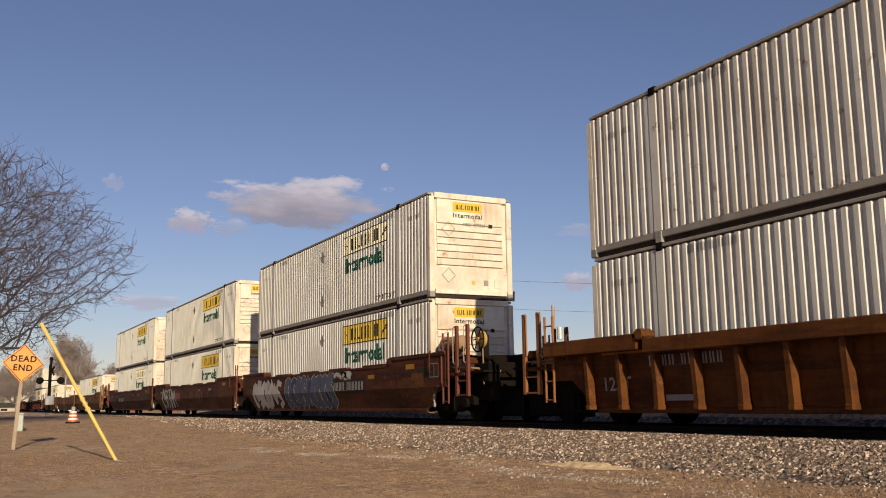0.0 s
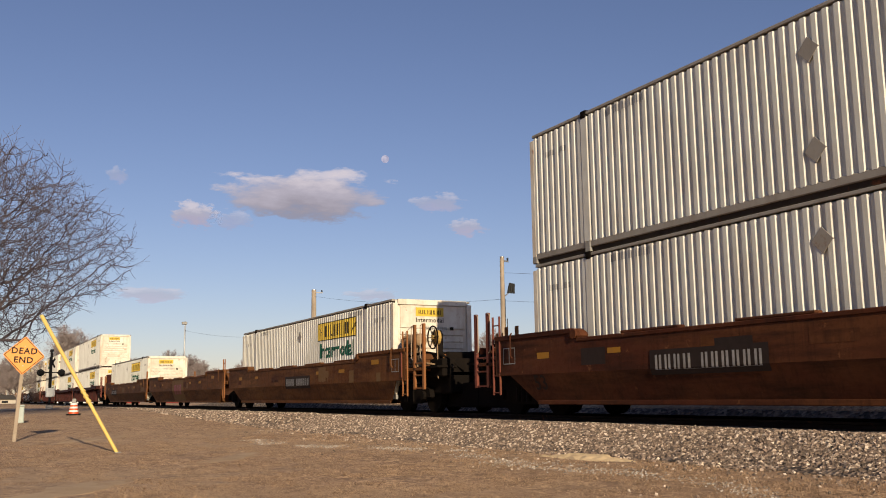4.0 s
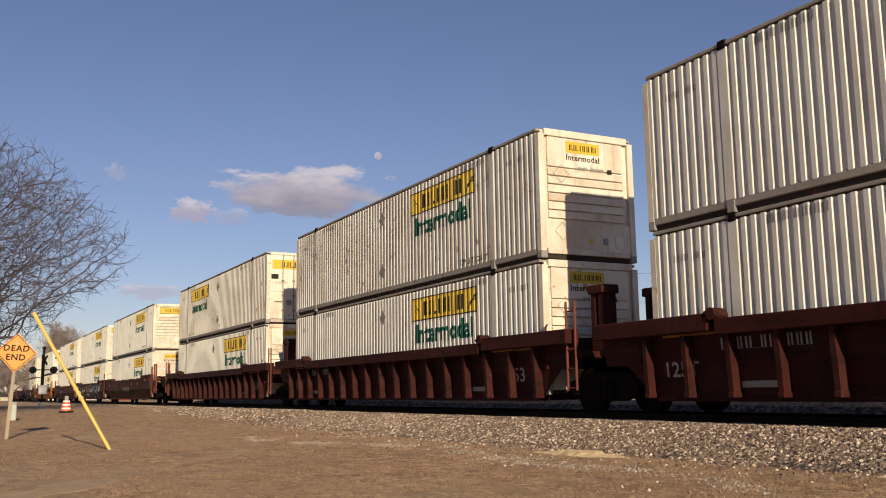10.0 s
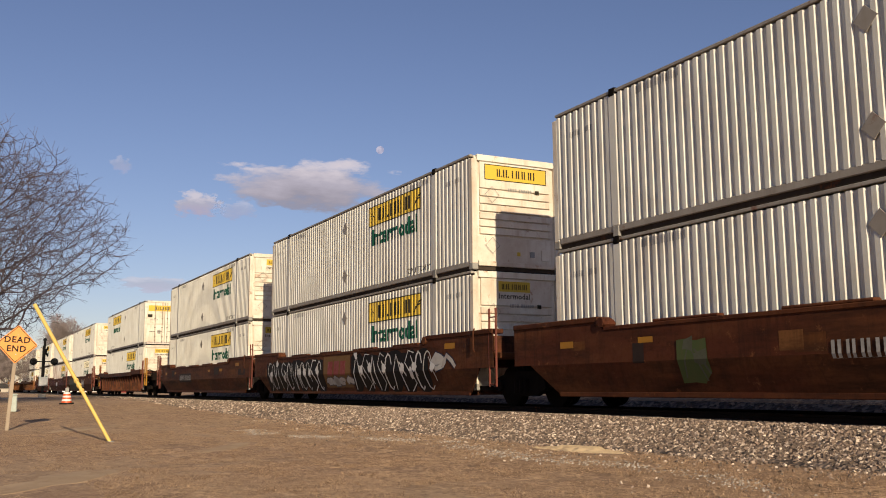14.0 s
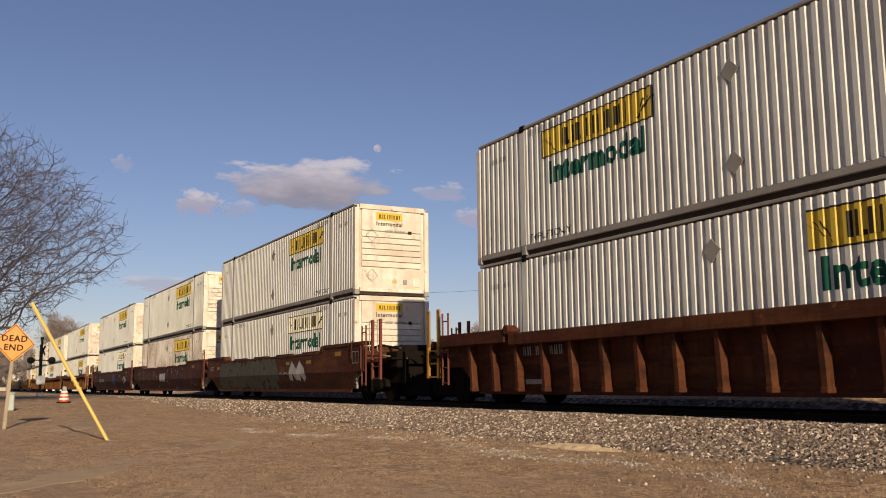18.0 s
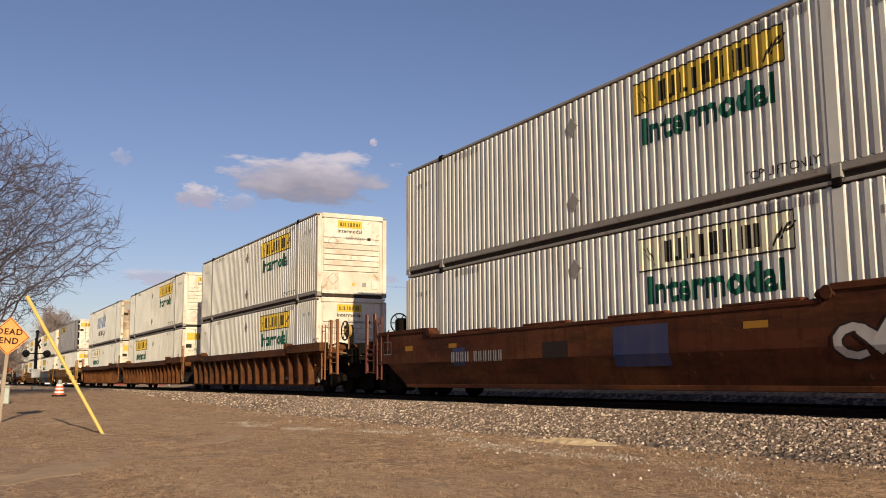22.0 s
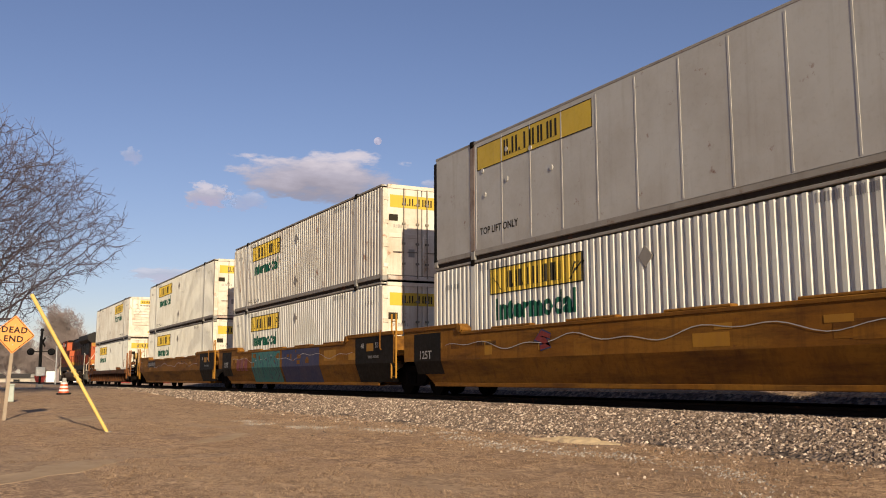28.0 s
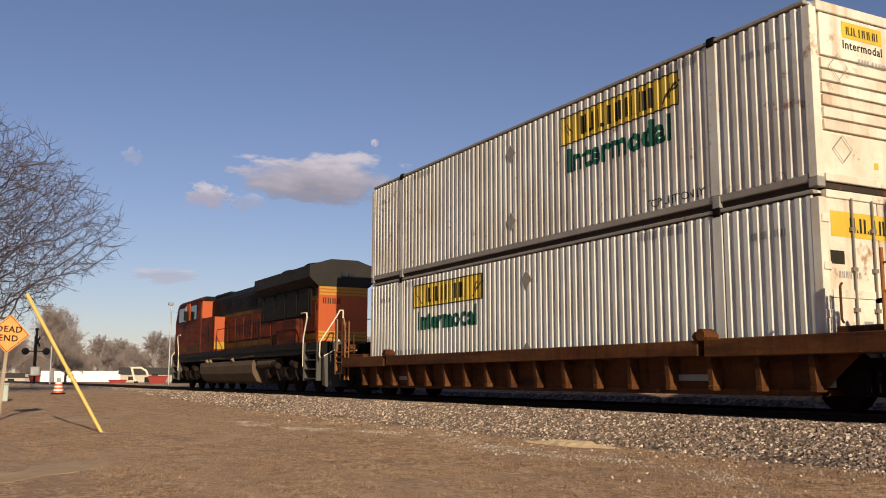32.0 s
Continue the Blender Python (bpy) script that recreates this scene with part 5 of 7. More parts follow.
        for tx in (-6.75, 6.75):
            o = [(tx - 2.5, 0.6), (tx - 2.4, 0.98), (tx + 2.4, 0.98), (tx + 2.5, 0.6), (tx + 2.2, 0.46), (tx + 1.2, 0.7), (tx + 0.6, 0.46), (tx - 0.6, 0.46), (tx - 1.2, 0.7), (tx - 2.2, 0.46)]
            f = part("truck_frame", prism(bmesh.new(), o, s * 1.1, s * 1.3), "loco_under", c)
            for dx in (-1.85, 0, 1.85):
                part("axle_box", rod(boxed(tx + dx - 0.22, tx + dx + 0.22, s * 1.12, s * 1.36, 0.5, 0.86, bevel=0.04), (tx + dx, s * 1.36, 0.68), (tx + dx, s * 1.42, 0.68), 0.16, n=12), "loco_under", f)
                part("spring", rod(bmesh.new(), (tx + dx + 0.34, s * 1.22, 0.92), (tx + dx + 0.34, s * 1.22, 1.3), 0.1, n=10), "truck_dark", f)
            for dx in (-0.95, 0.95):
                part("brake_cylinder", rod(bmesh.new(), (tx + dx - 0.25, s * 1.38, 1.1), (tx + dx + 0.25, s * 1.38, 1.02), 0.12, n=10), "loco_under", f)
                part("brake_rod", bent([(tx + dx, s * 1.36, 1.0), (tx + dx + 0.15, s * 1.38, 0.75), (tx + dx + 0.4, s * 1.36, 0.45)], 0.03), "loco_under", f)
    # fuel tank with rounded lower edges
    o = [(-1.46, 1.28), (-1.5, 1.1), (-1.46, 0.75), (-1.28, 0.42), (-0.95, 0.3), (0.95, 0.3), (1.28, 0.42), (1.46, 0.75), (1.5, 1.1), (1.46, 1.28), (1.2, 1.36), (-1.2, 1.36)]
    part("fuel_tank", prism(bmesh.new(), o, -4.5, 3.3, axis="x"), "loco_tank", c)
    part("centre_sill", boxed(-L + 0.5, L - 0.5, -0.95, 0.95, 0.55, 1.4), "truck_dark", c)
    for tx in (-6.75, 6.75):
        for dx in (-1.85, 0, 1.85):
            bm = rod(bmesh.new(), (tx + dx, -0.9, 0.53 + RAIL), (tx + dx, 0.9, 0.53 + RAIL), 0.1, n=10)
            for s in (-1, 1):
                rod(bm, (tx + dx, s * 0.70, 0.53 + RAIL), (tx + dx, s * 0.83, 0.53 + RAIL), 0.53, n=28)
            part("wheelset", bm, "truck_dark", c)
    # cab and nose
    o = [(-9.5, DECK), (-4.7, DECK), (-4.7, 4.66), (-8.9, 4.62), (-9.35, 4.4), (-9.75, 3.55)]
    cab = part("cab", prism(bmesh.new(), o, -1.48, 1.48), "loco_grime_shade", c)
    # sun-facing plates laid over the darker body in the brighter orange
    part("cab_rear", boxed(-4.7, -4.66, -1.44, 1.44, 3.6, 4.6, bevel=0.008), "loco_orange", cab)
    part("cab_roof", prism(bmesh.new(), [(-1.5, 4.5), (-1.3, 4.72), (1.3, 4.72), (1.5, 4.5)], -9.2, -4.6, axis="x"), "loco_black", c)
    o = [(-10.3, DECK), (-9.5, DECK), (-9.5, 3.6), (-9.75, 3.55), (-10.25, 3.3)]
    part("nose", prism(bmesh.new(), o, -1.35, 1.35), "loco_grime_shade", c)
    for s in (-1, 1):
        b = part("equipment_box", boxed(-4.66, -2.45, s * 0.95, s * 1.46, DECK, 3.56, bevel=0.02), "loco_grime_shade", c)
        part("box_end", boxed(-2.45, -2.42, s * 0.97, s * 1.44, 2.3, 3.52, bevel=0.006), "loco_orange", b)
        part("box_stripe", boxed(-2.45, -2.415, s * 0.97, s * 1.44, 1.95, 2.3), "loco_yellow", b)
        for x0, x1 in ((-9.0, -7.7), (-6.6, -5.5)):
            part("cab_window", boxed(x0, x1, s * 1.48, s * 1.495, 3.6, 4.35), "window_dark", cab)
            part("window_frame", on_side(outline_bm(x1 - x0 + 0.1, 0.85, 0.05), (x0 + x1) / 2, 3.975, s * 1.495, s), "loco_black", cab)
        part("window_post", boxed(-7.62, -7.5, s * 1.48, s * 1.52, 3.55, 4.4, bevel=0.01), "hand_white", cab)
        part("cab_panel", boxed(-7.4, -6.7, s * 1.48, s * 1.53, 3.6, 4.5, bevel=0.01), "loco_orange", cab)
        part("mirror", boxed(-7.0, -6.9, s * 1.55, s * 1.75, 3.6, 4.1), "loco_black", cab)
        part("cab_stripe", boxed(-9.4, -4.7, s * 1.48, s * 1.487, 1.95, 2.2), "loco_stripe_shade", cab)
        part("number_strip", on_side(bars_bm([0.55, 0.55, 0.55, 0.55], 0.34, 0.25), -7.2, 2.6, s * 1.48, s, 0.008), "loco_stripe_shade", cab)
    for e in (-1, 1):
        part("coupler", boxed(e * L, e * (L + 0.72), -0.16, 0.16, 0.88, 1.18, bevel=0.05), "truck_dark", c)
        part("plow", prism(bmesh.new(), [(e * L, 0.3), (e * (L + 0.25), 0.25), (e * (L + 0.1), 1.38), (e * L, 1.38)], -1.4, 1.4), "loco_grey", c)
        part("anticlimber", boxed(e * L, e * (L + 0.12), -1.1, 1.1, 1.5, DECK, bevel=0.02), "loco_grey", c)
        for y in (-0.95, -0.75, -0.55, 0.55, 0.75, 0.95):
            part("air_hose", bent([(e * L, y, 1.35), (e * (L + 0.28), y, 1.15), (e * (L + 0.3), y * 0.96, 0.7), (e * (L + 0.2), y * 0.9, 0.5)], 0.03), "brake_tan" if e > 0 else "rubber", c)
        part("cut_lever", bent([(e * (L + 0.1), -1.4, 1.3), (e * (L + 0.2), -1.1, 1.5), (e * (L + 0.25), -0.3, 1.45)], 0.022), "hand_white", c)
    part("horn", rod(boxed(-6.4, -5.6, -0.25, 0.25, 4.7, 4.75), (-6.3, 0, 4.8), (-5.7, 0, 4.8), 0.05, 0.1), "loco_black", c)
    long, high = 1.085, 0.94
    for ob in c.children_recursive:
        if ob.name.split(".")[0] in ("wheelset", "axle_box", "headlight", "ditch_light"):
            mid = sum((v.co.x for v in ob.data.vertices)) / len(ob.data.vertices)
            ob.data.transform(Matrix.Translation((mid * (long - 1), 0, 0)))
            if ob.name.startswith("headlight"):
                ob.data.transform(Matrix.Translation((0, 0, -0.27)))
        else:
            ob.data.transform(Matrix.Diagonal((long, 1, high, 1)))
    return tagged(c, "grimy orange, black and yellow diesel locomotive at the rear", "locomotive")


ride(make_loco(), -518.6)


# ---- ground ----
GROUND = -0.65


def smooth(a, b, x):
    u = min(1.0, max(0.0, (x - a) / (b - a)))
    return u * u * (3 - 2 * u)


def lay(x, y):
    """Height of the ground: flat lawn, rising gently towards the level crossing, with the ballast bank along the track."""
    rise = smooth(-26, -62, x)
    z = GROUND + 0.5 * rise
    z += 0.035 * noise.noise((x * 0.35, y * 0.35, 1.7)) + 0.02 * noise.noise((x * 1.3, y * 1.3, 4.1))
    z += 0.06 * smooth(5.0, 9.5, y) * (1 - rise)
    z += 0.76 * smooth(YT + 1.9, YT + 3.2, y) * smooth(-75, -50, x)  # added rise beyond the track, puts shaded ground behind the gap under the cars
    d = abs(y - YT)
    bank = -0.13 - 0.03 * rise - 0.02 * noise.noise((x * 0.8, y * 2, 0))
    foot = 2.85 + 0.3 * noise.noise((x * 0.25, 3.3, 0)) + 0.12 * noise.noise((x * 1.1, 7.3, 0))
    k = 1 - 0.75 * min(1.0, max(0.0, (d - 1.75) / (foot - 1.75))) - 0.25 * smooth(1.7, foot + 0.3, d)
    return z * (1 - k) + bank * k


def sheet(name, xs, ys, material, lift=0.0):
    verts, faces = [], []
    for x in xs:
        for y in ys:
            verts.append((x, y, lay(x, y) + lift))
    n = len(ys)
    for i in range(len(xs) - 1):
        for j in range(n - 1):
            faces.append((i * n + j, (i + 1) * n + j, (i + 1) * n + j + 1, i * n + j + 1))
    me = bpy.data.meshes.new(name)
    me.from_pydata(verts, [], faces)
    me.polygons.foreach_set("use_smooth", [True] * len(faces))
    me.materials.append(MATS[material])
    return tagged(new(name, me), kind="structure")


def steps(*stretches):
    out = []
    for a, b, d in stretches:
        n = max(1, round(abs(b - a) / d))
        out += [a + (b - a) * i / n for i in range(n)]
    return out + [stretches[-1][1]]


XS = steps((-2500, -300, 220), (-300, -110, 12), (-110, -45, 1.2), (-45, 8, 0.45), (8, 60, 5), (60, 2500, 240))
YS = steps((-2500, -60, 220), (-60, -6, 4), (-6, 9, 0.45), (9, 17.2, 0.2), (17.2, 30, 1.6), (30, 2500, 240))
tagged(sheet("ground", XS, YS, "dry_lawn"), "dormant straw-brown lawn with bare soil patches")
tagged(sheet("ballast_bank", steps((-420, -110, 8), (-110, -45, 1.2), (-45, 12, 0.4), (12, 200, 8)), steps((YT - 2.9, YT + 2.9, 0.2)), "ballast_bed", 0.012), "grey crushed-stone railway ballast bank")


def loose_stones(name, x0, x1, y0, y1, count, size, material, seed, thin=None):
    """Many broken stones in one mesh."""
    rnd = np.random.default_rng(seed)
    base = np.array([(-1, -1, -1), (1, -1, -1), (1, 1, -1), (-1, 1, -1), (-0.7, -0.7, 0.8), (0.8, -0.6, 0.9), (0.7, 0.7, 0.7), (-0.6, 0.8, 0.9)], float)
    quads = np.array([(3, 2, 1, 0), (4, 5, 6, 7), (0, 1, 5, 4), (1, 2, 6, 5), (2, 3, 7, 6), (3, 0, 4, 7)])
    verts, faces, k = [], [], 0
    for i in range(count):
        x, y = rnd.uniform(x0, x1), rnd.uniform(y0, y1)
        if thin and rnd.random() > thin(x, y):
            continue
        s = size * rnd.uniform(0.5, 1.35)
        p = base * (1 + rnd.uniform(-0.3, 0.3, (8, 3))) * s * np.array([1, rnd.uniform(0.6, 1), rnd.uniform(0.5, 0.85)])
        m = np.array(Euler(rnd.uniform(-1.2, 1.2, 2).tolist() + [rnd.uniform(0, 6.28)]).to_matrix())
        verts.append(p @ m.T + (x, y, lay(x, y) + s * 0.3))
        faces.append(quads + 8 * k)
        k += 1
    me = bpy.data.meshes.new(name)
    me.from_pydata(np.concatenate(verts).tolist(), [], np.concatenate(faces).tolist())
    me.materials.append(MATS[material])
    return tagged(new(name, me), kind="stuff")


tagged(loose_stones("ballast_stones", -30, -4, 9.3, 10.95, 56000, 0.0235, "ballast_stone", 5, lambda x, y: smooth(9.25, 9.95, y + 0.25 * noise.noise((x * 0.6, y, 2)))), "loose grey-brown ballast stones on the bank", "gravel")
tagged(loose_stones("ballast_stones", -72, -30, 9.2, 10.95, 16000, 0.036, "ballast_stone", 6, lambda x, y: smooth(9.1, 9.9, y)), "loose grey-brown ballast stones on the bank", "gravel")


def pale_band(x, y):
    """Share of the pale gravel that lies at a place: a wavering band along the verge, broken into patches."""
    mid = 7.9 - 0.35 * max(0.0, x + 9.0) + 0.5 * smooth(-12.5, -15.5, x) - 1.7 * smooth(-16, -22, x) - 0.3 * noise.noise((x * 0.25, 1, 3))
    return smooth(0.62, 0.05, abs(y - mid)) * smooth(-0.28, 0.25, noise.noise((x * 0.6, y * 0.9, 5)))


tagged(loose_stones("gravel_band", -24, -4, 4.5, 9.4, 34000, 0.011, "pale_gravel", 9, pale_band), "band of pale gravel along the verge", "gravel")
tagged(loose_stones("gravel_scatter", -30, -4, 6.2, 9.6, 4000, 0.017, "ballast_stone", 7, lambda x, y: 0.05 + 0.75 * smooth(7.6, 9.4, y + 0.9 * noise.noise((x * 0.3, y * 0.5, 9)))), "small stones strewn over the verge", "gravel")


SLABS = [(-12.7, 1.3, 1.7, 0.42), (-17.9, 4.75, 1.5, 0.33), (-28.3, 3.5, 2.2, 0.5)]  # middle, half length, half width; along the old walk
WALK = math.atan2(3.3, -5.2)


def slab_at(x, y):
    """Whether a place lies on one of the bare pieces of the old walk."""
    for cx, cy, a, b in SLABS:
        u = ((x - cx) * math.cos(WALK) + (y - cy) * math.sin(WALK)) / a
        v = (-(x - cx) * math.sin(WALK) + (y - cy) * math.cos(WALK)) / b
        if u * u * u * u + v * v * v * v < 0.8 + 0.5 * noise.noise((x * 1.7, y * 1.7, 3)):
            return True
    return False


def bare_slabs():
    for cx, cy, a, b in SLABS:
        bm = bmesh.new()
        n, ring = 40, []
        for k in range(n):
            w = math.tau * k / n
            r = 1 / max(abs(math.cos(w)), abs(math.sin(w))) ** 0.6 * (0.85 + 0.5 * noise.noise((2.5 * math.cos(w), 2.5 * math.sin(w), cx)))
            u, v = a * r * math.cos(w), b * r * math.sin(w)
            ring.append((cx + u * math.cos(WALK) - v * math.sin(WALK), cy + u * math.sin(WALK) + v * math.cos(WALK)))
        rings = [[bm.verts.new((cx + (x - cx) * f, cy + (y - cy) * f, lay(cx + (x - cx) * f, cy + (y - cy) * f) + h)) for x, y in ring] for f, h in ((0.3, 0.008), (0.65, 0.008), (0.97, 0.006), (1.0, -0.02))]
        mid = bm.verts.new((cx, cy, lay(cx, cy) + 0.008))
        for k in range(n):
            j = (k + 1) % n
            bm.faces.new((mid, rings[0][k], rings[0][j]))
            for p, q in zip(rings, rings[1:]):
                bm.faces.new((p[k], q[k], q[j], p[j]))
        tagged(part("walk_slab", bm, "bare_path"), "worn pale slab of an old walk in the lawn", "paving slab", "slabs of the old walk")


bare_slabs()


def grass(name, x0, x1, y0, y1, count, seed, tall):
    """Short dead blades, leaning every way, in one mesh."""
    rnd = np.random.default_rng(seed)
    x, y = rnd.uniform(x0, x1, count), rnd.uniform(y0, y1, count)
    verts, faces = [], []
    for i in range(count):
        if noise.noise((x[i] * 0.9, y[i] * 1.4, 6)) + 0.5 * noise.noise((x[i] * 4, y[i] * 5, 3)) < rnd.uniform(-0.45, 0.05) or slab_at(x[i], y[i]) or y[i] > 9.4 + 0.8 * noise.noise((x[i] * 0.4, 0, 2)):
            continue
        h, a, w = tall * rnd.uniform(0.4, 1.3), rnd.uniform(0, 6.28), rnd.uniform(0.0016, 0.0055)
        lean = rnd.uniform(0.6, 3.2) * h
        z = lay(x[i], y[i]) - 0.005
        k = len(verts)
        ca, sa = math.cos(a), math.sin(a)
        verts += [(x[i] - sa * w, y[i] + ca * w, z), (x[i] + sa * w, y[i] - ca * w, z), (x[i] + ca * lean, y[i] + sa * lean, z + h)]
        faces.append((k, k + 1, k + 2))
    me = bpy.data.meshes.new(name)
    me.from_pydata(verts, [], faces)
    me.materials.append(MATS["straw_blade"])
    return tagged(new(name, me), "short dead straw-coloured grass blades", "grass", kind="stuff")


grass("grass", -14, -3.5, 1.5, 9.4, 150000, 11, 0.027)
grass("grass", -26, -14, 0.0, 9.6, 95000, 13, 0.031)
grass("grass", -48, -26, -1.0, 9.6, 50000, 12, 0.036)


# ---- track ----
def rail_profile():
    return [(-0.07, -0.17), (0.07, -0.17), (0.07, -0.155), (0.01, -0.13), (0.01, -0.05), (0.037, -0.035), (0.037, 0.0), (-0.037, 0.0), (-0.037, -0.035), (-0.01, -0.05), (-0.01, -0.13), (-0.07, -0.155)]


for s in (-1, 1):
    o = [(YT + s * 0.7525 + y, z + RAIL) for y, z in rail_profile()]
    tagged(part("rail", prism(bmesh.new(), o, -420, 200, axis="x"), "steel_rail"), "worn steel running rail spiked to the ties", "rail", "rails of the track", "structure")
tie = bpy.data.meshes.new("tie")
bm = boxed(-0.115, 0.115, -1.3, 1.3, RAIL - 0.32, RAIL - 0.155, bevel=0.015)
bm.to_mesh(tie)
bm.free()
tie.materials.append(MATS["tie_wood"])
track = tagged(new("track_bed"), "dark creosoted wooden ties in ballast", "track", kind="structure")
for k in range(140):
    part("tie", tie, "", track, at=pose(2 - 0.53 * k, YT, 0))


# ---- the near side: sign, guard, barrel, signal, boxes ----
def make_sign(x, y):
    g = lay(x, y)
    c = new("warning_sign")
    c.location = (x, y, g)
    part("post", boxed(-0.04, 0.04, -0.048, 0.048, -0.3, 2.2, bevel=0.008), "pole_wood", c)
    a = 0.385
    bm = boxed(-0.004, 0.004, -a, a, -a, a)
    edges = [ed for ed in bm.edges if abs(ed.verts[0].co.x - ed.verts[1].co.x) > 0.005]
    bmesh.ops.bevel(bm, geom=edges, offset=0.05, segments=4, affect="EDGES", profile=0.5)
    turn = Matrix.Translation((0.05, 0, 2.36)) @ pose(0, 0, 0, 45)
    part("sign_plate", bm, "sign_orange", c, "orange diamond plate", turn)
    part("border", on_end(outline_bm(2 * a - 0.05, 2 * a - 0.05, 0.016), 0, 0, 0.004, 1, 0.002), "sign_black", c, "", turn)
    for word, z in (("DEAD", 2.41), ("END", 2.16)):
        part("lettering", on_end(text_bm(word, 0.235, 0.006, 1.12), 0, z, 0.054, 1, 0.003), "sign_black", c, "black letters " + word)
    for z in (2.08, 2.62):
        part("bolt", rod(bmesh.new(), (0.045, 0, z), (0.064, 0, z), 0.012), "galvanised", c)
    c.rotation_euler = (radians(-3.2), 0, radians(-3))
    return tagged(c, "orange diamond DEAD END sign on a leaning wooden post", "road sign")


make_sign(-28.7, 1.5)


def make_guard():
    """Yellow plastic guard on a guy wire, leaning away from its anchor."""
    c = new("guy_guard")
    p0 = Vector((-21.2, 3.13, lay(-21.2, 3.13) - 0.02))
    p1 = Vector((-22.65, 1.6, 2.34))
    c.location = p0
    d = p1 - p0
    bm = bmesh.new()
    rod(bm, (0, 0, 0), d * 0.999, 0.036, 0.042, n=12)
    part("guard_tube", bm, "guard_yellow", c)
    bm = bmesh.new()
    for k in range(3):
        q = d * (0.36 + 0.035 * k)
        rod(bm, q, q + d.normalized() * 0.05, 0.055, n=10)
    part("clip", bm, "guard_yellow", c)
    part("anchor_rod", rod(bmesh.new(), d * -0.05, d * 0.06, 0.014), "galvanised", c)
    part("anchor_plate", boxed(-0.1, 0.1, -0.07, 0.07, 0.0, 0.035, bevel=0.01), "galvanised", c)
    return tagged(c, "yellow plastic guy-wire guard leaning over the lawn", "guy guard")


make_guard()


def make_barrel(x, y):
    c = new("traffic_barrel")
    c.location = (x, y, lay(x, y))
    part("rubber_base", rod(bmesh.new(), (0, 0, 0), (0, 0, 0.08), 0.34, n=20), "rubber", c)
    z, r = 0.08, 0.25
    for k in range(6):
        h = 0.085
        part("band", rod(bmesh.new(), (0, 0, z), (0, 0, z + h), r, r - 0.012, n=20), "barrel_orange" if k % 2 == 0 else "barrel_white", c)
        z, r = z + h, r - 0.016
    part("warning_lamp", boxed(-0.09, 0.09, -0.09, 0.09, z, z + 0.22, bevel=0.03), "decal_grey", c)
    return tagged(c, "orange and white striped traffic barrel with a lamp", "traffic barrel")


make_barrel(-49.7, 5.2)


def make_signal(x, y):
    c = new("crossing_signal")
    c.location = (x, y, lay(x, y))
    part("mast", rod(bmesh.new(), (0, 0, 0), (0, 0, 4.4), 0.09, n=12), "signal_black", c)
    part("mast_base", boxed(-0.25, 0.25, -0.25, 0.25, 0, 0.3, bevel=0.04), "concrete", c)
    part("bell", rod(bmesh.new(), (0, 0, 4.4), (0, 0, 4.6), 0.17, 0.1, n=14), "signal_black", c)
    for a in (45, -45):
        part("crossbuck_blade", boxed(0.08, 0.1, -0.5, 0.5, -0.1, 0.1), "signal_black", c, "", Matrix.Translation((0, 0, 3.55)) @ pose(0, 0, 0, 0, 0, 55) @ pose(0, 0, 0, a))
    part("lamp_arm", boxed(-0.04, 0.06, -0.85, 0.85, 2.75, 2.83), "signal_black", c)
    for yy in (-0.75, 0.75):
        for e in (-1, 1):
            part("lamp_head", rod(bmesh.new(), (e * 0.1, yy, 2.78), (e * 0.2, yy, 2.78), 0.27, n=18), "signal_black", c)
            part("lamp_hood", rod(bmesh.new(), (e * 0.2, yy, 2.8), (e * 0.5, yy, 2.78), 0.17, 0.16, n=14), "signal_black", c)
    part("gate_box", boxed(-0.3, 0.3, -0.3, 0.34, 0.9, 1.6, bevel=0.04), "box_silver", c)
    part("gate_arm", boxed(0.1, 0.16, -0.16, -0.06, 1.3, 4.0), "signal_black", c)
    return tagged(c, "railway crossing signal with crossbuck and black lamps", "crossing signal")


make_signal(-73.75, 6.05).scale = (0.93, 0.93, 0.93)
c = new("utility_box")
c.location = (-42, 2.36, lay(-42, 2.36))
part("cabinet", boxed(-0.16, 0.16, -0.15, 0.15, 0, 0.66, bevel=0.03), "box_green", c)
part("lid", boxed(-0.18, 0.18, -0.17, 0.17, 0.66, 0.73, bevel=0.03), "box_green", c)
tagged(c, "pale green utility pedestal on the lawn", "utility box")

# the road over the crossing
def strip(name, pts, width, material, lift):
    verts, faces = [], []
    for i, (x, y) in enumerate(pts):
        a, b = pts[max(0, i - 1)], pts[min(len(pts) - 1, i + 1)]
        d = Vector((b[0] - a[0], b[1] - a[1])).normalized()
        for s in (-1, -0.33, 0.33, 1):
            px, py = x - d.y * width / 2 * s, y + d.x * width / 2 * s
            verts.append((px, py, lay(px, py) + lift))
    for i in range(len(pts) - 1):
        for j in range(3):
            faces.append((i * 4 + j, i * 4 + j + 1, (i + 1) * 4 + j + 1, (i + 1) * 4 + j))
    me = bpy.data.meshes.new(name)
    me.from_pydata(verts, [], faces)
    me.materials.append(MATS[material])
    return tagged(new(name, me), kind="structure")


tagged(strip("road", [(-68, -40 + 2 * k) for k in range(24)] , 7.0, "road_grey", 0.03), "pale worn asphalt road to the crossing")

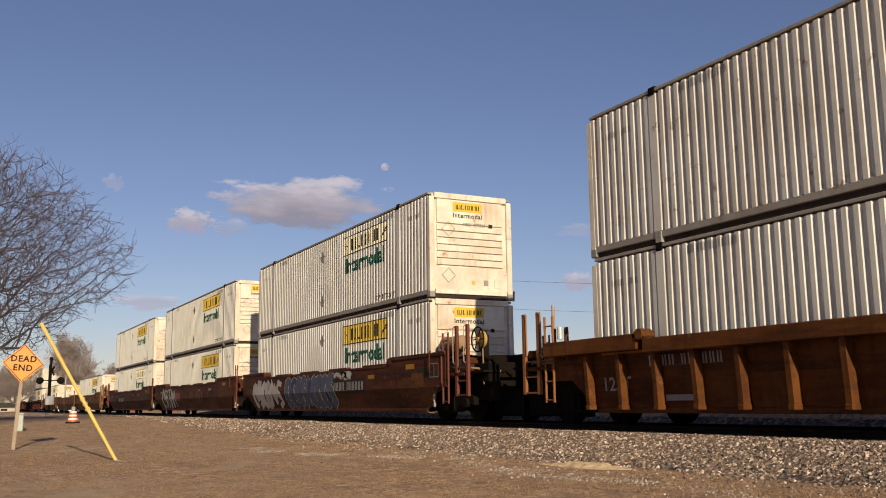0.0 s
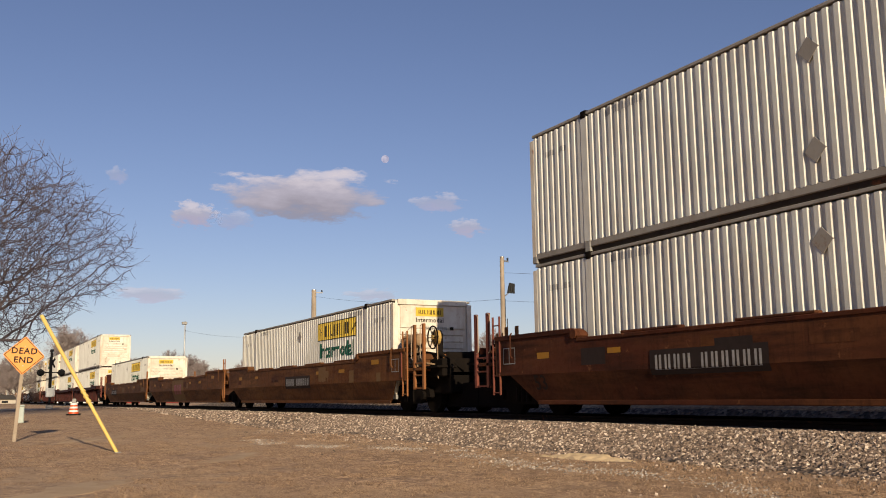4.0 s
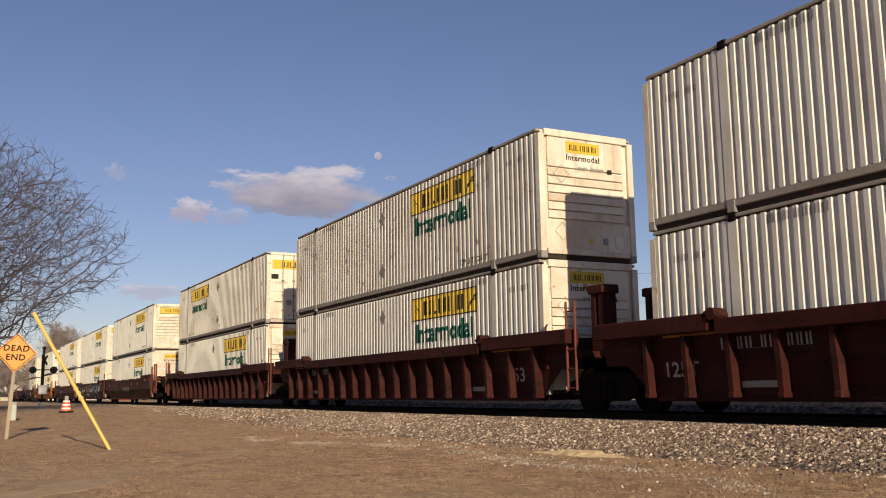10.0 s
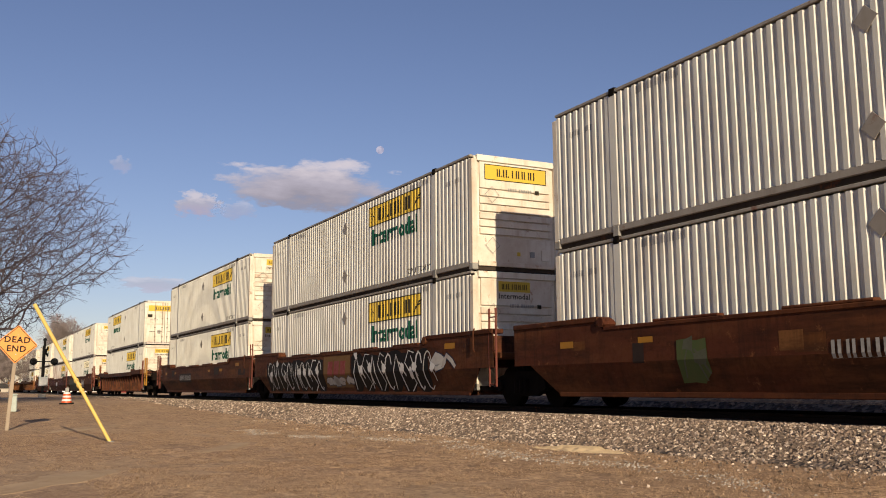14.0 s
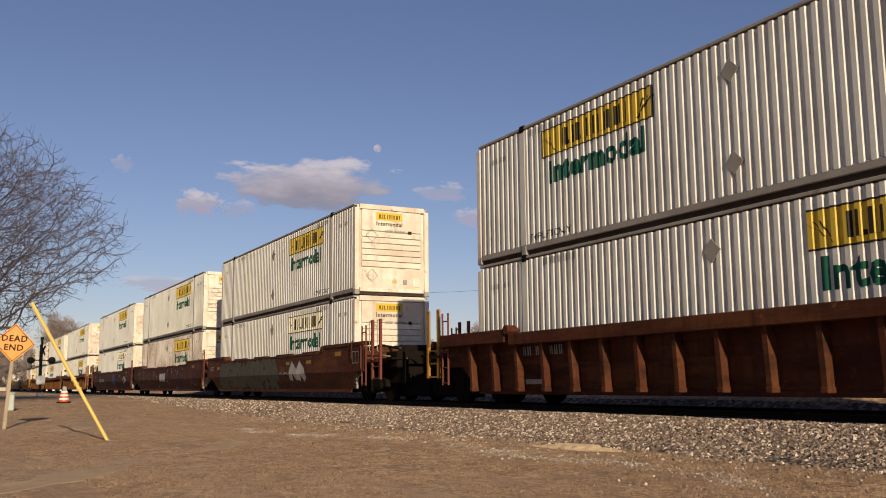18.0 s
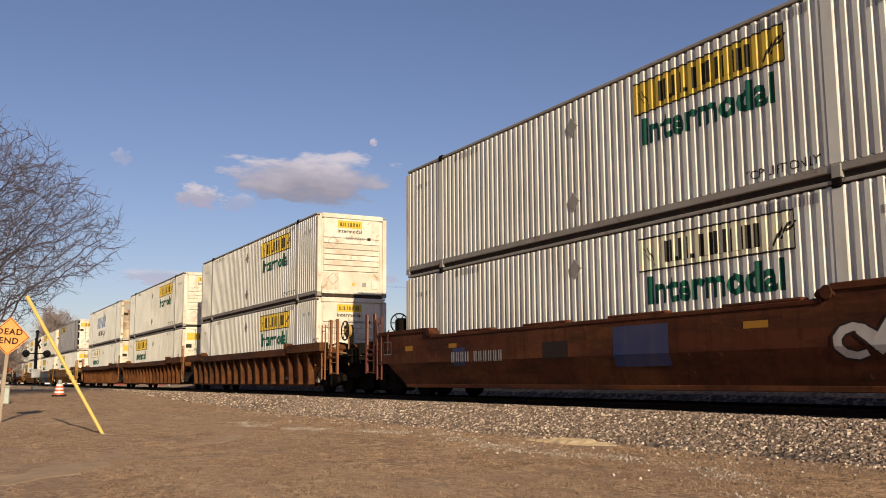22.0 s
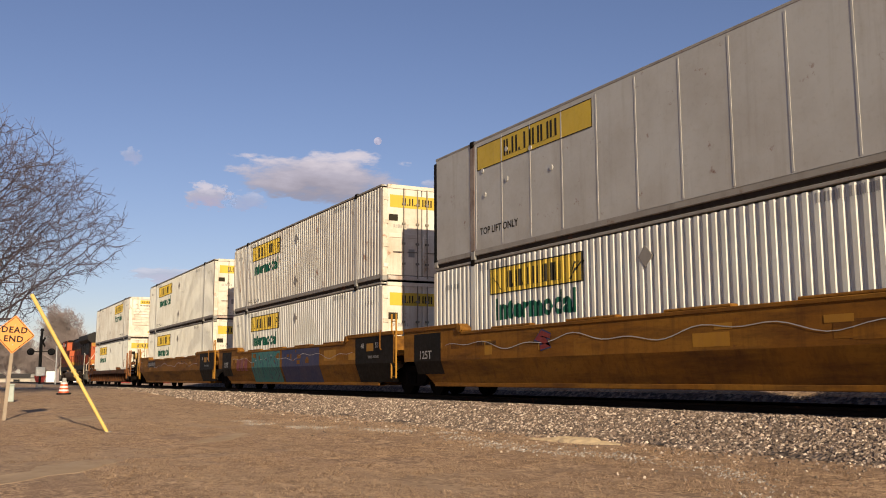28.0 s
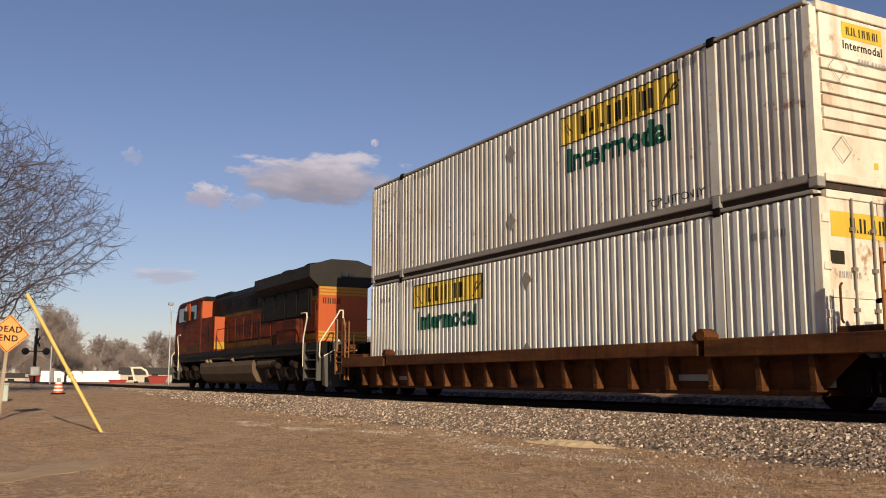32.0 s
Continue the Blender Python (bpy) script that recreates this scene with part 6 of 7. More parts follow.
painted("sand", (0.60, 0.45, 0.27), (0.30, 0.2, 0.11), 0.6, 0.0, 0.95)
bm = bmesh.new()
grid = {}
for i in range(61):
    for j in range(31):
        u, v = -1 + i / 30, -1 + j / 15
        x, y = -12.75 + 1.3 * u, 9.22 + 0.36 * v
        h = 0.09 * (1 - u * u - v * v) + 0.06 * noise.noise((u * 2.2, v * 2.2, 5)) + 0.03 * noise.noise((u * 9, v * 6, 8)) - 0.03
        grid[i, j] = bm.verts.new((x, y, lay(x, y) + min(h, 0.07 + 0.02 * noise.noise((u * 7, v * 7, 1)))))
for i in range(60):
    for j in range(30):
        bm.faces.new((grid[i, j], grid[i + 1, j], grid[i + 1, j + 1], grid[i, j + 1]))
tagged(part("sand_heap", bm, "sand"), "low heap of pale sand at the foot of the ballast", "sand heap")

# ---- trees ----
def grow(name, x, y, height, seed, material, label, limbs, levels, trunk, fork, reach, low=0.1, kids=2, start=0.0, floor=1.5):
    """A bare tree: tapered trunk, limbs and ever finer twigs. fork: height of the first limb; reach: length of a limb; no twig hangs below floor."""
    rnd = random.Random(seed)
    wood, twigs = ([], []), ([], [])

    def tube(p, q, r0, r1, n, store):
        d = q - p
        u = d.orthogonal().normalized()
        w = d.cross(u).normalized()
        k = len(store[0])
        for c0, r in ((p, r0), (q, r1)):
            for i in range(n):
                a = math.tau * i / n
                store[0].append(tuple(c0 + (u * math.cos(a) + w * math.sin(a)) * r))
        for i in range(n):
            j = (i + 1) % n
            store[1].append((k + i, k + j, k + n + j, k + n + i))

    def branch(p, d, length, r, level):
        segs = (0, 8, 5, 4, 3, 3)[level]
        r_end = max(0.008, r * 0.25)
        for i in range(segs):
            bend = Vector((rnd.gauss(0, 1), rnd.gauss(0, 1), rnd.gauss(0, 1))) * (0.09, 0.09, 0.13, 0.18, 0.22, 0.25)[level]
            rise = 0.03 if level == 1 else 0.03 if level < 4 else 0.10
            d = (d + bend + Vector((0, 0, rise))).normalized()
            q = p + d * length / segs
            if q.z < floor:
                d = Vector((d.x, d.y, abs(d.z) + 0.15)).normalized()
                q = p + d * length / segs
            ra, rb = r + (r_end - r) * i / segs, r + (r_end - r) * (i + 1) / segs
            tube(p, q, ra, rb, (0, 8, 6, 4, 3, 3)[level], wood if level < 3 else twigs)
            if level < levels and (i > 0 or level > 1):
                for _ in range(kids + (1 if level in (2, 3) else 0) + (1 if level == 1 else 0)):
                    if rnd.random() < 0.78:
                        side = d.cross(Vector((rnd.gauss(0, 1), rnd.gauss(0, 1), rnd.gauss(0, 1)))).normalized()
                        nd = (d * rnd.uniform(0.6, 1.0) + side * rnd.uniform(0.45, 0.9)).normalized()
                        branch(q, nd, length * rnd.uniform(0.32, 0.55) * (1.15 - 0.4 * i / segs), max(0.009, rb * rnd.uniform(0.45, 0.7)), level + 1)
            p = q

    c = new(name)
    c.location = (x, y, lay(x, y))
    tall = height * 0.55
    tube(Vector((0, 0, -0.2)), Vector((0, 0, fork)), trunk * 1.2, trunk * 0.9, 12, wood)
    tube(Vector((0, 0, fork)), Vector((0, 0, tall)), trunk * 0.9, trunk * 0.35, 10, wood)
    for k in range(limbs):
        u = k / (limbs - 1)
        a = start + k * 2.4 + rnd.uniform(-0.25, 0.25)
        el = low + (1.35 - low) * u ** 0.85
        z = fork + (tall - fork) * u
        branch(Vector((0, 0, z)), Vector((math.cos(a) * math.cos(el), math.sin(a) * math.cos(el), math.sin(el))), reach * (1 - 0.35 * u) * rnd.uniform(0.85, 1.1), trunk * (0.5 - 0.22 * u), 1)
    for pname, store in (("trunk", wood), ("crown", twigs)):
        me = bpy.data.meshes.new(pname)
        me.from_pydata(store[0], [], store[1])
        me.materials.append(MATS[material])
        part(pname, me, "", c)
    return tagged(c, label, "tree")


def spreading_tree(name, x, y, seed, label, middle, wide, tall, fork, points):
    """A bare broad-crowned tree: limbs grow step by step towards points strewn through the crown, then carry fine twigs."""
    rng = np.random.default_rng(seed)
    u = rng.normal(size=(points, 3))
    u /= np.linalg.norm(u, axis=1)[:, None]
    goals = u * (rng.random(points) ** 0.38)[:, None] * (1 + 0.16 * np.sin(u[:, :1] * 5 + 1) * np.cos(u[:, 2:] * 4))
    goals = goals * np.where(goals[:, 2:] < 0, (wide, wide, tall * 0.92), (wide, wide, tall)) + (0, 0, middle)
    step, reach, near = 0.3, 1.9, 0.42
    place = [np.array((0.02 * k, 0, 0.3 * k)) for k in range(int(fork / 0.3) + 1)]
    mother = [-1] + list(range(len(place) - 1))
    course = [np.array((0, 0, 1.0))] * len(place)
    for k in range(13):  # the great limbs, arching out from the trunk
        turn, lift = 1.3 + 2.4 * k, 0.12 + 0.10 * k
        i = len(mother) - 1 if k == 0 else max(2, int(fork / 0.3) - (12 - k) // 3)
        for j in range(int(rng.uniform(13, 19))):
            turn += rng.normal() * 0.07
            lift += 0.015 + rng.normal() * 0.06 if j < 9 else -0.05 + rng.normal() * 0.06
            d = np.array((math.cos(turn) * math.cos(lift), math.sin(turn) * math.cos(lift), math.sin(lift)))
            place.append(place[i] + d * step)
            mother.append(i)
            course.append(d)
            i = len(place) - 1
    gap = np.full(len(goals), 1e9)
    close = np.zeros(len(goals), int)
    first = 0
    for _ in range(110):
        fresh = np.array(place[first:])
        if len(fresh) == 0 or len(goals) == 0:
            break
        for a in range(0, len(fresh), 200):
            d = np.linalg.norm(goals[:, None] - fresh[None, a:a + 200], axis=2)
            j = d.argmin(1)
            best = d[np.arange(len(goals)), j]
            won = best < gap
            gap[won], close[won] = best[won], j[won] + a + first
        keep = gap > near
        goals, gap, close = goals[keep], gap[keep], close[keep]
        first = len(place)
        pull = {}
        for g, i in zip(goals[gap < reach], close[gap < reach]):
            d = g - place[i]
            pull[i] = pull.get(i, 0) + d / np.linalg.norm(d)
        for i, d in pull.items():
            d = d / np.linalg.norm(d) + 0.3 * course[i] + rng.normal(size=3) * 0.3
            d /= np.linalg.norm(d)
            place.append(place[i] + d * step)
            mother.append(i)
            course.append(d)
    girth = np.zeros(len(place))
    for i in range(len(place) - 1, 0, -1):
        girth[i] = max(girth[i], 0.0125 ** 2.35)
        girth[mother[i]] += girth[i]
    thick = girth ** (1 / 2.35)
    wood, twigs = ([], []), ([], [])

    def tube(p, q, r0, r1, n, store):
        d = Vector(q - p)
        a = d.orthogonal().normalized()
        b = d.cross(a).normalized()
        k = len(store[0])
        for c0, r in ((p, r0), (q, r1)):
            for i in range(n):
                w = math.tau * i / n
                store[0].append(tuple(Vector(c0) + (a * math.cos(w) + b * math.sin(w)) * r))
        for i in range(n):
            j = (i + 1) % n
            store[1].append((k + i, k + j, k + n + j, k + n + i))

    for i in range(1, len(place)):
        r = min(thick[i], 0.42)
        r0 = min(thick[mother[i]], r * 1.25, 0.45)
        tube(place[mother[i]], place[i], r0, r, 9 if r > 0.12 else 5 if r > 0.04 else 4, wood if r > 0.03 else twigs)
        if r < 0.034:
            for _ in range(2 if r < 0.02 else 1):
                if rng.random() < 0.72:
                    d = course[i] * rng.uniform(0.5, 1.0) + rng.normal(size=3) * 0.55
                    d /= np.linalg.norm(d)
                    p, l = place[i], rng.uniform(0.22, 0.5)
                    for k, (ra, rb) in enumerate(((0.0105, 0.0085), (0.0085, 0.005))):
                        q = p + d * l
                        tube(p, q, ra, rb, 3, twigs)
                        if k == 0 and rng.random() < 0.8:
                            e = d + rng.normal(size=3) * 0.6
                            tube(q, q + e / np.linalg.norm(e) * l * 0.8, 0.008, 0.004, 3, twigs)
                        p, d = q, d + rng.normal(size=3) * 0.3 + np.array((0, 0, 0.12))
                        d /= np.linalg.norm(d)
    c = new(name)
    c.location = (x, y, lay(x, y) - 0.1)
    for pname, store in (("trunk", wood), ("crown", twigs)):
        me = bpy.data.meshes.new(pname)
        me.from_pydata(store[0], [], store[1])
        me.materials.append(MATS["bark"])
        part(pname, me, "", c)
    return tagged(c, label, "tree")


spreading_tree("tree", -48.0, -1.3, 4, "large bare spreading tree with fine grey twigs", 7.8, 8.0, 5.4, 3.3, 8500)
far_tree = grow("bare_tree", -149, 14.6, 12, 40, "far_bark_haze", "bare leafless tree far beyond the track", 13, 4, 0.3, 2.2, 5.6, 0.25, 2)
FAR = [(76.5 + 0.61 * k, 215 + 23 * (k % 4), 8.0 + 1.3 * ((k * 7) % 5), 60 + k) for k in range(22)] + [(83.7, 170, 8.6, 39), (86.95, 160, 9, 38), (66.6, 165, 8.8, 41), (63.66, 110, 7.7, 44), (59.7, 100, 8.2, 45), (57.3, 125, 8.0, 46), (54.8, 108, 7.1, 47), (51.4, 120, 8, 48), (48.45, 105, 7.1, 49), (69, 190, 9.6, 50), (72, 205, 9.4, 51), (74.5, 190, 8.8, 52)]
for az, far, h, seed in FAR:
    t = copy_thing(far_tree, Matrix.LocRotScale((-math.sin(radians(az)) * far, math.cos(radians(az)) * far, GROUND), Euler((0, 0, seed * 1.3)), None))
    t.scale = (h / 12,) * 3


# ---- beyond the track: poles, lamps, buildings ----
def make_pole(x, y, h, lean, arm, label, r=0.14, shaft="pole_wood"):
    c = new("utility_pole")
    c.location = (x, y, GROUND)
    part("pole_shaft", rod(bmesh.new(), (0, 0, 0), (0, 0, h), r * 1.15, r * 0.8, n=12), shaft, c)
    part("pole_cap", rod(bmesh.new(), (0, 0, h), (0, 0, h + 0.06), r * 0.85, n=12), "galvanised", c)
    if arm:
        part("bracket", boxed(-0.05, 0.05, 0.1, 0.75, h - 0.22, h - 0.14), "galvanised", c)
        part("insulator", rod(bmesh.new(), (0, 0.7, h - 0.14), (0, 0.7, h + 0.04), 0.06), "wire_dark", c)
    c.rotation_euler = lean
    return tagged(c, label, "utility pole", "poles beyond the track")


def polar(az, dist):
    return -math.sin(radians(az)) * dist, math.cos(radians(az)) * dist


px, py = polar(59.0, 56)
pole = make_pole(px, py, 9.25, (0, 0, 0), True, "leaning wooden utility pole with cut-out switches", 0.15)
pole.rotation_euler = (radians(1.2), radians(0.9), radians(30))
part("switch_rack", bent([(0, 0.2, 6.9), (0, 0.85, 7.2), (0, 0.9, 7.6)], 0.035), "galvanised", pole)
for k in range(3):
    part("cutout_switch", rod(bmesh.new(), (0.05 * k, 0.7 + 0.25 * k, 7.15), (0.1, 0.8 + 0.22 * k, 7.75), 0.08, n=8), "wire_dark", pole)
part("drip_loop", bent([(0, 0.3, 6.8), (0, 0.32, 5.0), (0, 0.45, 4.75), (0, 0.55, 5.0), (0, 0.55, 5.6)], 0.025), "wire_dark", pole)
px, py = polar(55.9, 78)
pole = make_pole(px, py, 8.95, (0, 0, 0), False, "dark utility pole with a silver transformer can", 0.17)
part("transformer", rod(bmesh.new(), (0.1, 0.55, 6.2), (0.1, 0.55, 7.2), 0.26, n=14), "box_silver", pole)
px, py = polar(70.55, 78)
make_pole(px, py, 9.85, (0, 0, 0), True, "wooden utility pole beyond the track", 0.24)
px, py = polar(78.1, 105)
pole = make_pole(px, py, 9.3, (0, 0, 0), False, "grey steel pole with a small lamp by the crossing", 0.08, "galvanised")
part("lamp_head", boxed(-0.2, 0.2, -0.35, 0.2, 9.0, 9.3, bevel=0.06), "decal_grey", pole)
for az, far, h in ((84.5, 120, 4.9), (86.86, 100, 5.2)):
    px, py = polar(az, far)
    pole = make_pole(px, py, h, (0, 0, 0), False, "slim pale steel pole beyond the crossing", 0.09, "galvanised")
px, py = polar(73.97, 150)
make_pole(px, py, 6.3, (0, 0, 0), True, "thin far utility pole beyond the track", 0.16)


for az, far, h in ((37.7, 90, 8.8), (39.05, 97, 8.5)):
    px, py = polar(az, far)
    pole = make_pole(px, py, h, (0, 0, 0), False, "dark utility pole with a wooden crossarm", 0.14)
    part("crossarm", boxed(-1.25, 1.25, -0.06, 0.06, h - 0.5, h - 0.38, bevel=0.01), "pole_wood", pole)
    for dx in (-1.15, -0.55, 0.55, 1.15):
        part("insulator", rod(bmesh.new(), (dx, 0, h - 0.38), (dx, 0, h - 0.2), 0.05), "wire_dark", pole)
    pole.rotation_euler = (0, 0, radians(az))


def make_wire(az0, d0, z0, az1, d1, z1, sag):
    a, b = polar(az0, d0), polar(az1, d1)
    pts = []
    for k in range(15):
        u = k / 14
        pts.append((a[0] + (b[0] - a[0]) * u, a[1] + (b[1] - a[1]) * u, z0 + (z1 - z0) * u - sag * 4 * u * (1 - u)))
    bm = bmesh.new()
    rings = [[bm.verts.new((x + dx, y + dy, z + dz)) for dx, dy, dz in ((0.009, 0.009, 0), (-0.009, -0.009, 0), (0, 0, 0.014))] for x, y, z in pts]
    for p, q in zip(rings, rings[1:]):
        for k in range(3):
            bm.faces.new((p[k], q[k], q[(k + 1) % 3], p[(k + 1) % 3]))
    return tagged(part("overhead_wire", bm, "wire_dark"), "thin dark overhead wire between the poles", "wire", "wires beyond the track")


make_wire(59.0, 56, 6.0, 31, 70, 5.7, 0.3)
make_wire(59.0, 56, 7.7, 31, 72, 7.8, 0.3)
make_wire(70.55, 78, 8.7, 59.0, 56, 6.1, 0.4)
make_wire(78.1, 105, 7.7, 70.55, 78, 5.8, 0.6)


def make_lot_lamp(az, dist, h):
    x, y = polar(az, dist)
    c = new("parking_lamp")
    c.location = (x, y, GROUND)
    part("lamp_pole", rod(bmesh.new(), (0, 0, 0), (0, 0, h - 0.2), 0.1, 0.075, n=12), "fixture_brown", c)
    part("hub", boxed(-0.14, 0.14, -0.14, 0.14, h - 0.3, h - 0.05, bevel=0.03), "fixture_brown", c)
    for k in range(4):
        a = k * 90 + 25
        m = pose(0, 0, 0, 0, 0, a)
        part("lamp_arm", boxed(0.1, 0.45, -0.04, 0.04, h - 0.2, h - 0.12), "fixture_brown", c, "", m)
        part("lamp_head", boxed(0.42, 1.3, -0.33, 0.33, h - 0.26, h + 0.06, bevel=0.05), "fixture_brown", c, "", m)
        part("lens", boxed(0.55, 1.2, -0.24, 0.24, h - 0.275, h - 0.262), "lamp_lens", c, "", m)
    return tagged(c, "brown parking-lot lamp with four box heads", "street lamp", "parking-lot lamps")


make_lot_lamp(43.2, 43, 8.75)
make_lot_lamp(52.45, 92, 8.0)
x, y = polar(39.5, 44)
c = new("street_lamp")
c.location = (x, y, GROUND - 0.3)
part("lamp_pole", rod(bmesh.new(), (0, 0, 0), (0, 0, 5.2), 0.07, n=10), "galvanised", c)
part("curved_arm", bent([(0, 0, 4.8), (0.2, 0.1, 5.5), (0.45, 0.2, 5.85), (0.75, 0.3, 5.95)], 0.03), "galvanised", c)
part("lamp_head", boxed(0.7, 1.1, 0.2, 0.42, 5.88, 6.02, bevel=0.05), "lamp_lens", c)
tagged(c, "slim grey street lamp with a curved arm", "street lamp")


def make_trailer(x, y, l, h, turn):
    c = new("box_trailer")
    c.location = (x, y, GROUND - 0.15)
    c.rotation_euler = (0, 0, radians(turn))
    part("body", boxed(-l / 2, l / 2, -1.3, 1.3, 0.3, h, bevel=0.04), "trailer_white", c)
    part("bottom_rail", boxed(-l / 2, l / 2, -1.32, 1.32, 0.2, 0.32), "rail_grey", c)
    for dx in (-l / 2 + 1.2, -l / 2 + 2.5, l / 2 - 1.5):
        part("wheel", rod(bmesh.new(), (dx, -1.2, 0.5), (dx, 1.2, 0.5), 0.5, n=16), "rubber", c)
    return tagged(c, "white box trailer parked beyond the crossing", "trailer")


x, y = polar(82.85, 210)
make_trailer(x, y, 15.6, 2.85, 82.85)


def make_shed(az, dist, w, h, roof, label, wall="far_wall"):
    x, y = polar(az, dist)
    c = new("building")
    c.location = (x, y, GROUND)
    c.rotation_euler = (0, 0, radians(az))
    part("wall", boxed(-w / 2, w / 2, -4, 4, 0, h), wall, c)
    part("roof", prism(bmesh.new(), [(-4.4, h), (4.4, h), (0, h + roof)], -w / 2 - 0.4, w / 2 + 0.4, axis="x"), "far_roof", c)
    for k in range(max(1, int(w / 4))):
        px = -w / 2 + 2 + 4 * k
        part("window", boxed(px - 0.6, px + 0.6, -4.03, -3.98, h * 0.45, h * 0.78), "window_dark", c)
    part("door", boxed(w / 2 - 1.4, w / 2 - 0.5, -4.04, -3.98, 0, 2.1), "rail_grey", c)
    return tagged(c, label, "building")


# plain unseen houses close the street behind the lawn; added to block sky light
for hx, hy, w in ((-64, -34, 16), (-40, -31, 18), (-16, -30, 18), (10, -31, 20), (36, -32, 18), (60, -34, 16)):
    c = new("house")
    c.location = (hx, hy, GROUND)
    part("wall", boxed(-w / 2, w / 2, -5, 5, 0, 5.2), "far_wall", c)
    part("roof", prism(bmesh.new(), [(-5.5, 5.2), (5.5, 5.2), (0, 8.2)], -w / 2 - 0.4, w / 2 + 0.4, axis="x"), "far_roof", c)
    tagged(c, "added plain house, unseen, that screens low sky light from the train", "house", "houses behind the lawn")
make_shed(79.3, 190, 9.5, 2.0, 1.3, "low dark-roofed house far beyond the crossing")
make_shed(87.3, 215, 14, 1.4, 0.9, "low grey-roofed house far down the road")
make_shed(63.2, 120, 26, 2.4, 0.3, "low pale building beyond the track", "trailer_white")
make_shed(71.0, 190, 14, 3.4, 0.3, "white flat-roofed building behind the poles", "trailer_white")


def make_digger(az, dist):
    x, y = polar(az, dist)
    c = new("excavator")
    c.location = (x, y, GROUND)
    c.rotation_euler = (0, 0, radians(az))
    for s in (-1, 1):
        part("track", boxed(-1.6, 1.6, s * 0.9, s * 1.5, 0, 0.85, bevel=0.25), "rubber", c)
    part("house", boxed(-1.6, 1.0, -1.3, 1.3, 0.95, 2.1, bevel=0.1), "rubber", c)
    part("cab", boxed(-0.2, 1.1, -1.3, -0.3, 1.0, 2.8, bevel=0.1), "window_dark", c)
    bm = prism(bmesh.new(), [(-0.3, 1.6), (-1.2, 3.6), (-2.4, 4.3), (-4.4, 4.2), (-4.3, 3.9), (-2.5, 3.9), (-1.5, 3.3), (-0.8, 1.6)], -0.2, 0.2)
    part("boom", bm, "digger_cream", c)
    part("stick", prism(bmesh.new(), [(-4.6, 4.2), (-4.1, 4.1), (-3.3, 1.2), (-3.7, 1.1)], -0.16, 0.16), "digger_cream", c)
    part("bucket", prism(bmesh.new(), [(-3.8, 1.2), (-3.0, 1.2), (-2.6, 0.4), (-3.4, 0.2)], -0.5, 0.5), "rubber", c)
    return tagged(c, "cream-coloured excavator with a raised boom", "excavator")


digger = make_digger(79.0, 140)
digger.scale = (0.66, 0.66, 0.66)
for az, d, w, h in ((78.7, 135, 2.6, 1.25), (80.9, 150, 2.6, 0.7), (85.3, 168, 1.8, 1.4)):
    x, y = polar(az, d)
    c = new("skip")
    c.location, c.rotation_euler = (x, y, GROUND + 0.2), (0, 0, radians(az))
    part("skip_body", prism(bmesh.new(), [(-w / 2 + 0.4, 0), (w / 2 - 0.4, 0), (w / 2, h), (-w / 2, h)], -1.1, 1.1), "far_red", c)
    part("rim", boxed(-w / 2 - 0.05, w / 2 + 0.05, -1.15, 1.15, h, h + 0.1), "far_red", c)
    tagged(c, "red steel skip beyond the crossing", "skip", "red skips")

# ---- sky: moon and drifting clouds, far off ----
def cloud_mat(name, seed, dark, cover):
    m = bpy.data.materials.new(name)
    m.use_nodes = True
    nt = m.node_tree
    nt.nodes.remove(nt.nodes["Principled BSDF"])
    out = nt.nodes["Material Output"]
    tc = nt.nodes.new("ShaderNodeTexCoord")
    gen = tc.outputs["Object"]
    mp = nt.nodes.new("ShaderNodeMapping")
    mp.inputs["Location"].default_value = (seed, seed * 0.7, 0)
    nt.links.new(gen, mp.inputs[0])
    n1 = noise_node(nt, mp.outputs[0], 1.7, 8, 0.6)
    ln = nt.nodes.new("ShaderNodeVectorMath")
    ln.operation = "LENGTH"
    nt.links.new(gen, ln.inputs[0])
    fall = nt.nodes.new("ShaderNodeMath")
    fall.operation = "MULTIPLY_ADD"
    nt.links.new(ln.outputs["Value"], fall.inputs[0])
    fall.inputs[1].default_value = -0.52
    nt.links.new(n1, fall.inputs[2])
    alpha = ramp(nt, fall.outputs[0], [(0.05 + 0.1 * (1 - cover), (0, 0, 0)), (0.15 + 0.1 * (1 - cover), (cover * 0.75,) * 3), (0.27 + 0.1 * (1 - cover), (cover,) * 3)])
    sep = nt.nodes.new("ShaderNodeSeparateXYZ")
    nt.links.new(gen, sep.inputs[0])
    lit = nt.nodes.new("ShaderNodeMath")
    lit.operation = "MULTIPLY_ADD"
    nt.links.new(sep.outputs["Y"], lit.inputs[0])
    lit.inputs[1].default_value = 0.55
    nt.links.new(n1, lit.inputs[2])
    # painted cloud light: glowing colour, paler on top, greyer at the base
    col = ramp(nt, lit.outputs[0], [(0.15, tuple(v * 0.62 for v in dark)), (0.55, (0.32, 0.32, 0.315)), (0.85, (0.46, 0.45, 0.41))])
    em = nt.nodes.new("ShaderNodeEmission")
    nt.links.new(col, em.inputs[0])
    tr = nt.nodes.new("ShaderNodeBsdfTransparent")
    mx = nt.nodes.new("ShaderNodeMixShader")
    nt.links.new(alpha, mx.inputs[0])
    nt.links.new(tr.outputs[0], mx.inputs[1])
    nt.links.new(em.outputs[0], mx.inputs[2])
    nt.links.new(mx.outputs[0], out.inputs[0])
    MATS[name] = m


CLOUDS = []
FARSKY = 3000.0


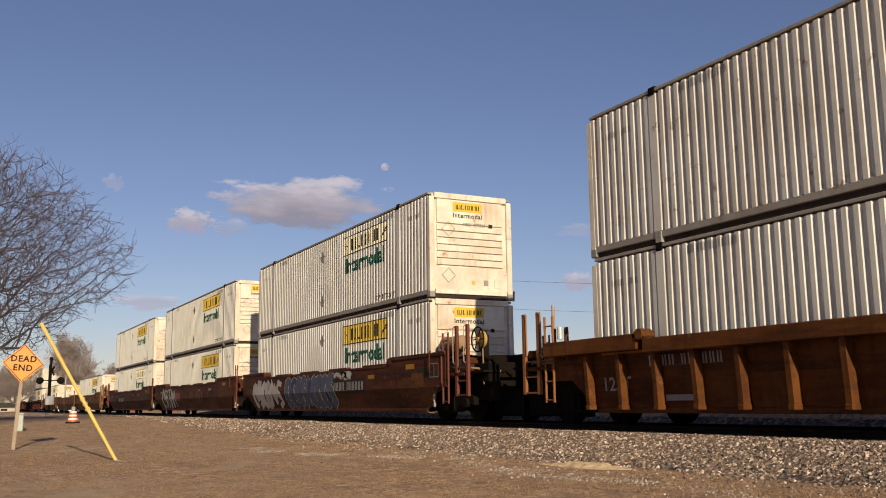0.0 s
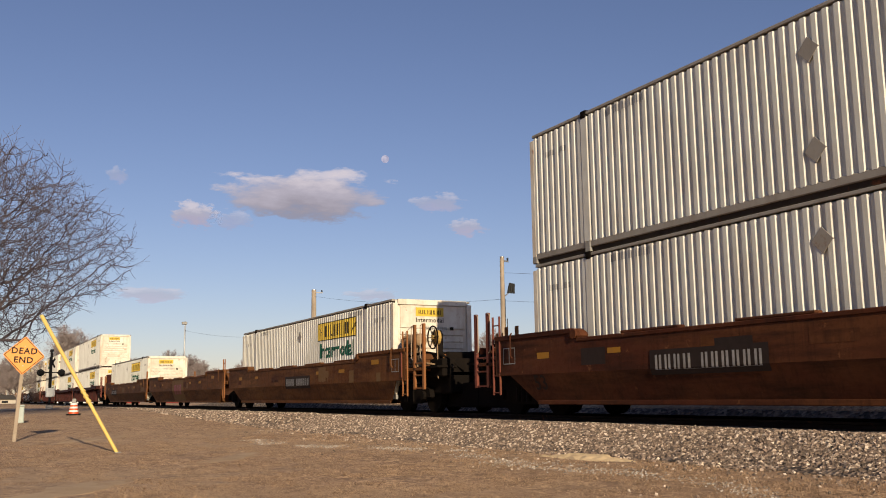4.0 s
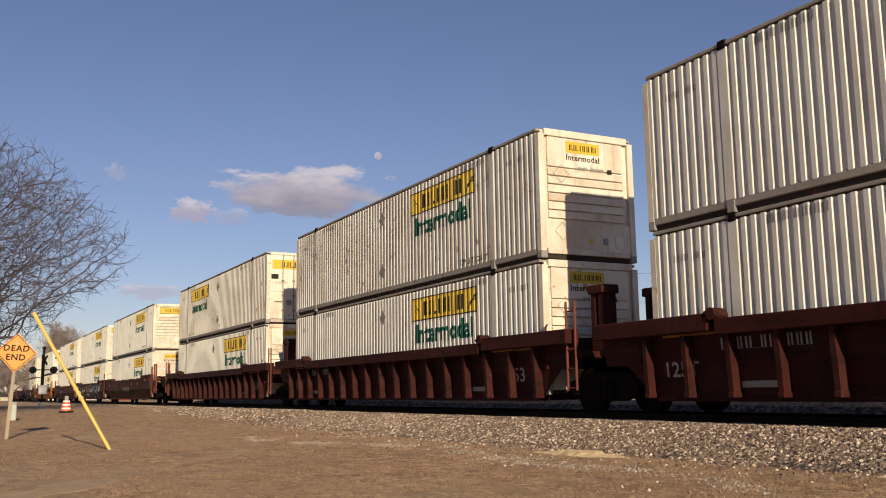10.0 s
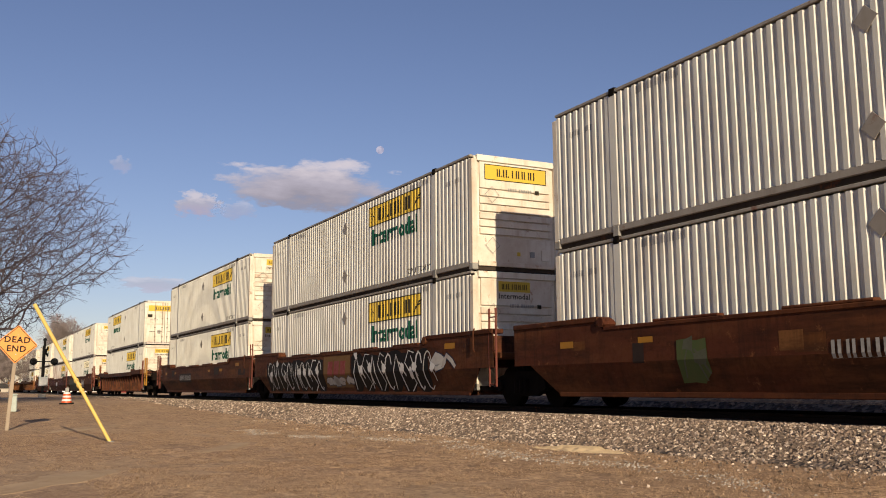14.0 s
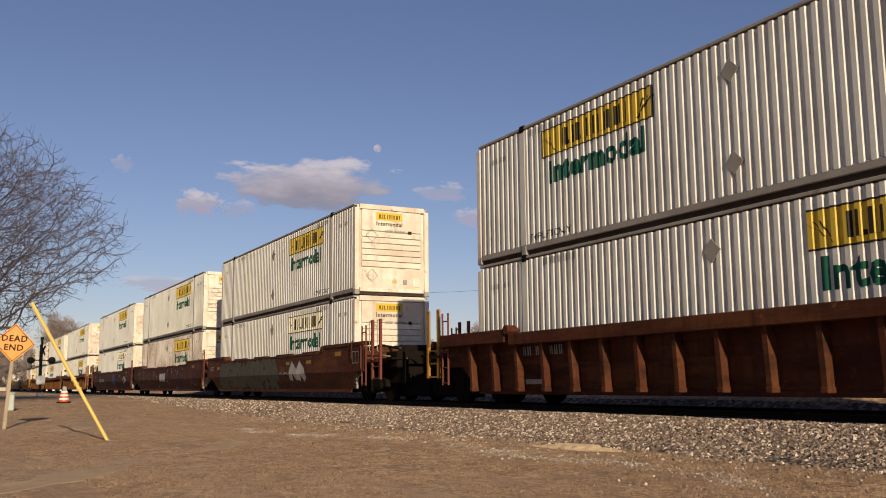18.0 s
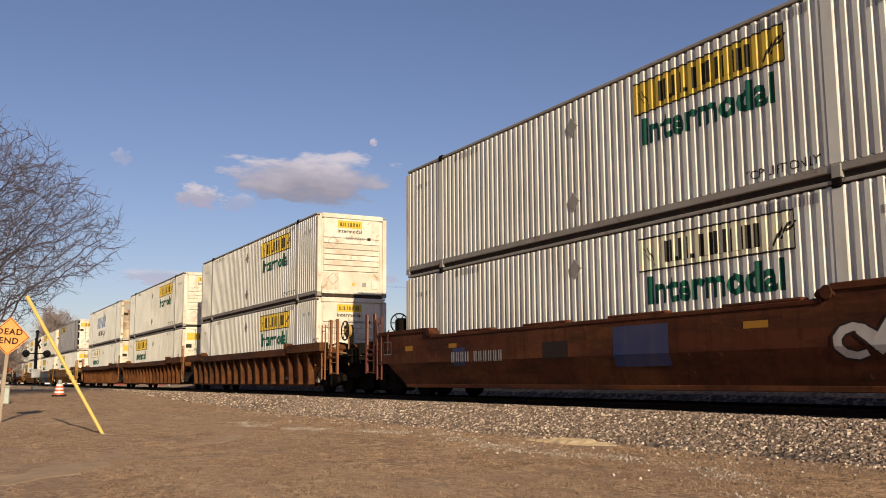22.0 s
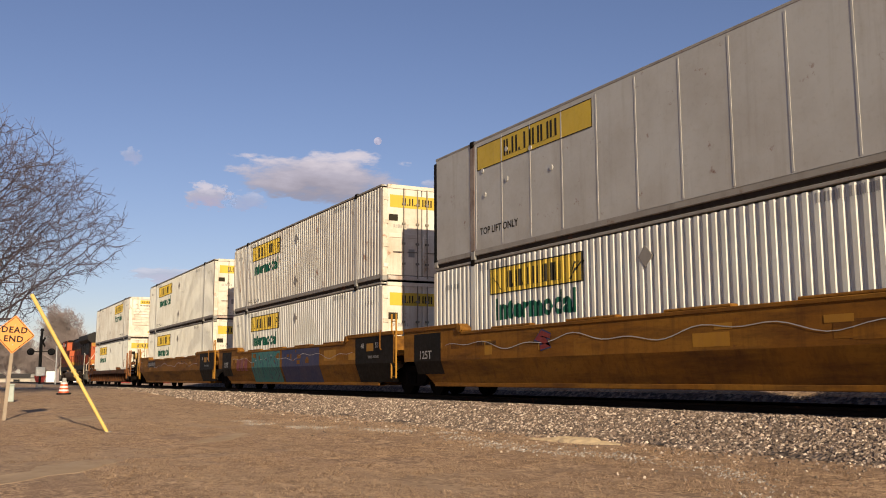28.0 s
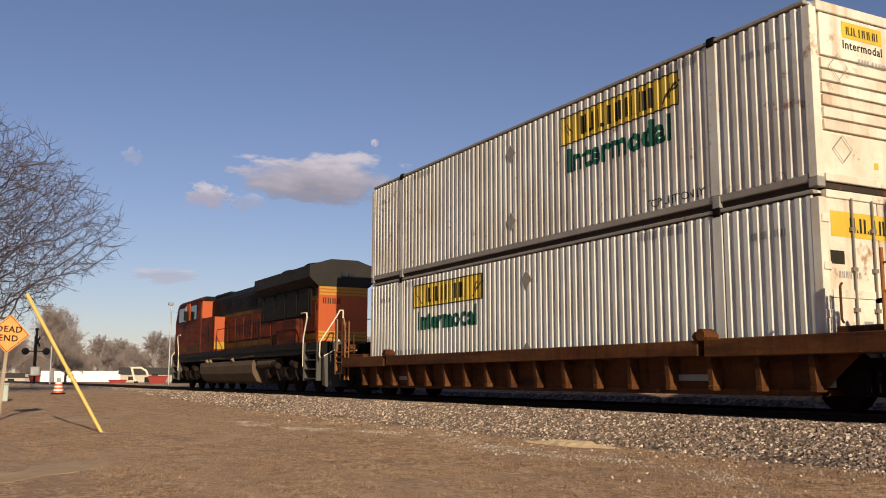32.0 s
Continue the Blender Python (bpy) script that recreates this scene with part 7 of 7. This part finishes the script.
def make_cloud(az, el, wide, tall, seed, dark=(0.36, 0.34, 0.40), cover=1.0):
    name = f"cloud_{seed}"
    cloud_mat(name, seed * 1.7, dark, cover)
    c = new("cloud")
    bm = bmesh.new()
    n = 8
    grid = [[bm.verts.new((-1 + 2 * i / n, -1 + 2 * j / n, -0.12 * ((i / n - 0.5) ** 2 + (j / n - 0.5) ** 2))) for j in range(n + 1)] for i in range(n + 1)]
    for i in range(n):
        for j in range(n):
            bm.faces.new((grid[i][j], grid[i + 1][j], grid[i + 1][j + 1], grid[i][j + 1]))
    p = part("vapour", bm, name, c)
    p.scale = (FARSKY * math.tan(radians(wide / 2)), FARSKY * math.tan(radians(tall / 2)), 100)
    p.visible_shadow = False
    tagged(c, "small drifting cumulus cloud with a grey base" if cover > 0.6 else "thin wisp of drifting cloud", "cloud", "clouds")
    CLOUDS.append((c, az, el))


make_cloud(71.4, 12.2, 11.6, 3.9, 1, (0.34, 0.335, 0.335))
make_cloud(78.0, 10.8, 3.4, 1.9, 2, (0.5, 0.46, 0.5), 0.85)
make_cloud(63.1, 11.7, 4.0, 1.5, 3, (0.6, 0.52, 0.54), 0.5)
make_cloud(61.3, 10.2, 3.0, 1.4, 4, (0.6, 0.5, 0.5), 0.6)
make_cloud(80.4, 6.05, 5.0, 1.3, 5, (0.6, 0.52, 0.54), 0.55)
make_cloud(54.5, 7.2, 2.6, 1.6, 6, (0.55, 0.48, 0.5), 0.75)
make_cloud(43.1, 6.0, 8.0, 1.7, 7, (0.55, 0.48, 0.52), 0.6)
make_cloud(82.4, 12.9, 1.6, 1.3, 8, (0.6, 0.56, 0.6), 0.35)
make_cloud(67.1, 6.1, 4.0, 1.0, 9, (0.6, 0.5, 0.5), 0.45)
make_cloud(75.6, 10.6, 3.0, 1.5, 10, (0.45, 0.42, 0.48), 0.4)
make_cloud(54.3, 10.3, 3.4, 1.2, 11, (0.6, 0.54, 0.55), 0.3)
m, nt, b, vec = start_mat("moon_face", 1.0, 0, False)
nt.links.new(ramp(nt, noise_node(nt, vec, 0.05, 3, 0.6), [(0.4, (0.42, 0.46, 0.56)), (0.6, (0.66, 0.68, 0.72))]), b.inputs["Emission Color"])
b.inputs["Emission Strength"].default_value = 0.55
b.inputs["Base Color"].default_value = (0, 0, 0, 1)
bm = bmesh.new()
bmesh.ops.create_uvsphere(bm, u_segments=24, v_segments=16, radius=14)
moon = part("moon", bm, "moon_face")
mx, my = polar(66.18, 3300)
moon.location = (mx, my, EYE + 3300 * math.tan(radians(14.4)))
moon.visible_shadow = False
tagged(moon, "pale daytime moon in the blue sky", "moon")


# ---- what moves ----
def motions():
    """The train rolls past towards +x; the clouds drift."""
    for thing, x, z, turned in RIDERS:
        walk(thing, [(t, pose(x + s, YT, z, 0, 0, 180 if turned else 0)) for t, s in TRAIN])
    for c, az, el in CLOUDS:
        rows = []
        for t in (0, 16, 32):
            q = az - 1.75 * t / 32
            x, y = polar(q, FARSKY)
            p = Vector((x, y, EYE + FARSKY * math.tan(radians(el))))
            rows.append((t, look(p, (0, 0, EYE)) @ pose(0, 0, 0, 0, 180, 0)))
        walk(c, rows)


motions()
